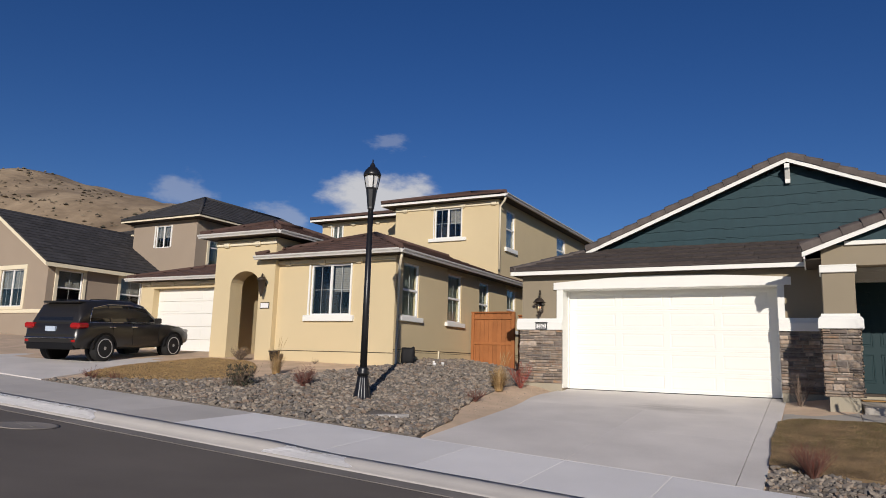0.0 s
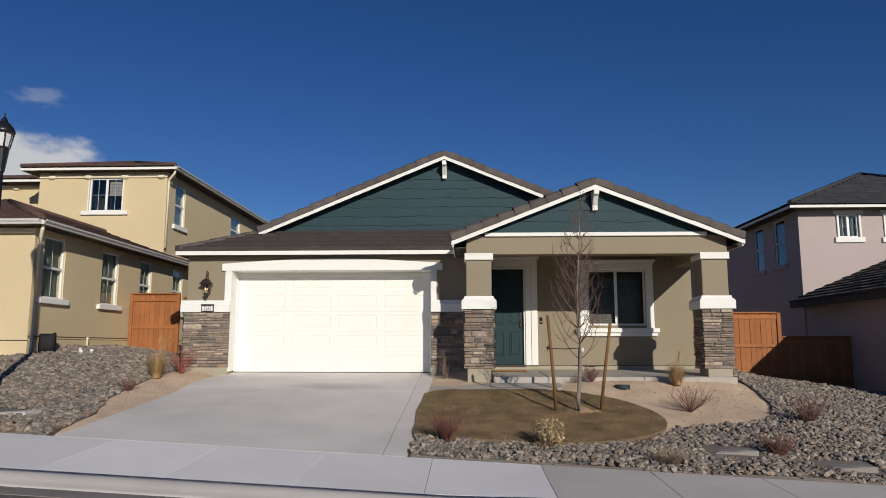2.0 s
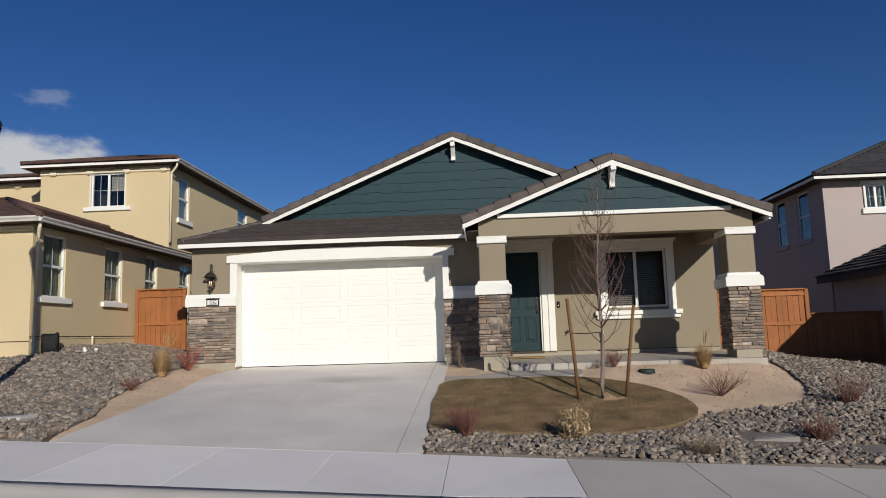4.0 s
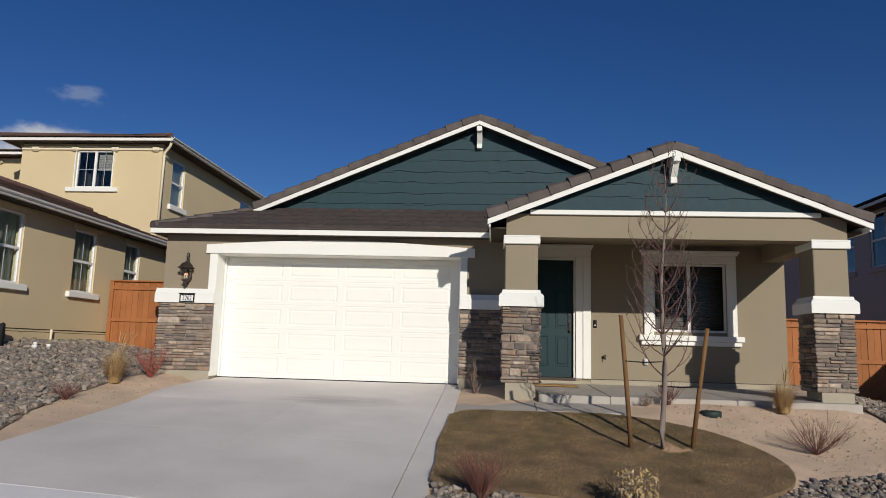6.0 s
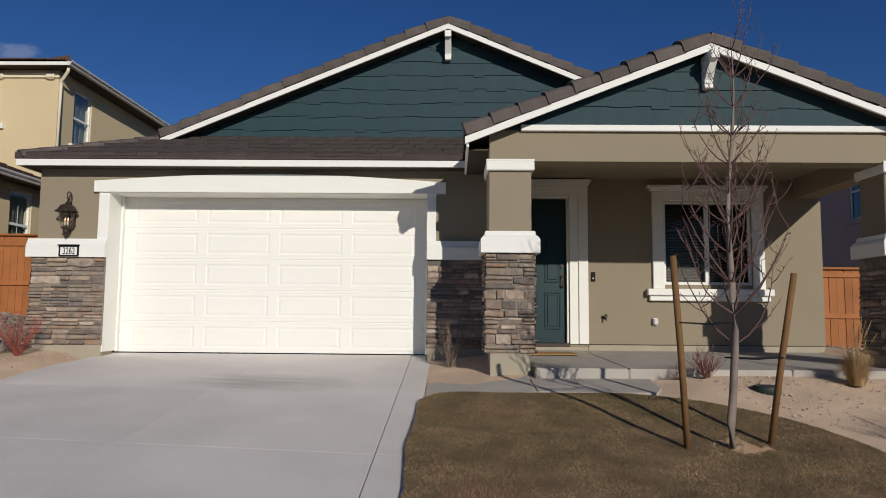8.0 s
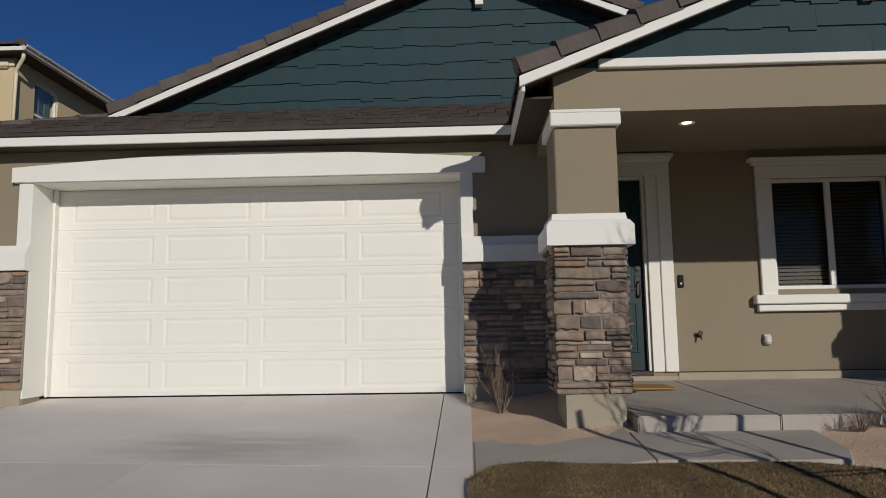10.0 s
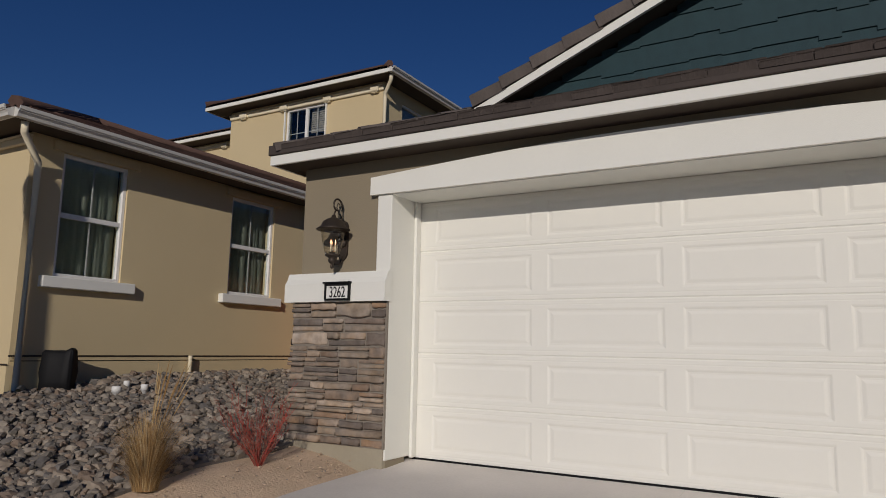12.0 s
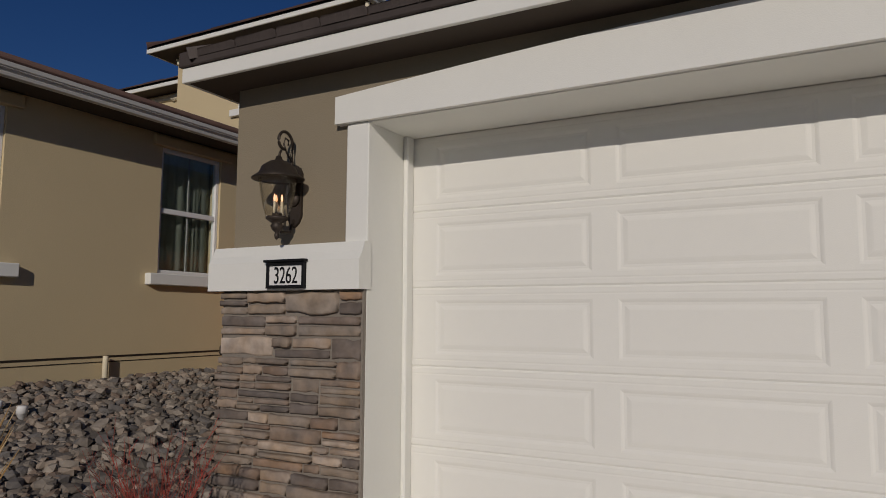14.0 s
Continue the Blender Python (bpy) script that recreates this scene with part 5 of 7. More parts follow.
hip_roof(mh, 10.5, 20.4, 20.5, 40, 5.72, 0.42, TILE_CHAR)
eave_box(mh, 10.5, 20.4, 20.5, 40, 5.72)
wall("garage_side_wall", mh, MW, -20.9, -13.5, -0.7, 2.80, STUCCO_MAUVE, thick=0.2)
wall("garage_front_wall", mh, face(0, 13.5, 0), 11.15, 17.5, -0.9, 2.80, STUCCO_MAUVE, thick=0.2)
gx0, gz = 10.52, 2.76
roof_face(mh, "garage_roof_west", [(gx0, 20.98, gz), (gx0, 13.1, gz), (14.2, 13.1, gz + 0.42 * 3.68), (14.2, 20.98, gz + 0.42 * 3.68)], TILE_CHAR, tile=(0.33, 0.30), lift=0.05)
roof_face(mh, "garage_roof_east", [(17.9, 13.1, gz), (17.9, 20.98, gz), (14.2, 20.98, gz + 0.42 * 3.7), (14.2, 13.1, gz + 0.42 * 3.7)], TILE_CHAR)
bm = bmesh.new()
box(bm, gx0, gx0 + 0.03, 13.1, 20.98, gz - 0.20, gz - 0.05)
part("fascia", bm, SOFFIT, mh)
bm = bmesh.new()
box(bm, gx0 + 0.03, 10.95, 13.2, 20.97, gz - 0.16, gz - 0.14)
part("soffit", bm, SOFFIT, mh)


# ---- paving ----
def paved(name, poly, z_of, thick, material, parent, label="", ease=0.007):
    """A concrete slab over a plan polygon, its top following z_of, with eased edges."""
    bm = bmesh.new()
    slab3(bm, [(x, y, z_of(x, y)) for x, y in poly], thick)
    bmesh.ops.bevel(bm, geom=bm.edges[:], offset=ease, segments=1, affect="EDGES")
    return part(name, bm, material, parent, label)


walk_z = lambda x, y: street(x) + 0.03 * (y - 8.7)
pavement = tagged(new("pavement"), "pale concrete pavement along the kerb, jointed in bays", "pavement", kind="structure")
pavement.matrix_basis = Matrix.Translation((0, 7.8, 0))
xx = -37.24
while xx < 26:
    a, b = xx + 0.003, xx + 1.387
    tone = PAVE if -8.2 < xx < 1.0 else PAVE_OLD
    kt = lambda x: min(0.0, kerb_top(x) + 0.055)
    def zz(x, y):
        return walk_z(x, y) + kt(x) * (8.702 - y) / 1.751
    paved("paving_slab", [(a, 6.951), (b, 6.951), (b, 8.702), (a, 8.702)], zz, 0.12, tone, pavement, ease=0.003)
    xx += 1.39

drive_z = lambda x, y: street(x) + (FLOOR - 0.004 - street(x)) * (y - 8.7) / 7.72
driveway = tagged(new("driveway"), "broad pale concrete driveway with sawn joints", "driveway", kind="structure")
driveway.matrix_basis = Matrix.Translation((-2.5, 12.5, 0.4))
ys = (8.708, 11.43, 13.65, 16.41)
for y0, y1 in zip(ys, ys[1:]):
    for xa, xb in ((None, -2.5), (-2.5, -0.365), (-0.365, -0.06)):
        gap = 0.006 if xb > -2 else 0.0015
        side = [(xa + (0.0015 if xa < -1 else 0.004), y) for y in (y1 - 0.0015, y0 + 0.0015)] if xa is not None else [(DRIVE_X(y1 + (y0 - y1) * k / 6), y1 - 0.0015 + (y0 - y1 + 0.003) * k / 6) for k in range(7)]
        paved("driveway_slab", [(xb - gap, y0 + 0.0015), (xb - gap, y1 - 0.0015)] + side, drive_z, 0.14, CONCRETE, driveway, ease=0.001)

def path_z(x, y):
    k = max(0.0, min(1.0, (x + 0.1) / 1.2))
    return (1 - k) * drive_z(-0.1, y) + k * (0.606 + 0.08 * (y - 13.5) + 0.004 * x)



garden_path = tagged(new("garden_path"), "concrete path from the driveway to the porch", "path", kind="structure")
garden_path.matrix_basis = Matrix.Translation((1.2, 13.9, 0.6))
for poly in ([(-0.05, 13.34), (1.196, 13.38), (1.196, 14.40), (0.72, 14.40), (-0.05, 14.33)], [(1.204, 13.38), (2.2, 13.34), (2.5, 13.33), (2.62, 13.6), (2.66, 14.21), (1.204, 14.21)]):
    paved("path_slab", poly, path_z, 0.14, PORCH_CONCRETE, garden_path)

# the neighbour's driveway
west_drive = tagged(new("driveway"), "concrete driveway of the yellow house", "driveway", kind="structure")
west_drive.matrix_basis = Matrix.Translation((-18, 13, 1.2))
wz = lambda x, y: street(x) + (1.44 - street(x)) * (y - 8.7) / 8.3 + 0.02
for y0, y1 in ((8.71, 11.5), (11.5, 14.2), (14.2, 17.28)):
    e0, e1 = (-14.2 - 2.0 * (min(y, 15) - 8.7) / 6.3 for y in (y0, y1))
    paved("driveway_slab", [(-18.9, y0 + 0.004), (e0, y0 + 0.004), (e1, y1 - 0.004), (-18.9, y1 - 0.004)], wz, 0.4, CONCRETE, west_drive)
    paved("driveway_slab", [(-22.6, y0 + 0.004), (-18.91, y0 + 0.004), (-18.91, y1 - 0.004), (-22.0, y1 - 0.004)], wz, 0.5, CONCRETE, west_drive)

# utility lids set among the rocks
for lx, ly, w, d in ((-6.1, 9.85, 0.7, 0.42), (4.5, 9.75, 0.6, 0.34), (5.85, 9.3, 0.62, 0.34)):
    bm = bmesh.new()
    box(bm, -w / 2, w / 2, -d / 2, d / 2, -0.12, 0.035, 0.012)
    box(bm, -w / 2 + 0.06, w / 2 - 0.06, -d / 2 + 0.06, d / 2 - 0.06, 0.035, 0.041, 0.003)
    bmesh.ops.transform(bm, matrix=Matrix.Translation((lx, ly, ground_z(lx, ly))) @ Matrix.Rotation(-0.05, 4, "Y"), verts=bm.verts)
    tagged(part("utility_box", bm, PAVE_OLD if lx < 0 else LID, None), "flat concrete utility box lid among the rocks", "utility lid", "utility lids")


# ---- planting beds ----
def drape(name, poly, material, label, category, lift=0.012, step=0.25, edge=0.0):
    """A thin sheet over a plan polygon, laid on the ground."""
    bm = bmesh.new()
    x0, x1 = min(p[0] for p in poly), max(p[0] for p in poly)
    y0, y1 = min(p[1] for p in poly), max(p[1] for p in poly)
    vs = [bm.verts.new((x, y, 0)) for x, y in poly]
    f = bm.faces.new(vs)
    x = math.ceil(x0 / step) * step
    while x < x1:
        bmesh.ops.bisect_plane(bm, geom=bm.verts[:] + bm.edges[:] + bm.faces[:], plane_co=(x + 0.001, 0, 0), plane_no=(1, 0, 0))
        x += step
    y = math.ceil(y0 / step) * step
    while y < y1:
        bmesh.ops.bisect_plane(bm, geom=bm.verts[:] + bm.edges[:] + bm.faces[:], plane_co=(0, y + 0.001, 0), plane_no=(0, 1, 0))
        y += step
    bmesh.ops.triangulate(bm, faces=bm.faces[:])
    for v in bm.verts:
        v.co.z = ground_z(v.co.x, v.co.y) + lift + 0.02 * noise.noise((v.co.x * 0.9, v.co.y * 0.9, 0))
    r = bmesh.ops.extrude_face_region(bm, geom=bm.faces[:])
    bmesh.ops.translate(bm, vec=(0, 0, -0.08), verts=[g for g in r["geom"] if isinstance(g, bmesh.types.BMVert)])
    return tagged(part(name, bm, material, None), label, category, kind="structure")


def smooth_poly(pts, n=4):
    """Rounds a closed outline (Catmull-Rom)."""
    out = []
    k = len(pts)
    for i in range(k):
        p0, p1, p2, p3 = (Vector(pts[(i + d) % k]) for d in (-1, 0, 1, 2))
        for s in range(n):
            t = s / n
            out.append(tuple(0.5 * ((2 * p1) + (p2 - p0) * t + (2 * p0 - 5 * p1 + 4 * p2 - p3) * t * t + (3 * p1 - p0 - 3 * p2 + p3) * t ** 3)))
    return out


BED_W = [(-4.85, 8.74), (-5.1, 10.4), (-5.55, 11.6), (-5.75, 12.6), (-5.9, 13.6), (-6.05, 14.8), (-5.95, 15.6), (-6.0, 16.05), (-6.2, 19.3), (-9.2, 19.3), (-9.22, 15.0), (-9.8, 14.2), (-10.0, 12.9), (-10.6, 12.0), (-11.2, 11.0), (-12.0, 10.2), (-13.5, 9.3), (-14.1, 8.74)]
BED_E = [(0.0, 8.74), (0.0, 9.85), (0.9, 9.62), (1.8, 9.58), (2.7, 9.72), (3.4, 10.1), (3.95, 10.75), (4.3, 10.98), (5.2, 11.25), (6.0, 11.9), (6.35, 12.8), (6.45, 13.7), (6.5, 15.0), (6.7, 16.2), (6.75, 18.4), (10.85, 18.4), (10.85, 14.0), (10.2, 8.74)]
# sheets under the rocks that put the gaps' shade into their colour
drape("rock_bed", BED_W, SOIL_GAP_SHADE, "soil sheet under the landscape rock, coloured dark for the shade in its gaps", "soil", 0.016)
drape("rock_bed", BED_E, SOIL_GAP_SHADE, "soil sheet under the landscape rock, coloured dark for the shade in its gaps", "soil", 0.016)
LAWN_R = smooth_poly(LAWN)
LAWN_R = [(max(-0.10 + 0.03 * math.sin(y * 9), x), y) for x, y in LAWN_R]
drape("lawn", LAWN_R, LAWN_SOIL, "thin soil of a dormant brown lawn", "lawn", 0.035)
DRY = smooth_poly([(-12.2, 13.1), (-13.4, 14.0), (-14.9, 14.0), (-15.1, 12.6), (-14.9, 11.1), (-14.3, 9.8), (-13.2, 9.75), (-12.0, 10.0), (-10.95, 10.5), (-11.1, 11.6)])
drape("lawn", DRY, LAWN_SOIL, "dry brown lawn in front of the yellow house", "lawn", 0.03)


def scatter(poly, count, rnd, keep_off=()):
    x0, x1 = min(p[0] for p in poly), max(p[0] for p in poly)
    y0, y1 = min(p[1] for p in poly), max(p[1] for p in poly)
    out = []
    while len(out) < count:
        x, y = rnd.uniform(x0, x1), rnd.uniform(y0, y1)
        if inside(poly, x, y) and not any(abs(x - a) < w and abs(y - b) < h for a, b, w, h in keep_off):
            out.append((x, y))
    return out


def rock_field(name, poly, count, seed, label, keep_off=(), rock=None, small=1.0, lift=1.0):
    """Thousands of angular fist-sized stones in one mesh."""
    rock = rock or ROCK
    rnd = random.Random(seed)
    g = np.random.default_rng(seed)
    base = bmesh.new()
    bmesh.ops.create_icosphere(base, subdivisions=1, radius=1.0)
    base.verts.ensure_lookup_table()
    ico = np.array([v.co[:] for v in base.verts])
    tri = np.array([[v.index for v in f.verts] for f in base.faces])
    base.free()
    kinds = []
    for k in range(14):
        sq = np.sign(ico) * np.abs(ico) ** 0.66
        kinds.append(sq * (1 + g.uniform(-0.30, 0.26, (len(ico), 1))))
    vs, fs = [], []
    for i, (x, y) in enumerate(scatter(poly, count, rnd, keep_off)):
        size = (0.021 + 0.034 * rnd.random() ** 1.8) * small
        scale = np.array((rnd.uniform(0.8, 1.5), rnd.uniform(0.7, 1.1), rnd.uniform(0.5, 0.8))) * size
        q = Euler((rnd.uniform(-0.5, 0.5), rnd.uniform(-0.5, 0.5), rnd.uniform(0, 6.28))).to_matrix()
        z = ground_z(x, y) + 0.02 * noise.noise((x * 0.9, y * 0.9, 0)) + size * 0.35 + lift * ((0.03 if i % 3 == 0 else 0.01) + 0.03 * noise.noise((x * 1.3, y * 1.3, 8)))
        vs.append((kinds[i % 14] * scale) @ np.array(q).T + np.array((x, y, z)))
        fs.append(tri + i * len(ico))
    me = bpy.data.meshes.new(name)
    me.from_pydata(np.concatenate(vs).tolist(), [], np.concatenate(fs).tolist())
    me.materials.append(rock)
    me.polygons.foreach_set("use_smooth", [False] * len(me.polygons))
    return tagged(new(name, me), label, "rocks", kind="stuff")


rock_field("landscape_rock", BED_W, 16500, 3, "grey and tan river rock mulch between the driveways", [(-6.1, 9.85, 0.42, 0.3), (-7.35, 10.9, 0.14, 0.14)])
rock_field("landscape_rock", BED_E, 21000, 4, "grey and tan crushed rock mulch beside the lawn", [(4.5, 9.75, 0.42, 0.27), (5.85, 9.3, 0.44, 0.27)], small=0.86)

rock_field("sand_clods", [(-5.0, 10.8), (-5.6, 11.9), (-5.95, 14.0), (-6.0, 15.9), (-5.1, 15.95), (-5.35, 14.6), (-5.0, 12.5)], 260, 5, "small clods and pebbles on the sand strip", (), CLOD, 0.22, 0.0)
rock_field("sand_clods", [(3.3, 13.35), (4.1, 12.2), (4.3, 11.2), (5.2, 11.4), (6.1, 12.4), (6.3, 14.0), (3.1, 14.1)], 480, 6, "small clods and pebbles on the sand before the porch", (), CLOD, 0.26, 0.0)


def blades(name, poly, count, seed, material, label, height, chance=None, kind="stuff", lift=0.03, thin=0.006):
    """Bent grass blades over a plan polygon, in one mesh."""
    rnd = random.Random(seed)
    vs, fs = [], []
    for x, y in scatter(poly, count, rnd):
        if chance is not None and rnd.random() > chance(x, y):
            continue
        z = ground_z(x, y) + lift - 0.01 + 0.02 * noise.noise((x * 0.9, y * 0.9, 0))
        a, h = rnd.uniform(0, 6.283), height * rnd.uniform(0.5, 1.25)
        c, s = math.cos(a), math.sin(a)
        b = rnd.uniform(0, 6.283)
        lean = h * rnd.uniform(0.3, 1.5)
        w = thin * rnd.uniform(0.7, 1.4)
        k = len(vs)
        mx, my = x + math.cos(b) * lean * 0.45, y + math.sin(b) * lean * 0.45
        vs += [(x - c * w, y - s * w, z), (x + c * w, y + s * w, z), (mx + c * w * 0.7, my + s * w * 0.7, z + h * 0.6), (mx - c * w * 0.7, my - s * w * 0.7, z + h * 0.6),
               (x + math.cos(b) * lean, y + math.sin(b) * lean, z + h * 0.85)]
        fs += [(k, k + 1, k + 2, k + 3), (k + 3, k + 2, k + 4)]
    ob = raw_part(name, vs, fs, material)
    return tagged(ob, label, "grass", kind=kind)


patch = lambda x, y: 0.42 + 0.8 * noise.noise((x * 0.9, y * 0.9, 1)) + 0.5 * noise.noise((x * 3.1, y * 3.1, 4)) + 0.24 * (y - 11.9) - 0.08 * (x - 1.2)
tufted = lambda x, y: 0.92 + 0.7 * noise.noise((x * 6.5, y * 6.5, 2)) + 0.2 * noise.noise((x * 1.4, y * 1.4, 6))
blades("grass", LAWN_R, 170000, 11, GRASS, "dormant brown and green lawn grass", 0.032, tufted, thin=0.0028)
blades("grass", LAWN_R, 75000, 12, ramp_mat("green_grass", [(0.105, 0.110, 0.038), (0.14, 0.130, 0.052), (0.085, 0.092, 0.034)], per="island", grain=5, var=0.3, bump=0.0), "greener patches in the dormant lawn", 0.034, patch, thin=0.0027)
blades("grass", DRY, 24000, 13, DRY_GRASS, "dry straw-brown lawn grass", 0.04)


# ---- fences ----
def fence(label, x0, x1, y, top, bottom0, bottom1, posts, rails, battens=True):
    """Cedar fence: posts, cap, rails, and one board beside the other, facing the street."""
    f = thing("fence", ((x0 + x1) / 2, y, min(bottom0, bottom1)), label, "fence", "cedar fences")
    for px in posts:
        bm = bmesh.new()
        box(bm, px - 0.05, px + 0.05, y - 0.06, y + 0.04, min(bottom0, bottom1) - 0.1, top + 0.02, 0.006)
        part("post", bm, FENCE_WOOD, f)
    bm = bmesh.new()
    box(bm, x0, x1, y - 0.075, y + 0.045, top, top + 0.04, 0.006)
    part("cap_rail", bm, FENCE_WOOD, f)
    for rz in rails:
        bm = bmesh.new()
        box(bm, x0, x1, y - 0.045, y - 0.012, rz - 0.045, rz + 0.045, 0.004)
        part("rail", bm, FENCE_WOOD, f)
    n = max(1, round((x1 - x0) / 0.145))
    w = (x1 - x0) / n
    rnd = random.Random(int(x0 * 100))
    for k in range(n):
        bx0 = x0 + k * w
        zb = bottom0 + (bottom1 - bottom0) * (k + 0.5) / n
        bm = bmesh.new()
        d = rnd.uniform(-0.003, 0.003) + (0.008 if battens and k % 2 else 0)
        box(bm, bx0 + 0.003, bx0 + w - 0.003, y - 0.010 - d, y + 0.012 - d, zb, top, 0.003)
        part("board", bm, FENCE_WOOD, f)
    return f


fence("stained cedar gate panel between the two houses", -9.2, -7.72, 19.6, 2.94, 1.1, 1.0, (-9.15, -7.76), (2.78, 1.98, 1.2), False)
fence("stained cedar fence panel beside the garage", -7.66, -6.1, 19.75, 2.84, 1.0, 0.9, (-6.2,), (2.7, 1.9, 1.15))
fence("stained cedar fence beside the porch", 6.44, 9.0, 18.5, 2.30, 0.5, 0.4, (6.5, 9.05), (2.2, 1.45, 0.75))
fence("lower stained cedar fence stepping down the slope", 9.1, 10.9, 18.52, 1.66, 0.35, 0.15, (10.85,), (1.56, 0.6))

# ---- street lamp ----
lx, ly = -7.35, 10.9
lz = ground_z(lx, ly) - 0.05
lamp = thing("street_lamp", (lx, ly, lz), "black fluted street lamp post with an acorn lantern", "street lamp")
bm = bmesh.new()
lathe(bm, [(0.205, 0.0), (0.205, 0.04), (0.185, 0.06), (0.17, 0.10), (0.135, 0.28), (0.105, 0.47), (0.095, 0.52)], 48, (lx, ly, lz), 0.05, 12)
part("base", bm, BLACK, lamp, "flared fluted base")
bm = bmesh.new()
lathe(bm, [(0.095, 0.52), (0.125, 0.55), (0.125, 0.59), (0.10, 0.62), (0.115, 0.65), (0.085, 0.68), (0.07, 0.69)], 24, (lx, ly, lz))
part("collar", bm, BLACK, lamp)
bm = bmesh.new()
lathe(bm, [(0.068, 0.68), (0.062, 2.0), (0.052, 3.86)], 32, (lx, ly, lz), 0.04, 16)
part("pole", bm, BLACK, lamp)
bm = bmesh.new()
lathe(bm, [(0.052, 3.86), (0.07, 3.88), (0.07, 3.92), (0.075, 3.93), (0.115, 4.27), (0.125, 4.30), (0.105, 4.32)], 8, (lx, ly, lz), smooth=False)
part("lantern_cup", bm, BLACK, lamp)
bm = bmesh.new()
lathe(bm, [(0.10, 4.31), (0.145, 4.54), (0.148, 4.58)], 8, (lx, ly, lz), smooth=False)
part("lens", bm, FROST, lamp, "pale frosted lantern lens")
for k in range(4):
    bm = bmesh.new()
    a = math.pi / 4 + k * math.pi / 2
    c, s = math.cos(a), math.sin(a)
    tube(bm, [(lx + c * r, ly + s * r, lz + z) for r, z in ((0.115, 4.30), (0.165, 4.56))], 0.012, 6)
    part("lantern_rib", bm, BLACK, lamp)
bm = bmesh.new()
lathe(bm, [(0.17, 4.56), (0.185, 4.58), (0.18, 4.62), (0.15, 4.68), (0.09, 4.75), (0.06, 4.77), (0.055, 4.80), (0.03, 4.84), (0.012, 4.87), (0.018, 4.90), (0.005, 4.93)], 24, (lx, ly, lz))
part("lantern_roof", bm, BLACK, lamp)

# ---- wall lantern ----
wx, wy, wz0 = -5.515, GARAGE_Y, 2.535
wl = thing("wall_lantern", (wx, wy, wz0), "weathered bronze wall lantern with clear glass, lit", "wall lamp")
bm = bmesh.new()
m = face(wx, wy, wz0)
prism(bm, [(-0.055, 0.16), (-0.035, 0.12), (0.0, 0.09), (0.035, 0.12), (0.055, 0.16), (0.055, 0.43), (0.035, 0.47), (0, 0.49), (-0.035, 0.47), (-0.055, 0.43)], 0.022, m)
lathe(bm, [(0.05, 0), (0.045, 0.018), (0.02, 0.03)], 16)
for v in bm.verts[-48:]:
    v.co = m @ (Matrix.Rotation(0, 4, "X") @ v.co + Vector((0, 0.27, 0.022)))
part("backplate", bm, BRONZE, wl)
cy = wy - 0.17
bm = bmesh.new()
tube(bm, [(wx, wy - 0.02, wz0 + 0.28), (wx, wy - 0.05, wz0 + 0.36), (wx, wy - 0.048, wz0 + 0.50)] + [(wx, wy - 0.123 + (0.075 - 0.0022 * k) * math.cos(0.30 * k), wz0 + 0.612 + (0.078 - 0.0022 * k) * math.sin(0.30 * k)) for k in range(17)], 0.0095, 8)
tube(bm, [(wx, wy - 0.150, wz0 + 0.556), (wx, cy + 0.008, wz0 + 0.535), (wx, cy, wz0 + 0.50)], 0.008, 8)
tube(bm, [(wx, wy - 0.05, wz0 + 0.50), (wx, wy - 0.10, wz0 + 0.55), (wx, wy - 0.13, wz0 + 0.60), (wx, wy - 0.115, wz0 + 0.64), (wx, wy - 0.085, wz0 + 0.63), (wx, wy - 0.088, wz0 + 0.60)], 0.006, 6)
part("scroll_arm", bm, BRONZE, wl)
bm = bmesh.new()
lathe(bm, [(0.138, 0.375), (0.158, 0.37), (0.160, 0.378), (0.120, 0.405), (0.10, 0.45), (0.06, 0.478), (0.025, 0.49), (0.015, 0.515), (0.0, 0.52)], 28, (wx, cy, wz0))
part("hood", bm, BRONZE, wl)
bm = bmesh.new()
prof = [(0.066, 0.135), (0.083, 0.19), (0.100, 0.26), (0.111, 0.33), (0.118, 0.372)]
lathe(bm, prof + [(r - 0.003, z) for r, z in prof[::-1]], 28, (wx, cy, wz0))
ob = part("glass_shade", bm, LAMP_GLASS, wl, "clear tapered glass shade")
ob.visible_shadow = False
bm = bmesh.new()
lathe(bm, [(0.0, 0.0), (0.012, 0.01), (0.016, 0.03), (0.010, 0.045), (0.028, 0.06), (0.04, 0.085), (0.03, 0.10), (0.05, 0.115), (0.068, 0.125), (0.068, 0.14), (0.03, 0.145), (0.03, 0.165)], 24, (wx, cy, wz0))
part("finial", bm, BRONZE, wl)
bm = bmesh.new()
tube(bm, [(wx, wy - 0.02, wz0 + 0.14), (wx, wy - 0.055, wz0 + 0.06), (wx, cy + 0.04, wz0 + 0.05), (wx, cy + 0.02, wz0 + 0.09)], 0.009, 8)
part("lower_arm", bm, BRONZE, wl)
for k in range(3):
    a = 0.5 + k * 2.094
    bxx, byy = wx + 0.026 * math.cos(a), cy + 0.026 * math.sin(a)
    bm = bmesh.new()
    lathe(bm, [(0.008, 0.16), (0.008, 0.235)], 10, (bxx, byy, wz0))
    cd = part("candle_sleeve", bm, CREAM, wl)
    bm = bmesh.new()
    lathe(bm, [(0.004, 0.235), (0.0075, 0.247), (0.006, 0.262), (0.001, 0.28)], 10, (bxx, byy, wz0))
    part("bulb", bm, FLAME, cd)

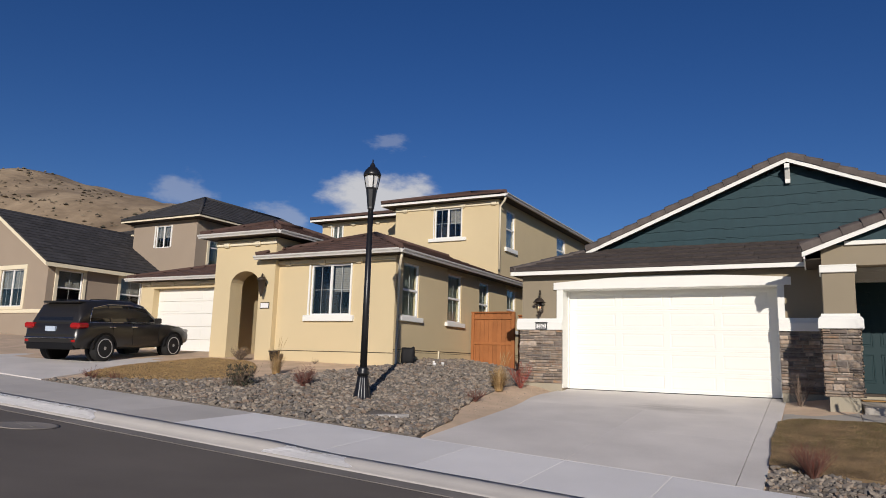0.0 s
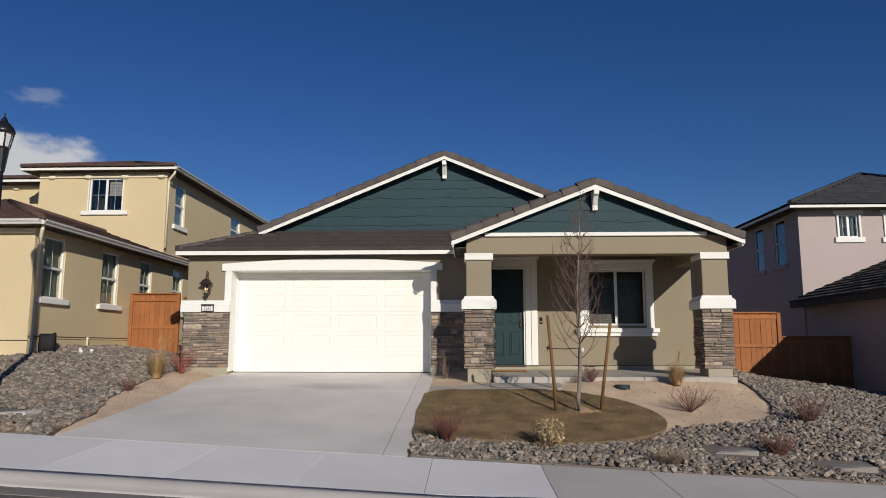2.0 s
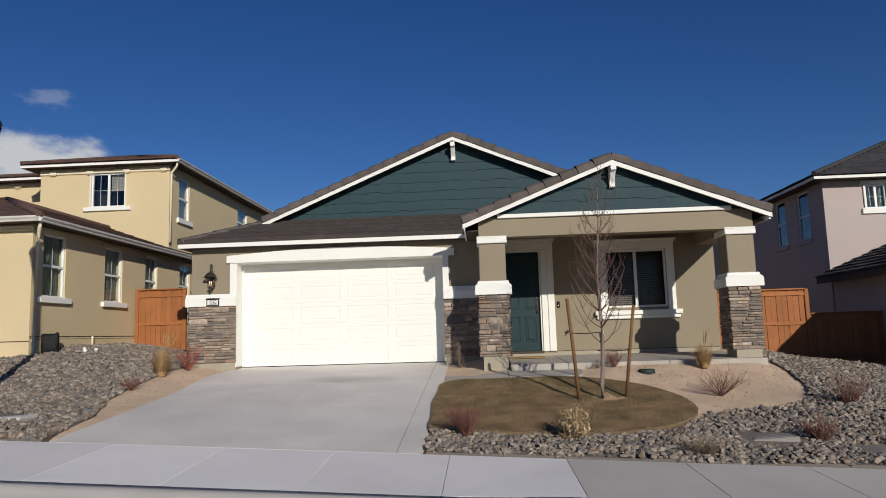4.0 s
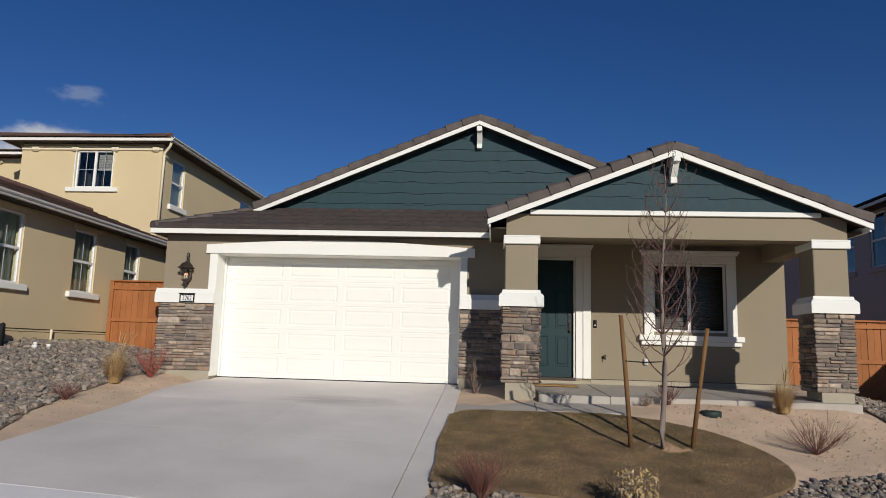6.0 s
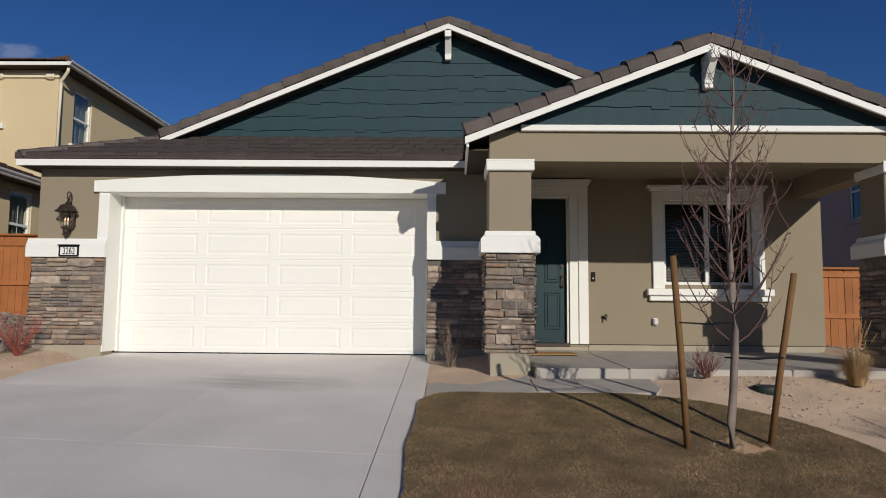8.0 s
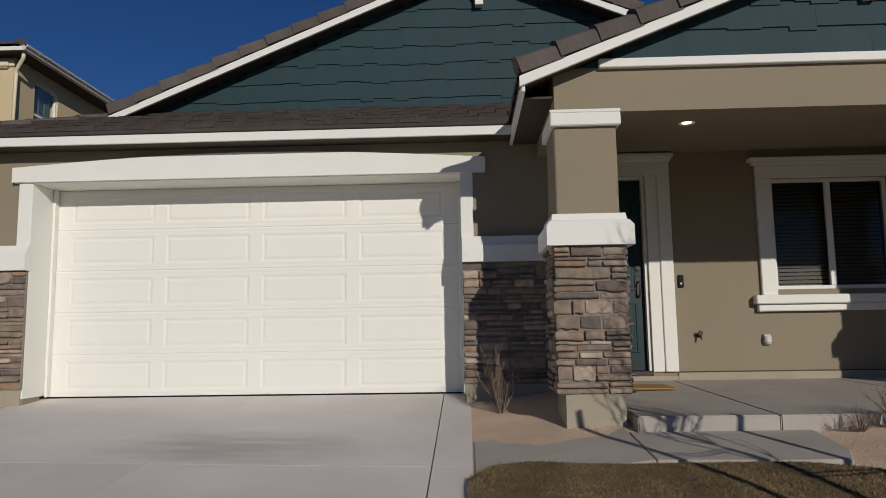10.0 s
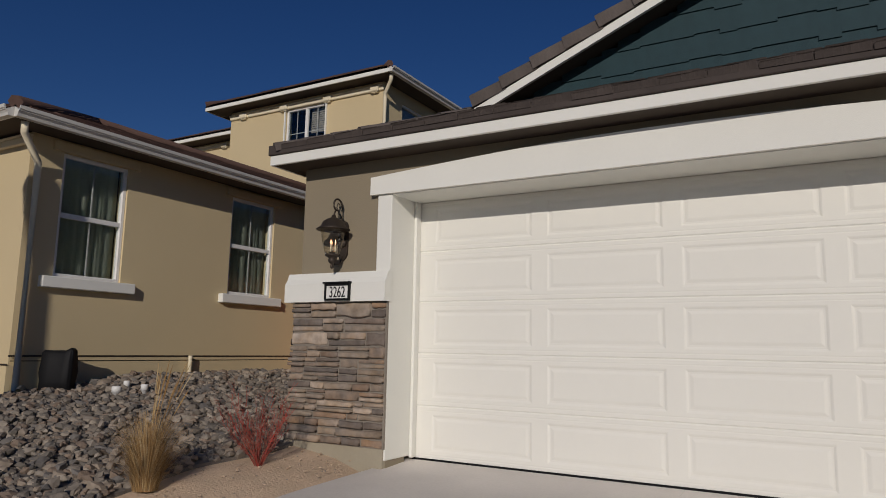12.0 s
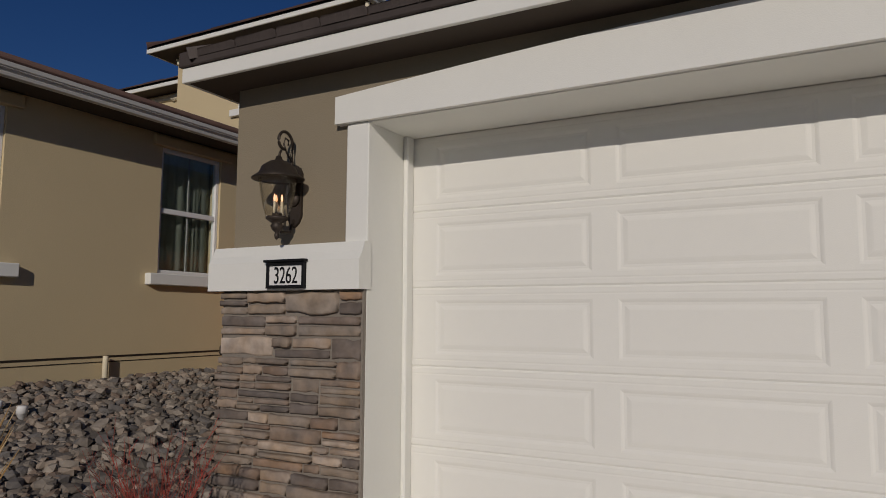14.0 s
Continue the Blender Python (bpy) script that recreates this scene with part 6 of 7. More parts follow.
# ---- house number ----
nx0, nz0 = -5.467, 2.245
plate = thing("house_number_sign", (nx0, 15.86, nz0), "black framed house number sign reading 3262", "house number")
bm = bmesh.new()
nm = face(nx0, 15.858, nz0) @ Matrix.Diagonal((0.92, 0.93, 1, 1))
bars(bm, nm, -0.16, 0.16, 0.0, 0.168, 0.02, 0.0, 0.026, 0.003)
box(bm, -0.175, 0.175, 0.169, 0.186, 0.0, 0.04, 0.004, nm)
part("sign_frame", bm, BLACK_PLASTIC, plate)
bm = bmesh.new()
box(bm, -0.146, 0.146, 0.019, 0.149, 0.0, 0.012, 0, nm)
part("sign_panel", bm, VINYL, plate, "white panel")
txt = bpy.data.curves.new("number", "FONT")
txt.body, txt.size, txt.align_x, txt.extrude = "3262", 0.138, "CENTER", 0.002
tob = new("number_text", txt)
dg = bpy.context.evaluated_depsgraph_get()
me = bpy.data.meshes.new_from_object(tob.evaluated_get(dg))
bpy.data.objects.remove(tob)
me.transform(Matrix.Diagonal((0.74, 1.12, 1, 1)))
me.transform(nm @ Matrix.Translation((0, 0.032, 0.0145)))
me.materials.clear()
me.materials.append(BLACK_PLASTIC)
put_under(new("numerals", me), plate)

# ---- small things on the porch ----
bell = thing("doorbell", (2.59, 17.2, 2.05), "dark doorbell button beside the front door", "doorbell")
bm = bmesh.new()
box(bm, 2.558, 2.628, 17.215, 17.239, 1.99, 2.15, 0.008)
part("housing", bm, BLACK_PLASTIC, bell)
bm = bmesh.new()
lathe(bm, [(0.014, 0), (0.014, 0.008), (0.008, 0.011)], 14)
bmesh.ops.transform(bm, matrix=face(2.59, 17.215, 2.04), verts=bm.verts)
part("button", bm, CREAM, bell)
bib = thing("hose_tap", (2.83, 17.2, 1.36), "small brass garden tap on the wall", "tap")
bm = bmesh.new()
lathe(bm, [(0.03, 0), (0.03, 0.01), (0.012, 0.014), (0.012, 0.07)], 12)
bmesh.ops.transform(bm, matrix=face(2.78, 17.239, 1.395), verts=bm.verts)
tube(bm, [(2.78, 17.17, 1.395), (2.78, 17.15, 1.375), (2.78, 17.14, 1.345)], 0.012, 8)
part("spout", bm, BRONZE, bib)
bm = bmesh.new()
lathe(bm, [(0.028, 0), (0.032, 0.006), (0.028, 0.012)], 12)
bmesh.ops.transform(bm, matrix=face(2.78, 17.17, 1.42), verts=bm.verts)
part("wheel", bm, BRONZE, bib)
out = thing("outdoor_socket", (3.66, 17.2, 1.24), "grey weatherproof socket with a clear bubble cover", "socket")
bm = bmesh.new()
box(bm, 3.56, 3.65, 17.20, 17.239, 1.265, 1.40, 0.01)
part("box", bm, GALV, out)
bm = bmesh.new()
box(bm, 3.565, 3.645, 17.16, 17.199, 1.28, 1.385, 0.02)
part("cover", bm, FROST, out)
dmat = thing("doormat", (1.75, 16.34, 0.84), "golden brown coir doormat on the porch", "doormat")
bm = bmesh.new()
box(bm, 1.33, 2.14, 16.06, 16.62, slab_z(16.62) + 0.001, slab_z(16.62) + 0.018, 0.006)
part("bristle_mat", bm, MAT_COIR, dmat)
bm = bmesh.new()
lathe(bm, [(0.15, -0.05), (0.15, 0.035), (0.14, 0.048), (0.13, 0.048), (0.0, 0.052)], 24, (3.80, 13.60, ground_z(3.80, 13.60)))
tagged(part("valve_box", bm, mat("green_plastic", (0.022, 0.036, 0.032), 0.6), None), "round dark green irrigation valve box in the sand", "valve box")

# ---- things beside the yellow house ----
bag = thing("utility_cover", (-9.06, 15.44, 1.25), "black fabric pouch covering a backflow pipe", "pipe cover")
bm = bmesh.new()
box(bm, -0.18, 0.18, -0.09, 0.09, 0, 0.47, 0.03)
bmesh.ops.subdivide_edges(bm, edges=bm.edges[:], cuts=3, use_grid_fill=True)
for v in bm.verts:
    bulge = 1 - 0.35 * max(0, (v.co.z - 0.2) / 0.30) if abs(v.co.y) > 0.02 else 1
    v.co.y *= bulge
    v.co += Vector((0.015 * noise.noise(v.co * 7), 0.02 * noise.noise(v.co * 6 + Vector((3, 0, 0))), 0.012 * noise.noise(v.co * 8)))
    if v.co.z > 0.44 and v.co.x > 0.14:
        v.co.z += 0.03
for f in bm.faces:
    f.smooth = True
bmesh.ops.transform(bm, matrix=Matrix.Translation((-9.06, 15.44, ground_z(-9.06, 15.44) - 0.02)) @ Matrix.Rotation(0.55, 4, "Z"), verts=bm.verts)
part("pouch", bm, BLACK_PLASTIC, bag)
for px, py, r_ in ((-8.55, 15.95, 0.035), (-8.40, 15.72, 0.052), (-8.30, 16.0, 0.042)):
    bm = bmesh.new()
    lathe(bm, [(r_ * 0.85, -0.1), (r_ * 0.85, 0.06), (r_, 0.06), (r_, 0.115), (r_ * 0.9, 0.125), (0, 0.127)], 18, (px, py, ground_z(px, py)))
    tagged(part("drain_pipe", bm, VINYL, None), "white plastic drain pipe cap standing among rocks", "pipe cap", "drain caps")
bm = bmesh.new()
tube(bm, [(-9.17, 17.35, 1.2), (-9.17, 17.35, 1.62), (-9.17, 17.35, 1.66)], 0.028, 8)
tagged(part("vent_pipe", bm, CREAM, None), "short cream pipe against the stucco wall", "pipe")
bm = bmesh.new()
tube(bm, [(-9.15, 15.1, 1.30), (-9.02, 15.0, 1.27)], 0.045, 12, cap=False)
bmesh.ops.solidify(bm, geom=bm.faces[:], thickness=0.006)
tagged(part("drain_pipe", bm, GALV, None), "short grey drain pipe at the downpipe's foot", "pipe")
pot = thing("plant_pot", (-12.95, 14.6, 1.2), "small dark terracotta pot by the wall", "pot")
bm = bmesh.new()
lathe(bm, [(0.09, 0.0), (0.15, 0.24), (0.165, 0.25), (0.165, 0.29), (0.14, 0.29), (0.13, 0.25)], 20, (-12.95, 14.6, ground_z(-12.95, 14.6)))
part("vessel", bm, BRONZE, pot)
# sign and lantern on the arch tower
bm = bmesh.new()
tm = face(-13.62, 14.82, 2.75)
box(bm, -0.17, 0.17, 0, 0.18, 0.0, 0.02, 0.004, tm)
p_ = part("house_number_plate", bm, BLACK_PLASTIC, yh, "small black framed number plate")
bm = bmesh.new()
box(bm, -0.15, 0.15, 0.02, 0.16, 0.02, 0.024, 0, tm)
part("panel", bm, VINYL, p_)
bm = bmesh.new()
lathe(bm, [(0.0, -0.38), (0.02, -0.35), (0.05, -0.26), (0.07, -0.2), (0.11, 0.1), (0.15, 0.11), (0.10, 0.18), (0.03, 0.22), (0.015, 0.3), (0, 0.31)], 16, (-13.62, 14.62, 3.45))
tube(bm, [(-13.62, 14.82, 3.4), (-13.62, 14.68, 3.72), (-13.62, 14.62, 3.75)], 0.015, 6)
part("wall_lantern", bm, BRONZE, yh, "bronze wall lantern beside the arch")


# ---- plants ----
def twigs(bm, base, rnd, count, height, spread, r0=0.006, forks=2, up=0.7, curve=0.21):
    """Bare branching stems from one foot."""
    for k in range(count):
        a = rnd.uniform(0, 6.283)
        tilt = spread * math.sqrt(rnd.random())
        d = Vector((math.cos(a) * tilt, math.sin(a) * tilt, up)).normalized()
        p = Vector(base) + Vector((math.cos(a), math.sin(a), 0)) * 0.03 * rnd.random()
        h = height * rnd.uniform(0.65, 1.1)
        pts = [p]
        for s in range(4):
            d = (d + Vector((rnd.uniform(-1, 1), rnd.uniform(-1, 1), rnd.uniform(-0.3, 0.7))) * curve).normalized()
            pts.append(pts[-1] + d * h / 4)
        tube(bm, pts, [r0 * 0.8, r0 * 0.65, r0 * 0.5, r0 * 0.38, r0 * 0.22], 4, cap=False)
        for j in range(forks):
            q = pts[1 + j % 3] + (pts[2 + j % 3] - pts[1 + j % 3]) * rnd.random()
            e = (d + Vector((rnd.uniform(-1, 1), rnd.uniform(-1, 1), rnd.uniform(0, 0.6))) * 0.7).normalized()
            l1 = h * rnd.uniform(0.2, 0.42)
            tube(bm, [q, q + e * l1 * 0.5, q + (e + Vector((0, 0, 0.25))).normalized() * l1], [r0 * 0.42, r0 * 0.32, r0 * 0.18], 3, cap=False)
            if rnd.random() < 0.6:
                e2 = (e + Vector((rnd.uniform(-1, 1), rnd.uniform(-1, 1), rnd.uniform(0, 0.5))) * 0.8).normalized()
                tube(bm, [q + e * l1 * 0.5, q + e * l1 * 0.5 + e2 * l1 * 0.45], [r0 * 0.3, r0 * 0.16], 3, cap=False)


def shrub(x, y, label, material, count, height, spread, seed, r0=0.006, forks=3, leaves=None, leaf_n=0, leaf=0.03, name="shrub"):
    z = ground_z(x, y)
    s = thing(name, (x, y, z), label, "shrub")
    rnd = random.Random(seed)
    bm = bmesh.new()
    twigs(bm, (x, y, z - 0.01), rnd, count, height, spread, r0, forks)
    part("crown", bm, material, s)
    if leaves:
        vs, fs = [], []
        for k in range(leaf_n):
            a, rr = rnd.uniform(0, 6.283), spread * height * 0.75 * math.sqrt(rnd.random())
            c = Vector((x + math.cos(a) * rr, y + math.sin(a) * rr, z + height * rnd.uniform(0.12, 1.0) * (1 - 0.3 * rr)))
            q = Euler((rnd.uniform(0, 6.28), rnd.uniform(0, 6.28), rnd.uniform(0, 6.28))).to_matrix()
            l = leaf * rnd.uniform(0.6, 1.3)
            i = len(vs)
            vs += [tuple(c + q @ Vector(v)) for v in ((-l, 0, 0), (0, -l * 0.5, l * 0.15), (l, 0, 0), (0, l * 0.5, l * 0.15))]
            fs.append((i, i + 1, i + 2, i + 3))
        raw_part("foliage", vs, fs, leaves, s)
    return s


def grass_tuft(x, y, label, count, height, spread, seed, plumes=0):
    z = ground_z(x, y)
    t = thing("ornamental_grass", (x, y, z), label, "ornamental grass")
    rnd = random.Random(seed)
    vs, fs = [], []
    for k in range(count):
        a = rnd.uniform(0, 6.283)
        r = 0.09 * math.sqrt(rnd.random())
        h = height * rnd.uniform(0.35, 1.0)
        out = spread * rnd.uniform(0.1, 1.0)
        w = 0.0019 * rnd.uniform(0.7, 1.4)
        ca, sa = math.cos(a), math.sin(a)
        i = len(vs)
        for s in (0, 0.35, 0.7, 1.0):
            rr = r + out * s ** 1.8
            zz = z + h * (s - 0.22 * s * s * (out / max(spread, 0.01)))
            ww = w * (1 - 0.75 * s)
            vs += [(x + ca * rr - sa * ww, y + sa * rr + ca * ww, zz), (x + ca * rr + sa * ww, y + sa * rr - ca * ww, zz)]
        for s in range(3):
            fs.append((i + 2 * s, i + 2 * s + 1, i + 2 * s + 3, i + 2 * s + 2))
    raw_part("foliage", vs, fs, STRAW, t)
    if plumes:
        bm = bmesh.new()
        for k in range(plumes):
            a = rnd.uniform(-0.6, 1.2)
            out = spread * rnd.uniform(0.1, 1.1)
            h = height * rnd.uniform(1.05, 1.55)
            p = [(x + math.cos(a) * out * s ** 1.6, y + math.sin(a) * out * s ** 1.6, z + h * s) for s in (0, 0.4, 0.75, 0.88, 1.0)]
            tube(bm, p[:3], [0.0013, 0.0011, 0.0009], 4, cap=False)
            tube(bm, p[2:], [0.0015, 0.0045, 0.0008], 5, cap=False)
        part("plume", bm, STRAW, t, "pale feathery plumes")
    return t


grass_tuft(-5.9, 14.25, "clump of straw-coloured ornamental grass beside the driveway", 1700, 0.62, 0.30, 1, 26)
grass_tuft(4.95, 13.85, "clump of straw-coloured ornamental grass by the porch", 1300, 0.52, 0.26, 2, 22)
grass_tuft(-10.9, 12.4, "tall straw-coloured grass beside the yellow house", 700, 0.60, 0.22, 3, 8)
shrub(-5.76, 15.25, "red-stemmed leafless shrub beside the stone pier", ramp_mat("bright_red_twig", [(0.30, 0.062, 0.045), (0.24, 0.070, 0.050), (0.34, 0.055, 0.042), (0.20, 0.085, 0.062)], per="island", grain=20, bump=0.001), 40, 0.56, 0.50, 4, 0.0046, 6)
shrub(-5.70, 12.6, "low reddish leafless shrub among the rocks", TWIG_RED, 60, 0.26, 1.1, 5, 0.005, 3)
shrub(4.65, 12.1, "spreading red-stemmed leafless shrub in the sand", TWIG_RED, 46, 0.52, 1.25, 6, 0.0055, 4)
shrub(3.27, 14.0, "leafless pinkish twiggy shrub before the porch", TWIG_RED, 46, 0.34, 0.8, 7, 0.005, 4)
shrub(2.95, 14.03, "small grey twiggy shrub before the porch", TWIG_GREY, 30, 0.18, 0.9, 8, 0.004, 3)
shrub(0.22, 15.25, "upright bare tan shrub beside the garage", TWIG_GREY, 26, 0.60, 0.40, 9, 0.006, 3)
shrub(0.46, 9.55, "twiggy reddish-brown leafless shrub by the pavement", TWIG_RED, 110, 0.42, 0.55, 10, 0.005, 4)
shrub(1.88, 9.42, "shrub with dry pale yellow leaves", TWIG_GREY, 40, 0.42, 0.65, 11, 0.005, 3, LEAF_YELLOW, 420, 0.026)
shrub(3.38, 8.98, "low rounded tan dried shrub at the pavement", TWIG_GREY, 130, 0.24, 1.3, 12, 0.0035, 5, LEAF_YELLOW, 160, 0.010)
shrub(5.12, 9.7, "reddish leafless shrub among the rocks", TWIG_RED, 90, 0.34, 0.95, 13, 0.005, 4)
shrub(6.4, 11.5, "grey-brown leafless shrub among the rocks", TWIG_RED, 70, 0.48, 0.75, 14, 0.005, 4)
shrub(3.25, 9.75, "thin reddish twigs at the lawn's edge", TWIG_RED, 20, 0.22, 0.8, 15, 0.004, 2)
shrub(-10.15, 10.45, "dark green and brown spiky shrub among the rocks", TWIG_GREY, 70, 0.50, 0.75, 16, 0.006, 4, LEAF_DARK, 500, 0.03)
shrub(-9.05, 11.2, "red-leaved low shrub among the rocks", TWIG_RED, 90, 0.42, 0.75, 17, 0.005, 5)
shrub(-13.6, 9.45, "low brown dried shrub near the pavement", TWIG_RED, 50, 0.25, 1.0, 18, 0.005, 3)
shrub(-13.0, 9.6, "low brown dried shrub at the dry lawn", TWIG_RED, 40, 0.22, 1.0, 19, 0.005, 3)
shrub(-14.0, 14.35, "rounded tan shrub by the arched entry", TWIG_GREY, 120, 0.36, 0.9, 20, 0.005, 5, LEAF_YELLOW, 200, 0.018)
shrub(-11.5, 14.6, "small dry tuft against the yellow wall", TWIG_GREY, 24, 0.16, 0.9, 21, 0.004, 2)


def young_tree(x, y):
    z = ground_z(x, y)
    t = thing("tree", (x, y, z), "young bare upright tree tied between two stakes", "tree")
    rnd = random.Random(31)
    bm = bmesh.new()
    trunk = [Vector((x, y, z - 0.05))]
    for k in range(14):
        trunk.append(Vector((x + 0.02 * math.sin(k * 0.7) + 0.006 * k, y + 0.02 * math.cos(k * 0.9) - 0.02, z + 3.65 * (k + 1) / 14)))
    tube(bm, trunk, [0.045, 0.036, 0.034, 0.033, 0.032, 0.030, 0.027, 0.024, 0.021, 0.018, 0.015, 0.012, 0.009, 0.006, 0.003], 8)
    part("trunk", bm, BARK, t)
    bm = bmesh.new()

    def limb(p, d, length, r, depth):
        pts = [p]
        for s in range(5):
            d = (d + Vector((rnd.uniform(-1, 1), rnd.uniform(-1, 1), rnd.uniform(-0.2, 0.2))) * 0.16 + Vector((0, 0, 0.30))).normalized()
            pts.append(pts[-1] + d * length / 5)
        tube(bm, pts, [r, r * 0.85, r * 0.7, r * 0.55, r * 0.4, r * 0.2], 5 if depth == 0 else 4, cap=False)
        for s in (1, 2, 3, 4):
            for e in range(2):
                if rnd.random() < 0.55:
                    b = (Vector((rnd.uniform(-1, 1), rnd.uniform(-1, 1), rnd.uniform(0.1, 0.8)))).normalized()
                    q = pts[s].lerp(pts[s + 1], rnd.random())
                    if depth == 0 and rnd.random() < 0.75:
                        limb(q, b, length * rnd.uniform(0.25, 0.5), r * 0.5, 1)
                    else:
                        l2 = rnd.uniform(0.02, 0.05)
                        tube(bm, [q, q + b * l2], [r * 0.55, r * 0.6], 4)
    for k in range(50):
        h = 1.0 + 2.4 * (k / 49) ** 1.05
        i = min(13, int((h) / 3.65 * 14))
        a = k * 2.4 + rnd.uniform(-0.4, 0.4)
        p = trunk[i].lerp(trunk[i + 1], 0.5)
        reach = 0.95 - 0.5 * (h - 1.05) / 2.4
        limb(p, Vector((math.cos(a), math.sin(a), 0.45)).normalized(), reach * rnd.uniform(0.75, 1.1), 0.0090 * (1.1 - 0.4 * k / 49), 0)
    part("crown", bm, TWIG_BARK, t, "fine bare upright branches")
    return t


TX, TY = 2.64, 11.67
young_tree(TX, TY)
bm = bmesh.new()
bmesh.ops.create_grid(bm, x_segments=26, y_segments=22, size=1.0)
for v in bm.verts:
    r_ = math.hypot(v.co.x, v.co.y)
    x, y = TX + 0.10 + v.co.x * 0.34, TY + 0.06 + v.co.y * 0.24
    lump = 0.05 * noise.noise((x * 5, y * 5, 3)) + 0.03 * noise.noise((x * 13, y * 13, 1))
    v.co = Vector((x, y, ground_z(x, y) + 0.075 * (1 - r_ ** 2) + (lump if r_ < 0.9 else 0.0) - 0.01))
tagged(part("earth_mound", bm, mat("dug_earth", (0.36, 0.24, 0.145), 0.95, var=0.3, grain=30, stain=4, bump=0.012), None), "bare dug earth round the foot of the young tree", "soil", kind="structure")
for bx, by, tx, ty, tz in ((2.26, 11.64, 2.12, 11.50, 1.95), (3.04, 11.88, 3.22, 11.68, 1.82)):
    st = thing("tree_stake", (bx, by, ground_z(bx, by)), "round wooden stake leaning away from the young tree", "stake", "tree stakes")
    bm = bmesh.new()
    tube(bm, [(bx, by, ground_z(bx, by) - 0.1), ((bx + tx) / 2 + 0.005, (by + ty) / 2, 1.08), (tx, ty, tz)], [0.029, 0.028, 0.027], 10)
    part("pole", bm, STAKE_WOOD, st)
    bm = bmesh.new()
    k = 0.66 if bx < TX else 0.52
    sx, by, sz = bx + (tx - bx) * k, by + (ty - by) * k, 0.3 + (tz - 0.3) * k
    tube(bm, [(sx, by - 0.03, sz), ((sx + TX) / 2, by - 0.06, sz - 0.015), (TX, TY - 0.045, sz), (TX + 0.045 * (1 if bx < TX else -1), TY, sz), (TX, TY + 0.045, sz), ((sx + TX) / 2, by + 0.02, sz - 0.01), (sx, by + 0.03, sz)], 0.006, 5)
    part("tie", bm, BLACK_PLASTIC, st, "black rubber tree tie")


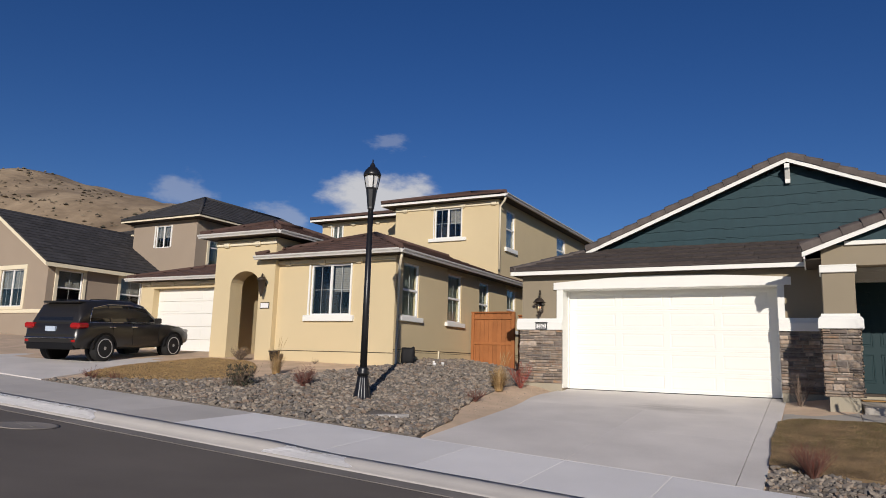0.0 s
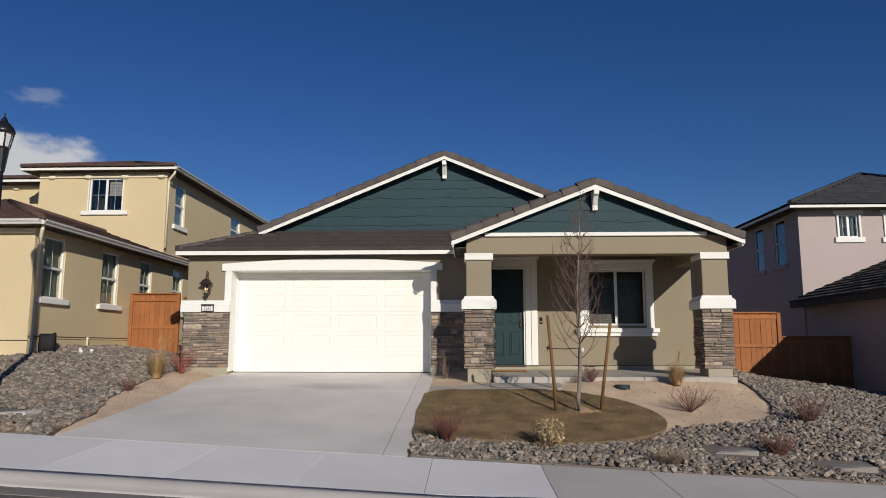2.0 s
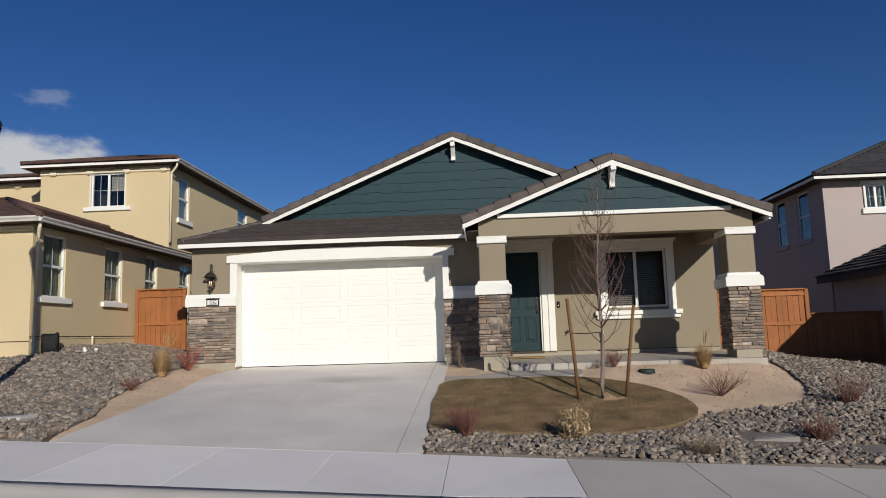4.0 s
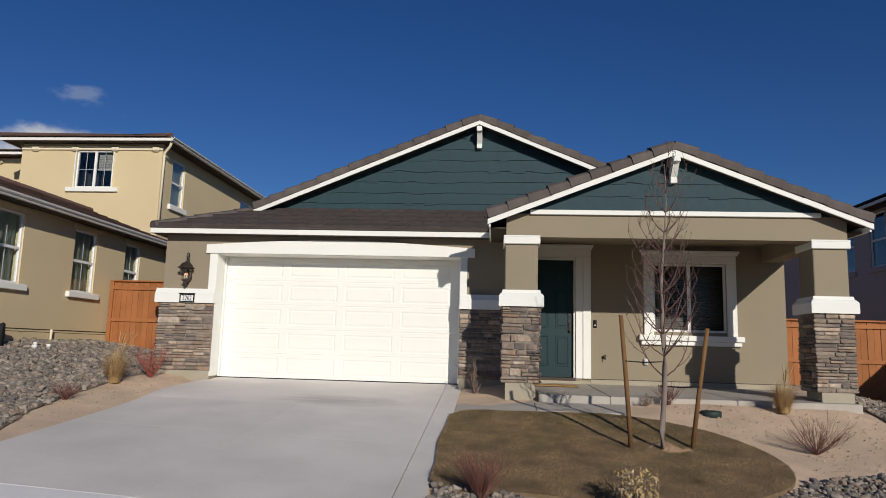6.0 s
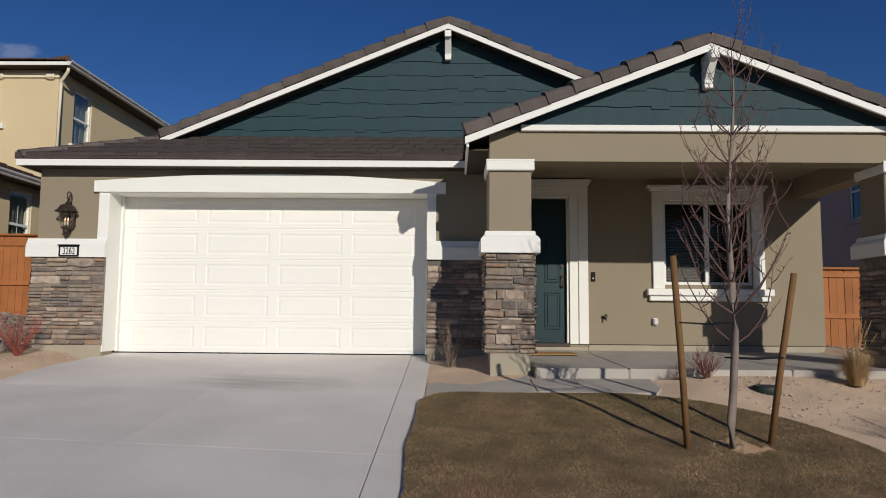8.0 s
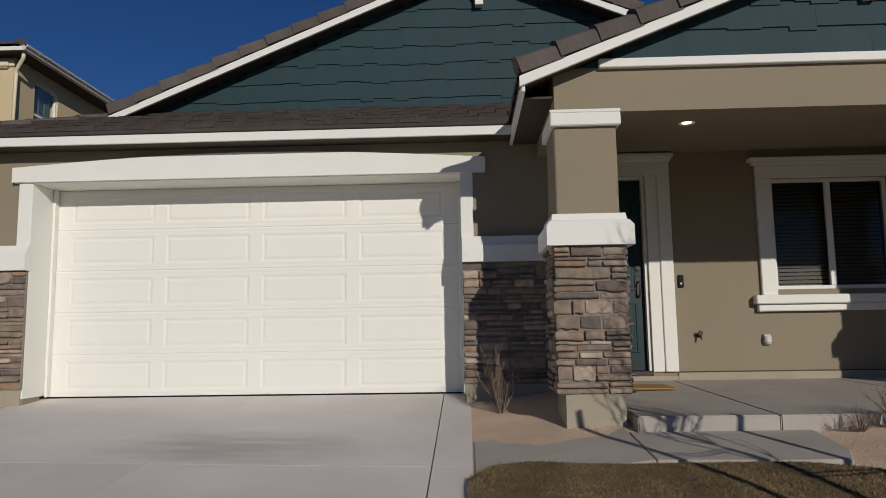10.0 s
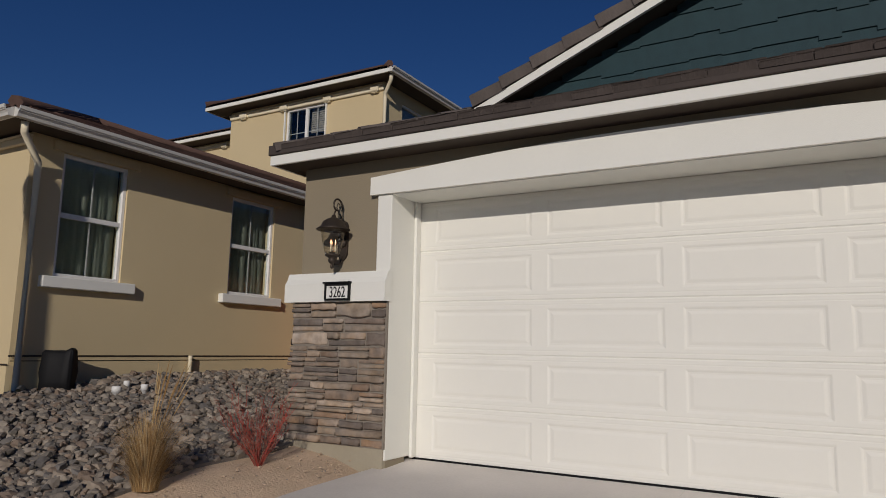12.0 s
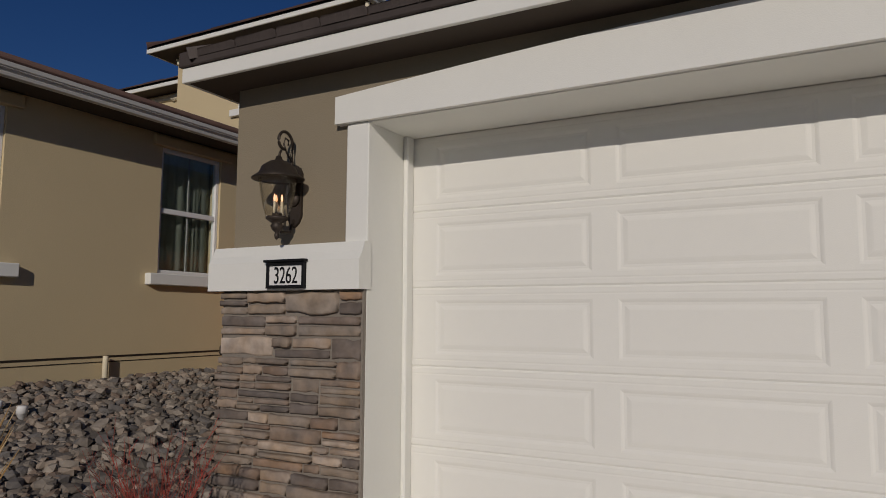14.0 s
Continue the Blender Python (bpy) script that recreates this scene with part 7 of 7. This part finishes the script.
# ---- parked car ----
def suv(at, heading):
    """A dark sport utility vehicle; its length runs along +y from the rear bumper."""
    c = thing("car", at, "black sport utility vehicle parked nose-in on the driveway", "car")
    base = Matrix.Translation(at) @ Matrix.Rotation(heading, 4, "Z") @ Matrix.Rotation(radians(3.2), 4, "X") @ Matrix.Diagonal((0.97, 0.97, 0.95, 1))
    L = 4.78

    def loft(sections, close=True):
        bm = bmesh.new()
        rings = [[bm.verts.new(v) for v in s] for s in sections]
        for a, b in zip(rings, rings[1:]):
            n = len(a)
            for k in range(n):
                bm.faces.new((a[k], a[(k + 1) % n], b[(k + 1) % n], b[k])).smooth = True
        bm.faces.new(rings[0][::-1])
        bm.faces.new(rings[-1])
        bmesh.ops.transform(bm, matrix=base, verts=bm.verts)
        return bm

    def ring(y, zb, zs, zt, wb, ws, wt):
        half = [(0.0, zb), (wb * 0.8, zb), (wb, zb + 0.08), (ws, zs - 0.12), (ws, zs), (wt + 0.03, zt - 0.03), (wt - 0.06, zt), (0, zt)]
        right = [(x, y, z) for x, z in half]
        left = [(-x, y, z) for x, z in half[1:-1]][::-1]
        return right + left

    body = loft([ring(0.0, 0.42, 0.62, 0.78, 0.80, 0.86, 0.80), ring(0.10, 0.36, 0.75, 1.06, 0.86, 0.94, 0.86), ring(0.35, 0.36, 0.85, 1.12, 0.88, 0.96, 0.88), ring(0.9, 0.34, 0.9, 1.11, 0.88, 0.97, 0.89),
                 ring(2.4, 0.32, 0.88, 1.07, 0.88, 0.97, 0.89), ring(3.3, 0.33, 0.86, 1.06, 0.88, 0.97, 0.88), ring(3.7, 0.34, 0.84, 1.05, 0.88, 0.96, 0.86), ring(4.35, 0.36, 0.80, 0.98, 0.87, 0.94, 0.82), ring(4.66, 0.38, 0.74, 0.90, 0.82, 0.88, 0.74), ring(4.78, 0.44, 0.66, 0.78, 0.74, 0.80, 0.66)])
    body = part("body", body, CAR_PAINT, c)
    cabin = loft([[(s * x, y, z) for s, x, z in ((1, 0.86, zb), (1, 0.80, zb + (zt - zb) * 0.55), (1, wt, zt - 0.04), (1, wt - 0.12, zt), (-1, wt - 0.12, zt), (-1, wt, zt - 0.04), (-1, 0.80, zb + (zt - zb) * 0.55), (-1, 0.86, zb))]
                  for y, zb, zt, wt in ((0.14, 1.05, 1.12, 0.80), (0.34, 1.05, 1.62, 0.66), (0.60, 1.05, 1.72, 0.66), (1.5, 1.05, 1.765, 0.67), (2.3, 1.05, 1.745, 0.67), (2.75, 1.05, 1.66, 0.66), (3.45, 1.04, 1.10, 0.78))])
    cabin = part("cabin", cabin, CAR_PAINT, c)
    # side and rear glass, set a little proud of the cabin
    side_x = lambda z: 0.865 - 0.155 * max(0.0, (z - 1.05) / 0.62)
    for s in (1, -1):
        for pts in ([(0.50, 1.14), (1.22, 1.14), (1.22, 1.58), (0.66, 1.55)], [(1.28, 1.13), (2.02, 1.13), (2.02, 1.60), (1.28, 1.59)], [(2.08, 1.13), (3.12, 1.13), (2.72, 1.52), (2.08, 1.60)]):
            bm = bmesh.new()
            lo = [bm.verts.new((s * (side_x(z) - 0.03), y, z)) for y, z in pts]
            hi = [bm.verts.new((s * (side_x(z) + 0.012), y, z)) for y, z in pts]
            bm.faces.new(lo[::-1])
            bm.faces.new(hi)
            for k in range(4):
                bm.faces.new((lo[k], lo[(k + 1) % 4], hi[(k + 1) % 4], hi[k]))
            bmesh.ops.transform(bm, matrix=base, verts=bm.verts)
            part("side_window", bm, CAR_GLASS, cabin)
        bm = bmesh.new()
        tube(bm, [(s * 0.885, 0.45, 1.115), (s * 0.885, 1.6, 1.105), (s * 0.885, 3.1, 1.10)], 0.012, 6)
        tube(bm, [(s * 0.875, 0.47, 1.12), (s * 0.80, 0.62, 1.52), (s * 0.765, 1.2, 1.63), (s * 0.765, 2.1, 1.63), (s * 0.80, 2.75, 1.53)], 0.011, 6)
        bmesh.ops.transform(bm, matrix=base, verts=bm.verts)
        part("window_trim", bm, CHROME, cabin)
        bm = bmesh.new()
        tube(bm, [(s * 0.60, 0.7, 1.74), (s * 0.60, 0.8, 1.772), (s * 0.60, 2.2, 1.772), (s * 0.60, 2.35, 1.735)], 0.016, 6)
        bmesh.ops.transform(bm, matrix=base, verts=bm.verts)
        part("roof_rail", bm, BLACK, c)
        for hy in (1.12, 1.98):
            bm = bmesh.new()
            box(bm, s * 0.975 - 0.02, s * 0.975 + 0.02, hy, hy + 0.22, 0.96, 0.995, 0.008, base)
            part("door_handle", bm, CHROME, c)
        bm = bmesh.new()
        box(bm, s * 1.0 - 0.11, s * 1.0 + 0.11, 3.0, 3.12, 1.08, 1.25, 0.03, base)
        part("mirror", bm, CAR_PAINT, c)
        bm = bmesh.new()
        box(bm, s * 0.79 - 0.165, s * 0.79 + 0.165, 0.01, 0.40, 0.94, 1.10, 0.045, base)
        part("tail_light", bm, TAIL_RED, c, "red tail light")
        bm = bmesh.new()
        box(bm, s * 0.80 - 0.07, s * 0.80 + 0.07, -0.015, 0.1, 0.56, 0.64, 0.02, base)
        part("reflector", bm, TAIL_RED, c)
        # seams of the doors
        for y in (1.25, 2.05, 3.16):
            bm = bmesh.new()
            box(bm, s * 0.968 - 0.006, s * 0.968 + 0.006, y - 0.004, y + 0.004, 0.45, 1.06, 0, base)
            part("door_seam", bm, BLACK_PLASTIC, body)
    bm = bmesh.new()
    vs = [bm.verts.new(base @ Vector(q)) for q in ((-0.60, 0.155, 1.16), (0.60, 0.155, 1.16), (0.52, 0.315, 1.55), (-0.52, 0.315, 1.55))]
    bm.faces.new(vs)
    r = bmesh.ops.extrude_face_region(bm, geom=bm.faces[:])
    bmesh.ops.translate(bm, vec=base.to_3x3() @ Vector((0, 0.03, -0.012)), verts=[g for g in r["geom"] if isinstance(g, bmesh.types.BMVert)])
    part("rear_window", bm, CAR_GLASS, cabin)
    bm = bmesh.new()
    box(bm, -0.62, 0.62, 0.28, 0.66, 1.655, 1.715, 0.02, base)
    part("spoiler", bm, CAR_PAINT, c)
    bm = bmesh.new()
    box(bm, -0.17, 0.17, -0.005, 0.06, 0.86, 1.0, 0.006, base)
    part("number_plate", bm, PLATE_BLUE, c, "pale blue rear number plate")
    bm = bmesh.new()
    box(bm, -0.86, 0.86, -0.035, 0.10, 0.66, 0.70, 0.012, base)
    part("bumper_strip", bm, CHROME, c)
    bm = bmesh.new()
    box(bm, -0.80, 0.80, -0.02, 0.3, 0.36, 0.56, 0.03, base)
    part("bumper", bm, BLACK_PLASTIC, c)
    for s in (1, -1):
        bm = bmesh.new()
        box(bm, s * 0.70 - 0.16, s * 0.70 + 0.16, 4.4, 4.72, 0.78, 0.90, 0.03, base)
        part("headlight", bm, FROST, c)
        for y in (0.98, 3.88):
            bm = bmesh.new()
            prof = [(0.28, -0.11), (0.355, -0.115), (0.37, -0.09), (0.375, 0.0), (0.37, 0.09), (0.355, 0.115), (0.28, 0.11)]
            lathe(bm, prof, 32)
            turn = base @ Matrix.Translation((s * 0.865, y, 0.375)) @ Matrix.Rotation(s * math.pi / 2, 4, "Y")
            bmesh.ops.transform(bm, matrix=turn, verts=bm.verts)
            wh = part("wheel", bm, RUBBER, c, "black tyre on an alloy wheel")
            bm = bmesh.new()
            lathe(bm, [(0.28, 0.06), (0.275, 0.112), (0.25, 0.112), (0.24, 0.08), (0.24, 0.05)], 32)
            lathe(bm, [(0.07, 0.03), (0.07, 0.10), (0.05, 0.11)], 16)
            for k in range(7):
                mm = Matrix.Rotation(k * 2 * math.pi / 7, 4, "Z")
                box(bm, 0.05, 0.262, -0.040, 0.040, 0.075, 0.108, 0.008, mm)
            bmesh.ops.transform(bm, matrix=turn, verts=bm.verts)
            part("rim", bm, ALLOY, wh)
            bm = bmesh.new()
            lathe(bm, [(0.235, 0.0), (0.235, 0.055)], 24)
            bmesh.ops.transform(bm, matrix=turn, verts=bm.verts)
            part("brake", bm, BLACK_PLASTIC, wh)
            bm = bmesh.new()
            arch = [(y + 0.45 * math.cos(a), 0.375 + 0.45 * math.sin(a)) for a in [math.pi * k / 14 for k in range(15)]]
            arch2 = [(y + 0.385 * math.cos(a), 0.375 + 0.385 * math.sin(a)) for a in [math.pi * k / 14 for k in range(15)]]
            for k in range(14):
                q = [(s * 0.978, *arch[k]), (s * 0.978, *arch[k + 1]), (s * 0.978, *arch2[k + 1]), (s * 0.978, *arch2[k])]
                q2 = [(s * 0.88, a_, b_) for _, a_, b_ in q]
                v1, v2 = [bm.verts.new(v) for v in q], [bm.verts.new(v) for v in q2]
                bm.faces.new(v1)
                bm.faces.new(v2[::-1])
                for e in range(4):
                    bm.faces.new((v1[e], v2[e], v2[(e + 1) % 4], v1[(e + 1) % 4]))
            bmesh.ops.transform(bm, matrix=base, verts=bm.verts)
            part("wheel_arch", bm, BLACK_PLASTIC, c)
            bm = bmesh.new()
            lathe(bm, [(0.40, -0.22), (0.40, -0.12)], 24)
            bmesh.ops.transform(bm, matrix=turn, verts=bm.verts)
            part("wheel_well", bm, BLACK_PLASTIC, c)
    return c


suv((-17.30, 10.80, wz(-17.2, 10.80)), radians(11))


# ---- ledge stone, shingles, rake tiles: single pieces ----
def stone_mesh(seed):
    g = random.Random(seed)
    bm = bmesh.new()
    n = 5
    front, back = [], []
    prof = [(0.0, 0.04), (0.25, 0.0), (0.5, 0.03), (0.75, 0.0), (1.0, 0.05)]
    low = [(t, g.uniform(-0.03, 0.14)) for t, _ in prof]
    high = [(t, 1.0 - g.uniform(-0.03, 0.15)) for t, _ in prof]
    loop = [(0.015 if i == 0 else (0.985 if i == n - 1 else t), z) for i, (t, z) in enumerate(low)] + [(0.985 if i == 0 else (0.015 if i == n - 1 else t), z) for i, (t, z) in enumerate(high[::-1])]
    back = [bm.verts.new((u, v, 0)) for u, v in loop]
    mid = [bm.verts.new((u, v, 0.66 + g.uniform(-0.06, 0.06))) for u, v in loop]
    edge = [bm.verts.new((0.5 + (u - 0.5) * 0.975, 0.5 + (v - 0.5) * 0.90, 0.88 + g.uniform(-0.05, 0.04))) for u, v in loop]
    front = [bm.verts.new((0.5 + (u - 0.5) * 0.93, 0.5 + (v - 0.5) * 0.70, 1.0 + g.uniform(-0.08, 0.08))) for u, v in loop]
    k = len(loop)
    for a, b in ((back, mid), (mid, edge), (edge, front)):
        for i in range(k):
            bm.faces.new((a[i], a[(i + 1) % k], b[(i + 1) % k], b[i])).smooth = True
    h = k // 2
    for i in range(h - 1):
        bm.faces.new((front[i], front[i + 1], front[k - 2 - i], front[k - 1 - i])).smooth = True
    return mesh_of(bm, "stone", STONE)


STONES = [stone_mesh(s) for s in range(18)]


def lay_stones(parent, m, u0, u1, v0, v1, seed, wrap=0.0):
    """Courses of uneven ledge stones over a wall panel."""
    g = random.Random(seed)
    v = v0
    while v < v1 - 0.02:
        h = min(g.choice((0.06, 0.075, 0.09, 0.11, 0.13)), v1 - v)
        if v1 - v - h < 0.06:
            h = v1 - v
        u = u0 - wrap * g.random()
        while u < u1 - 0.01:
            w = g.uniform(0.13, 0.50)
            if u1 - u - w < 0.11:
                w = u1 - u + 0.2 * wrap * g.random()
            rows = 1 if h < 0.08 or g.random() < (0.50 if w < 0.26 else 0.28) else (3 if h > 0.12 and g.random() < 0.25 else 2)
            cuts = [0.0] + [(k + g.uniform(-0.22, 0.22)) / rows for k in range(1, rows)] + [1.0]
            for c0, c1 in zip(cuts, cuts[1:]):
                split = [0.0, g.uniform(0.3, 0.7), 1.0] if w > 0.3 and g.random() < 0.4 else [0.0, 1.0]
                for s0, s1 in zip(split, split[1:]):
                    d = g.uniform(0.030, 0.062)
                    mm = m @ Matrix.Translation((u + w * s0 + 0.003, v + h * c0 + 0.003, 0)) @ Matrix.Rotation(g.uniform(-0.012, 0.012), 4, "Z") @ Matrix.Diagonal((w * (s1 - s0) - 0.012, h * (c1 - c0) - 0.008, d, 1))
                    piece("stone", g.choice(STONES), mm, parent)
            u += w
        v += h


F_ = GARAGE_Y - 0.036
lay_stones(STONE_W, face(0, F_, 0), -6.06, -4.955, 0.935, 2.232, 1, 0.03)
lay_stones(STONE_E, face(0, F_, 0), -0.125, 1.20, 0.935, 2.232, 2)
lay_stones(STONE_SIDE, face(-6.051, 17.0, 0, "W"), 0.10, 1.06, 0.935, 2.232, 3)
for core, cx, sd in ((COL_W, 0.985, 10), (COL_E, 6.03, 20)):
    y0, y1, a, b = 14.445, 15.015, cx - 0.285, cx + 0.285
    lay_stones(core, face(0, y0, 0), a - 0.03, b + 0.03, 0.95, 2.212, sd + 1, 0.02)
    lay_stones(core, face(a, y1, 0, "W"), -0.0, 0.57, 0.95, 2.212, sd + 2, 0.02)
    lay_stones(core, face(b, 0, 0, "E"), y0, y1, 0.95, 2.212, sd + 3, 0.02)
    lay_stones(core, face(cx, y1, 0, "N"), -0.285, 0.285, 0.95, 2.212, sd + 4)

bm = bmesh.new()
vv = [bm.verts.new(c) for c in ((0, 0, 0), (1, 0, 0), (1, 1, 0), (0, 1, 0), (0, 0.0, 1), (1, 0.0, 1), (1, 1, 0.25), (0, 1, 0.25))]
for f in ((4, 5, 6, 7), (0, 4, 7, 3), (1, 2, 6, 5), (0, 1, 5, 4), (2, 3, 7, 6)):
    bm.faces.new([vv[i] for i in f])
SHINGLE = mesh_of(bm, "shingle", TEAL)


def lay_shingles(parent, y, z0, apex_x, half_at, z_top, seed):
    """Staggered shingles in courses, trimmed to the gable's slopes."""
    g = random.Random(seed)
    z, h = z0, 0.243
    while z < z_top - 0.05:
        lim = half_at(z + 0.02)
        u = -lim
        while u < lim - 0.02:
            w = min(g.uniform(0.13, 0.34), lim - u)
            top = min(h + 0.03, max(0.06, (half_at(z) - min(abs(u), abs(u + w))) * PITCH + 0.02))
            drop = g.choice((0.0, 0.0, 0.014, 0.028, 0.04))
            m = face(apex_x, y, 0) @ Matrix.Translation((u, z - drop, 0.0)) @ Matrix.Diagonal((w, top + drop, 0.026, 1))
            piece("shingle", SHINGLE, m, parent)
            u += w
        z += h


lay_shingles(GABLE, 17.299, 4.32, RX, lambda z: max(0, (RZ - 0.14 - z) / PITCH), RZ - 0.16, 5)
lay_shingles(PGABLE, 14.399, 3.872, PX, lambda z: max(0, (PZ - 0.12 - z) / PORCH_PITCH), PZ - 0.14, 6)

# rounded tiles that cap the rakes
bm = bmesh.new()
prof = [(0.0, -0.05), (0.0, 0.050), (0.012, 0.078), (0.05, 0.100), (0.11, 0.125), (0.19, 0.145), (0.26, 0.145), (0.31, 0.11), (0.33, 0.02)]
rings = []
for u, s in ((0.0, 1.0), (1.0, 0.87)):
    rings.append([bm.verts.new((u, 0.33 * 0.5 + (a - 0.165) * s, b * s)) for a, b in prof])
for k in range(len(prof) - 1):
    bm.faces.new((rings[0][k], rings[0][k + 1], rings[1][k + 1], rings[1][k]))
bm.faces.new(rings[0])
bm.faces.new(rings[1][::-1])
RAKE_TILE = mesh_of(bm, "rake_tile", TILE)


def lay_rake(parent, ridge, foot, y, seed):
    """Overlapping rake tiles from the eave up to the ridge."""
    g = random.Random(seed)
    a, b = Vector((foot[0], y, foot[1])), Vector((ridge[0], y, ridge[1]))
    d = b - a
    n = max(1, round(d.length / 0.375))
    u = d.normalized()
    v = Vector((0, 1, 0))
    w = u.cross(v)
    if w.z < 0:
        w = -w
    for k in range(n):
        o = a + u * (d.length * k / n - 0.012) + w * g.uniform(0.0, 0.012)
        m = Matrix((u, v, w)).transposed().to_4x4()
        m.translation = o
        piece("rake_tile", RAKE_TILE, m @ Matrix.Translation((0, 0, 0.014)) @ Matrix.Rotation(0.045 + g.uniform(-0.01, 0.01), 4, "Y") @ Matrix.Rotation(g.uniform(-0.015, 0.015), 4, "Z") @ Matrix.Diagonal((d.length / n + 0.03, 1, 1.1, 1)), parent)


RAKES = {o.name: o for o in bpy.data.objects if o.name.startswith("rake_board")}
wb, eb, pwb, peb = [RAKES[k] for k in sorted(RAKES)][:4]
lay_rake(wb, (RX, RZ + 0.02), (GBX, zl(GBX) + 0.02), GY - 0.035, 1)
lay_rake(eb, (RX, RZ + 0.02), (ER, zl(ER) + 0.02), GY - 0.035, 2)
lay_rake(pwb, (PX, PZ + 0.02), (PL, pz(PL) + 0.02), PY - 0.035, 3)
lay_rake(peb, (PX, PZ + 0.02), (PR, pz(PR) + 0.02), PY - 0.035, 4)

# hip tiles up to the gable's foot
hip_deck = bpy.data.objects["garage_roof"]
a, b = Vector((EL, PY_EAVE, EZ)), Vector((GBX, 17.26, 4.395))
d = b - a
u = d.normalized()
v = Vector((-u.y, u.x, 0)).normalized()
w = u.cross(v)
g = random.Random(9)
n = round(d.length / 0.30)
for k in range(n):
    m = Matrix((u, v, w)).transposed().to_4x4()
    m.translation = a + u * (d.length * k / n + 0.04) - v * 0.13 + w * (g.uniform(0, 0.010) - 0.02)
    piece("hip_tile", RAKE_TILE, m @ Matrix.Rotation(g.uniform(-0.03, 0.03), 4, "Z") @ Matrix.Diagonal((d.length / n + 0.03, 0.79, 0.62, 1)), hip_deck)

# clouds low over the hills, far away
def cloud(at, size, seed, thick):
    """A soft cloud on a far plain backdrop sheet."""
    m = bpy.data.materials.new("cloud")
    m.use_nodes = True
    n, l = m.node_tree.nodes, m.node_tree.links
    n.remove(n["Principled BSDF"])
    tc, mp, nz = n.new("ShaderNodeTexCoord"), n.new("ShaderNodeMapping"), n.new("ShaderNodeTexNoise")
    mp.inputs["Location"].default_value = (seed * 3.1, seed * 1.7, 0)
    nz.inputs["Scale"].default_value, nz.inputs["Detail"].default_value, nz.inputs["Roughness"].default_value = 2.2, 8, 0.6
    l.new(tc.outputs["Generated"], mp.inputs["Vector"])
    l.new(mp.outputs[0], nz.inputs["Vector"])
    gr, mg = n.new("ShaderNodeTexGradient"), n.new("ShaderNodeMapping")
    gr.gradient_type = "SPHERICAL"
    mg.inputs["Location"].default_value = (-1.0, -0.9, 0)
    mg.inputs["Scale"].default_value = (2.0, 2.0, 0.0)
    l.new(tc.outputs["Generated"], mg.inputs["Vector"])
    l.new(mg.outputs[0], gr.inputs["Vector"])
    mul = n.new("ShaderNodeMath")
    mul.operation = "MULTIPLY_ADD"
    mul.inputs[1].default_value = 1.0
    amp = n.new("ShaderNodeMath")
    amp.operation, amp.inputs[1].default_value = "MULTIPLY", 1.9
    l.new(nz.outputs["Fac"], amp.inputs[0])
    l.new(gr.outputs["Fac"], mul.inputs[0])
    l.new(amp.outputs[0], mul.inputs[2])
    rg = n.new("ShaderNodeMapRange")
    rg.interpolation_type = "SMOOTHSTEP"
    rg.inputs["From Min"].default_value, rg.inputs["From Max"].default_value = 1.28, 1.75
    rg.inputs["To Max"].default_value = thick
    l.new(mul.outputs[0], rg.inputs["Value"])
    tr, em, mx = n.new("ShaderNodeBsdfTransparent"), n.new("ShaderNodeEmission"), n.new("ShaderNodeMixShader")
    em.inputs["Color"].default_value, em.inputs["Strength"].default_value = (0.93, 0.96, 1.0, 1), 0.62
    l.new(rg.outputs[0], mx.inputs[0])
    l.new(tr.outputs[0], mx.inputs[1])
    l.new(em.outputs[0], mx.inputs[2])
    l.new(mx.outputs[0], n["Material Output"].inputs["Surface"])
    me = bpy.data.meshes.new("backdrop_cloud")
    w, h = size
    me.from_pydata([(-w, -h, 0), (w, -h, 0), (w, h, 0), (-w, h, 0)], [], [(0, 1, 2, 3)])
    me.materials.append(m)
    ob = tagged(new("backdrop_cloud", me), "soft white cloud in the distance", "cloud", kind="structure")
    ob.matrix_world = look(at, (0, 0, 0)) 
    return ob


CLOUDS = ((-34.0, 13.7, 7.8, 4.4, 0.97, 1), (-33.0, 17.8, 3.0, 1.2, 0.22, 2), (-49.3, 12.4, 4.2, 2.2, 0.30, 3), (-41.6, 11.4, 4.0, 2.0, 0.32, 4))
for px, py, pw_, ph, th, sd in CLOUDS:
    e = Vector((math.sin(radians(px)) * math.cos(radians(py)), math.cos(radians(px)) * math.cos(radians(py)), math.sin(radians(py)))) * 2000
    cloud(e, (2000 * math.tan(radians(pw_)), 2000 * math.tan(radians(ph))), sd, th)
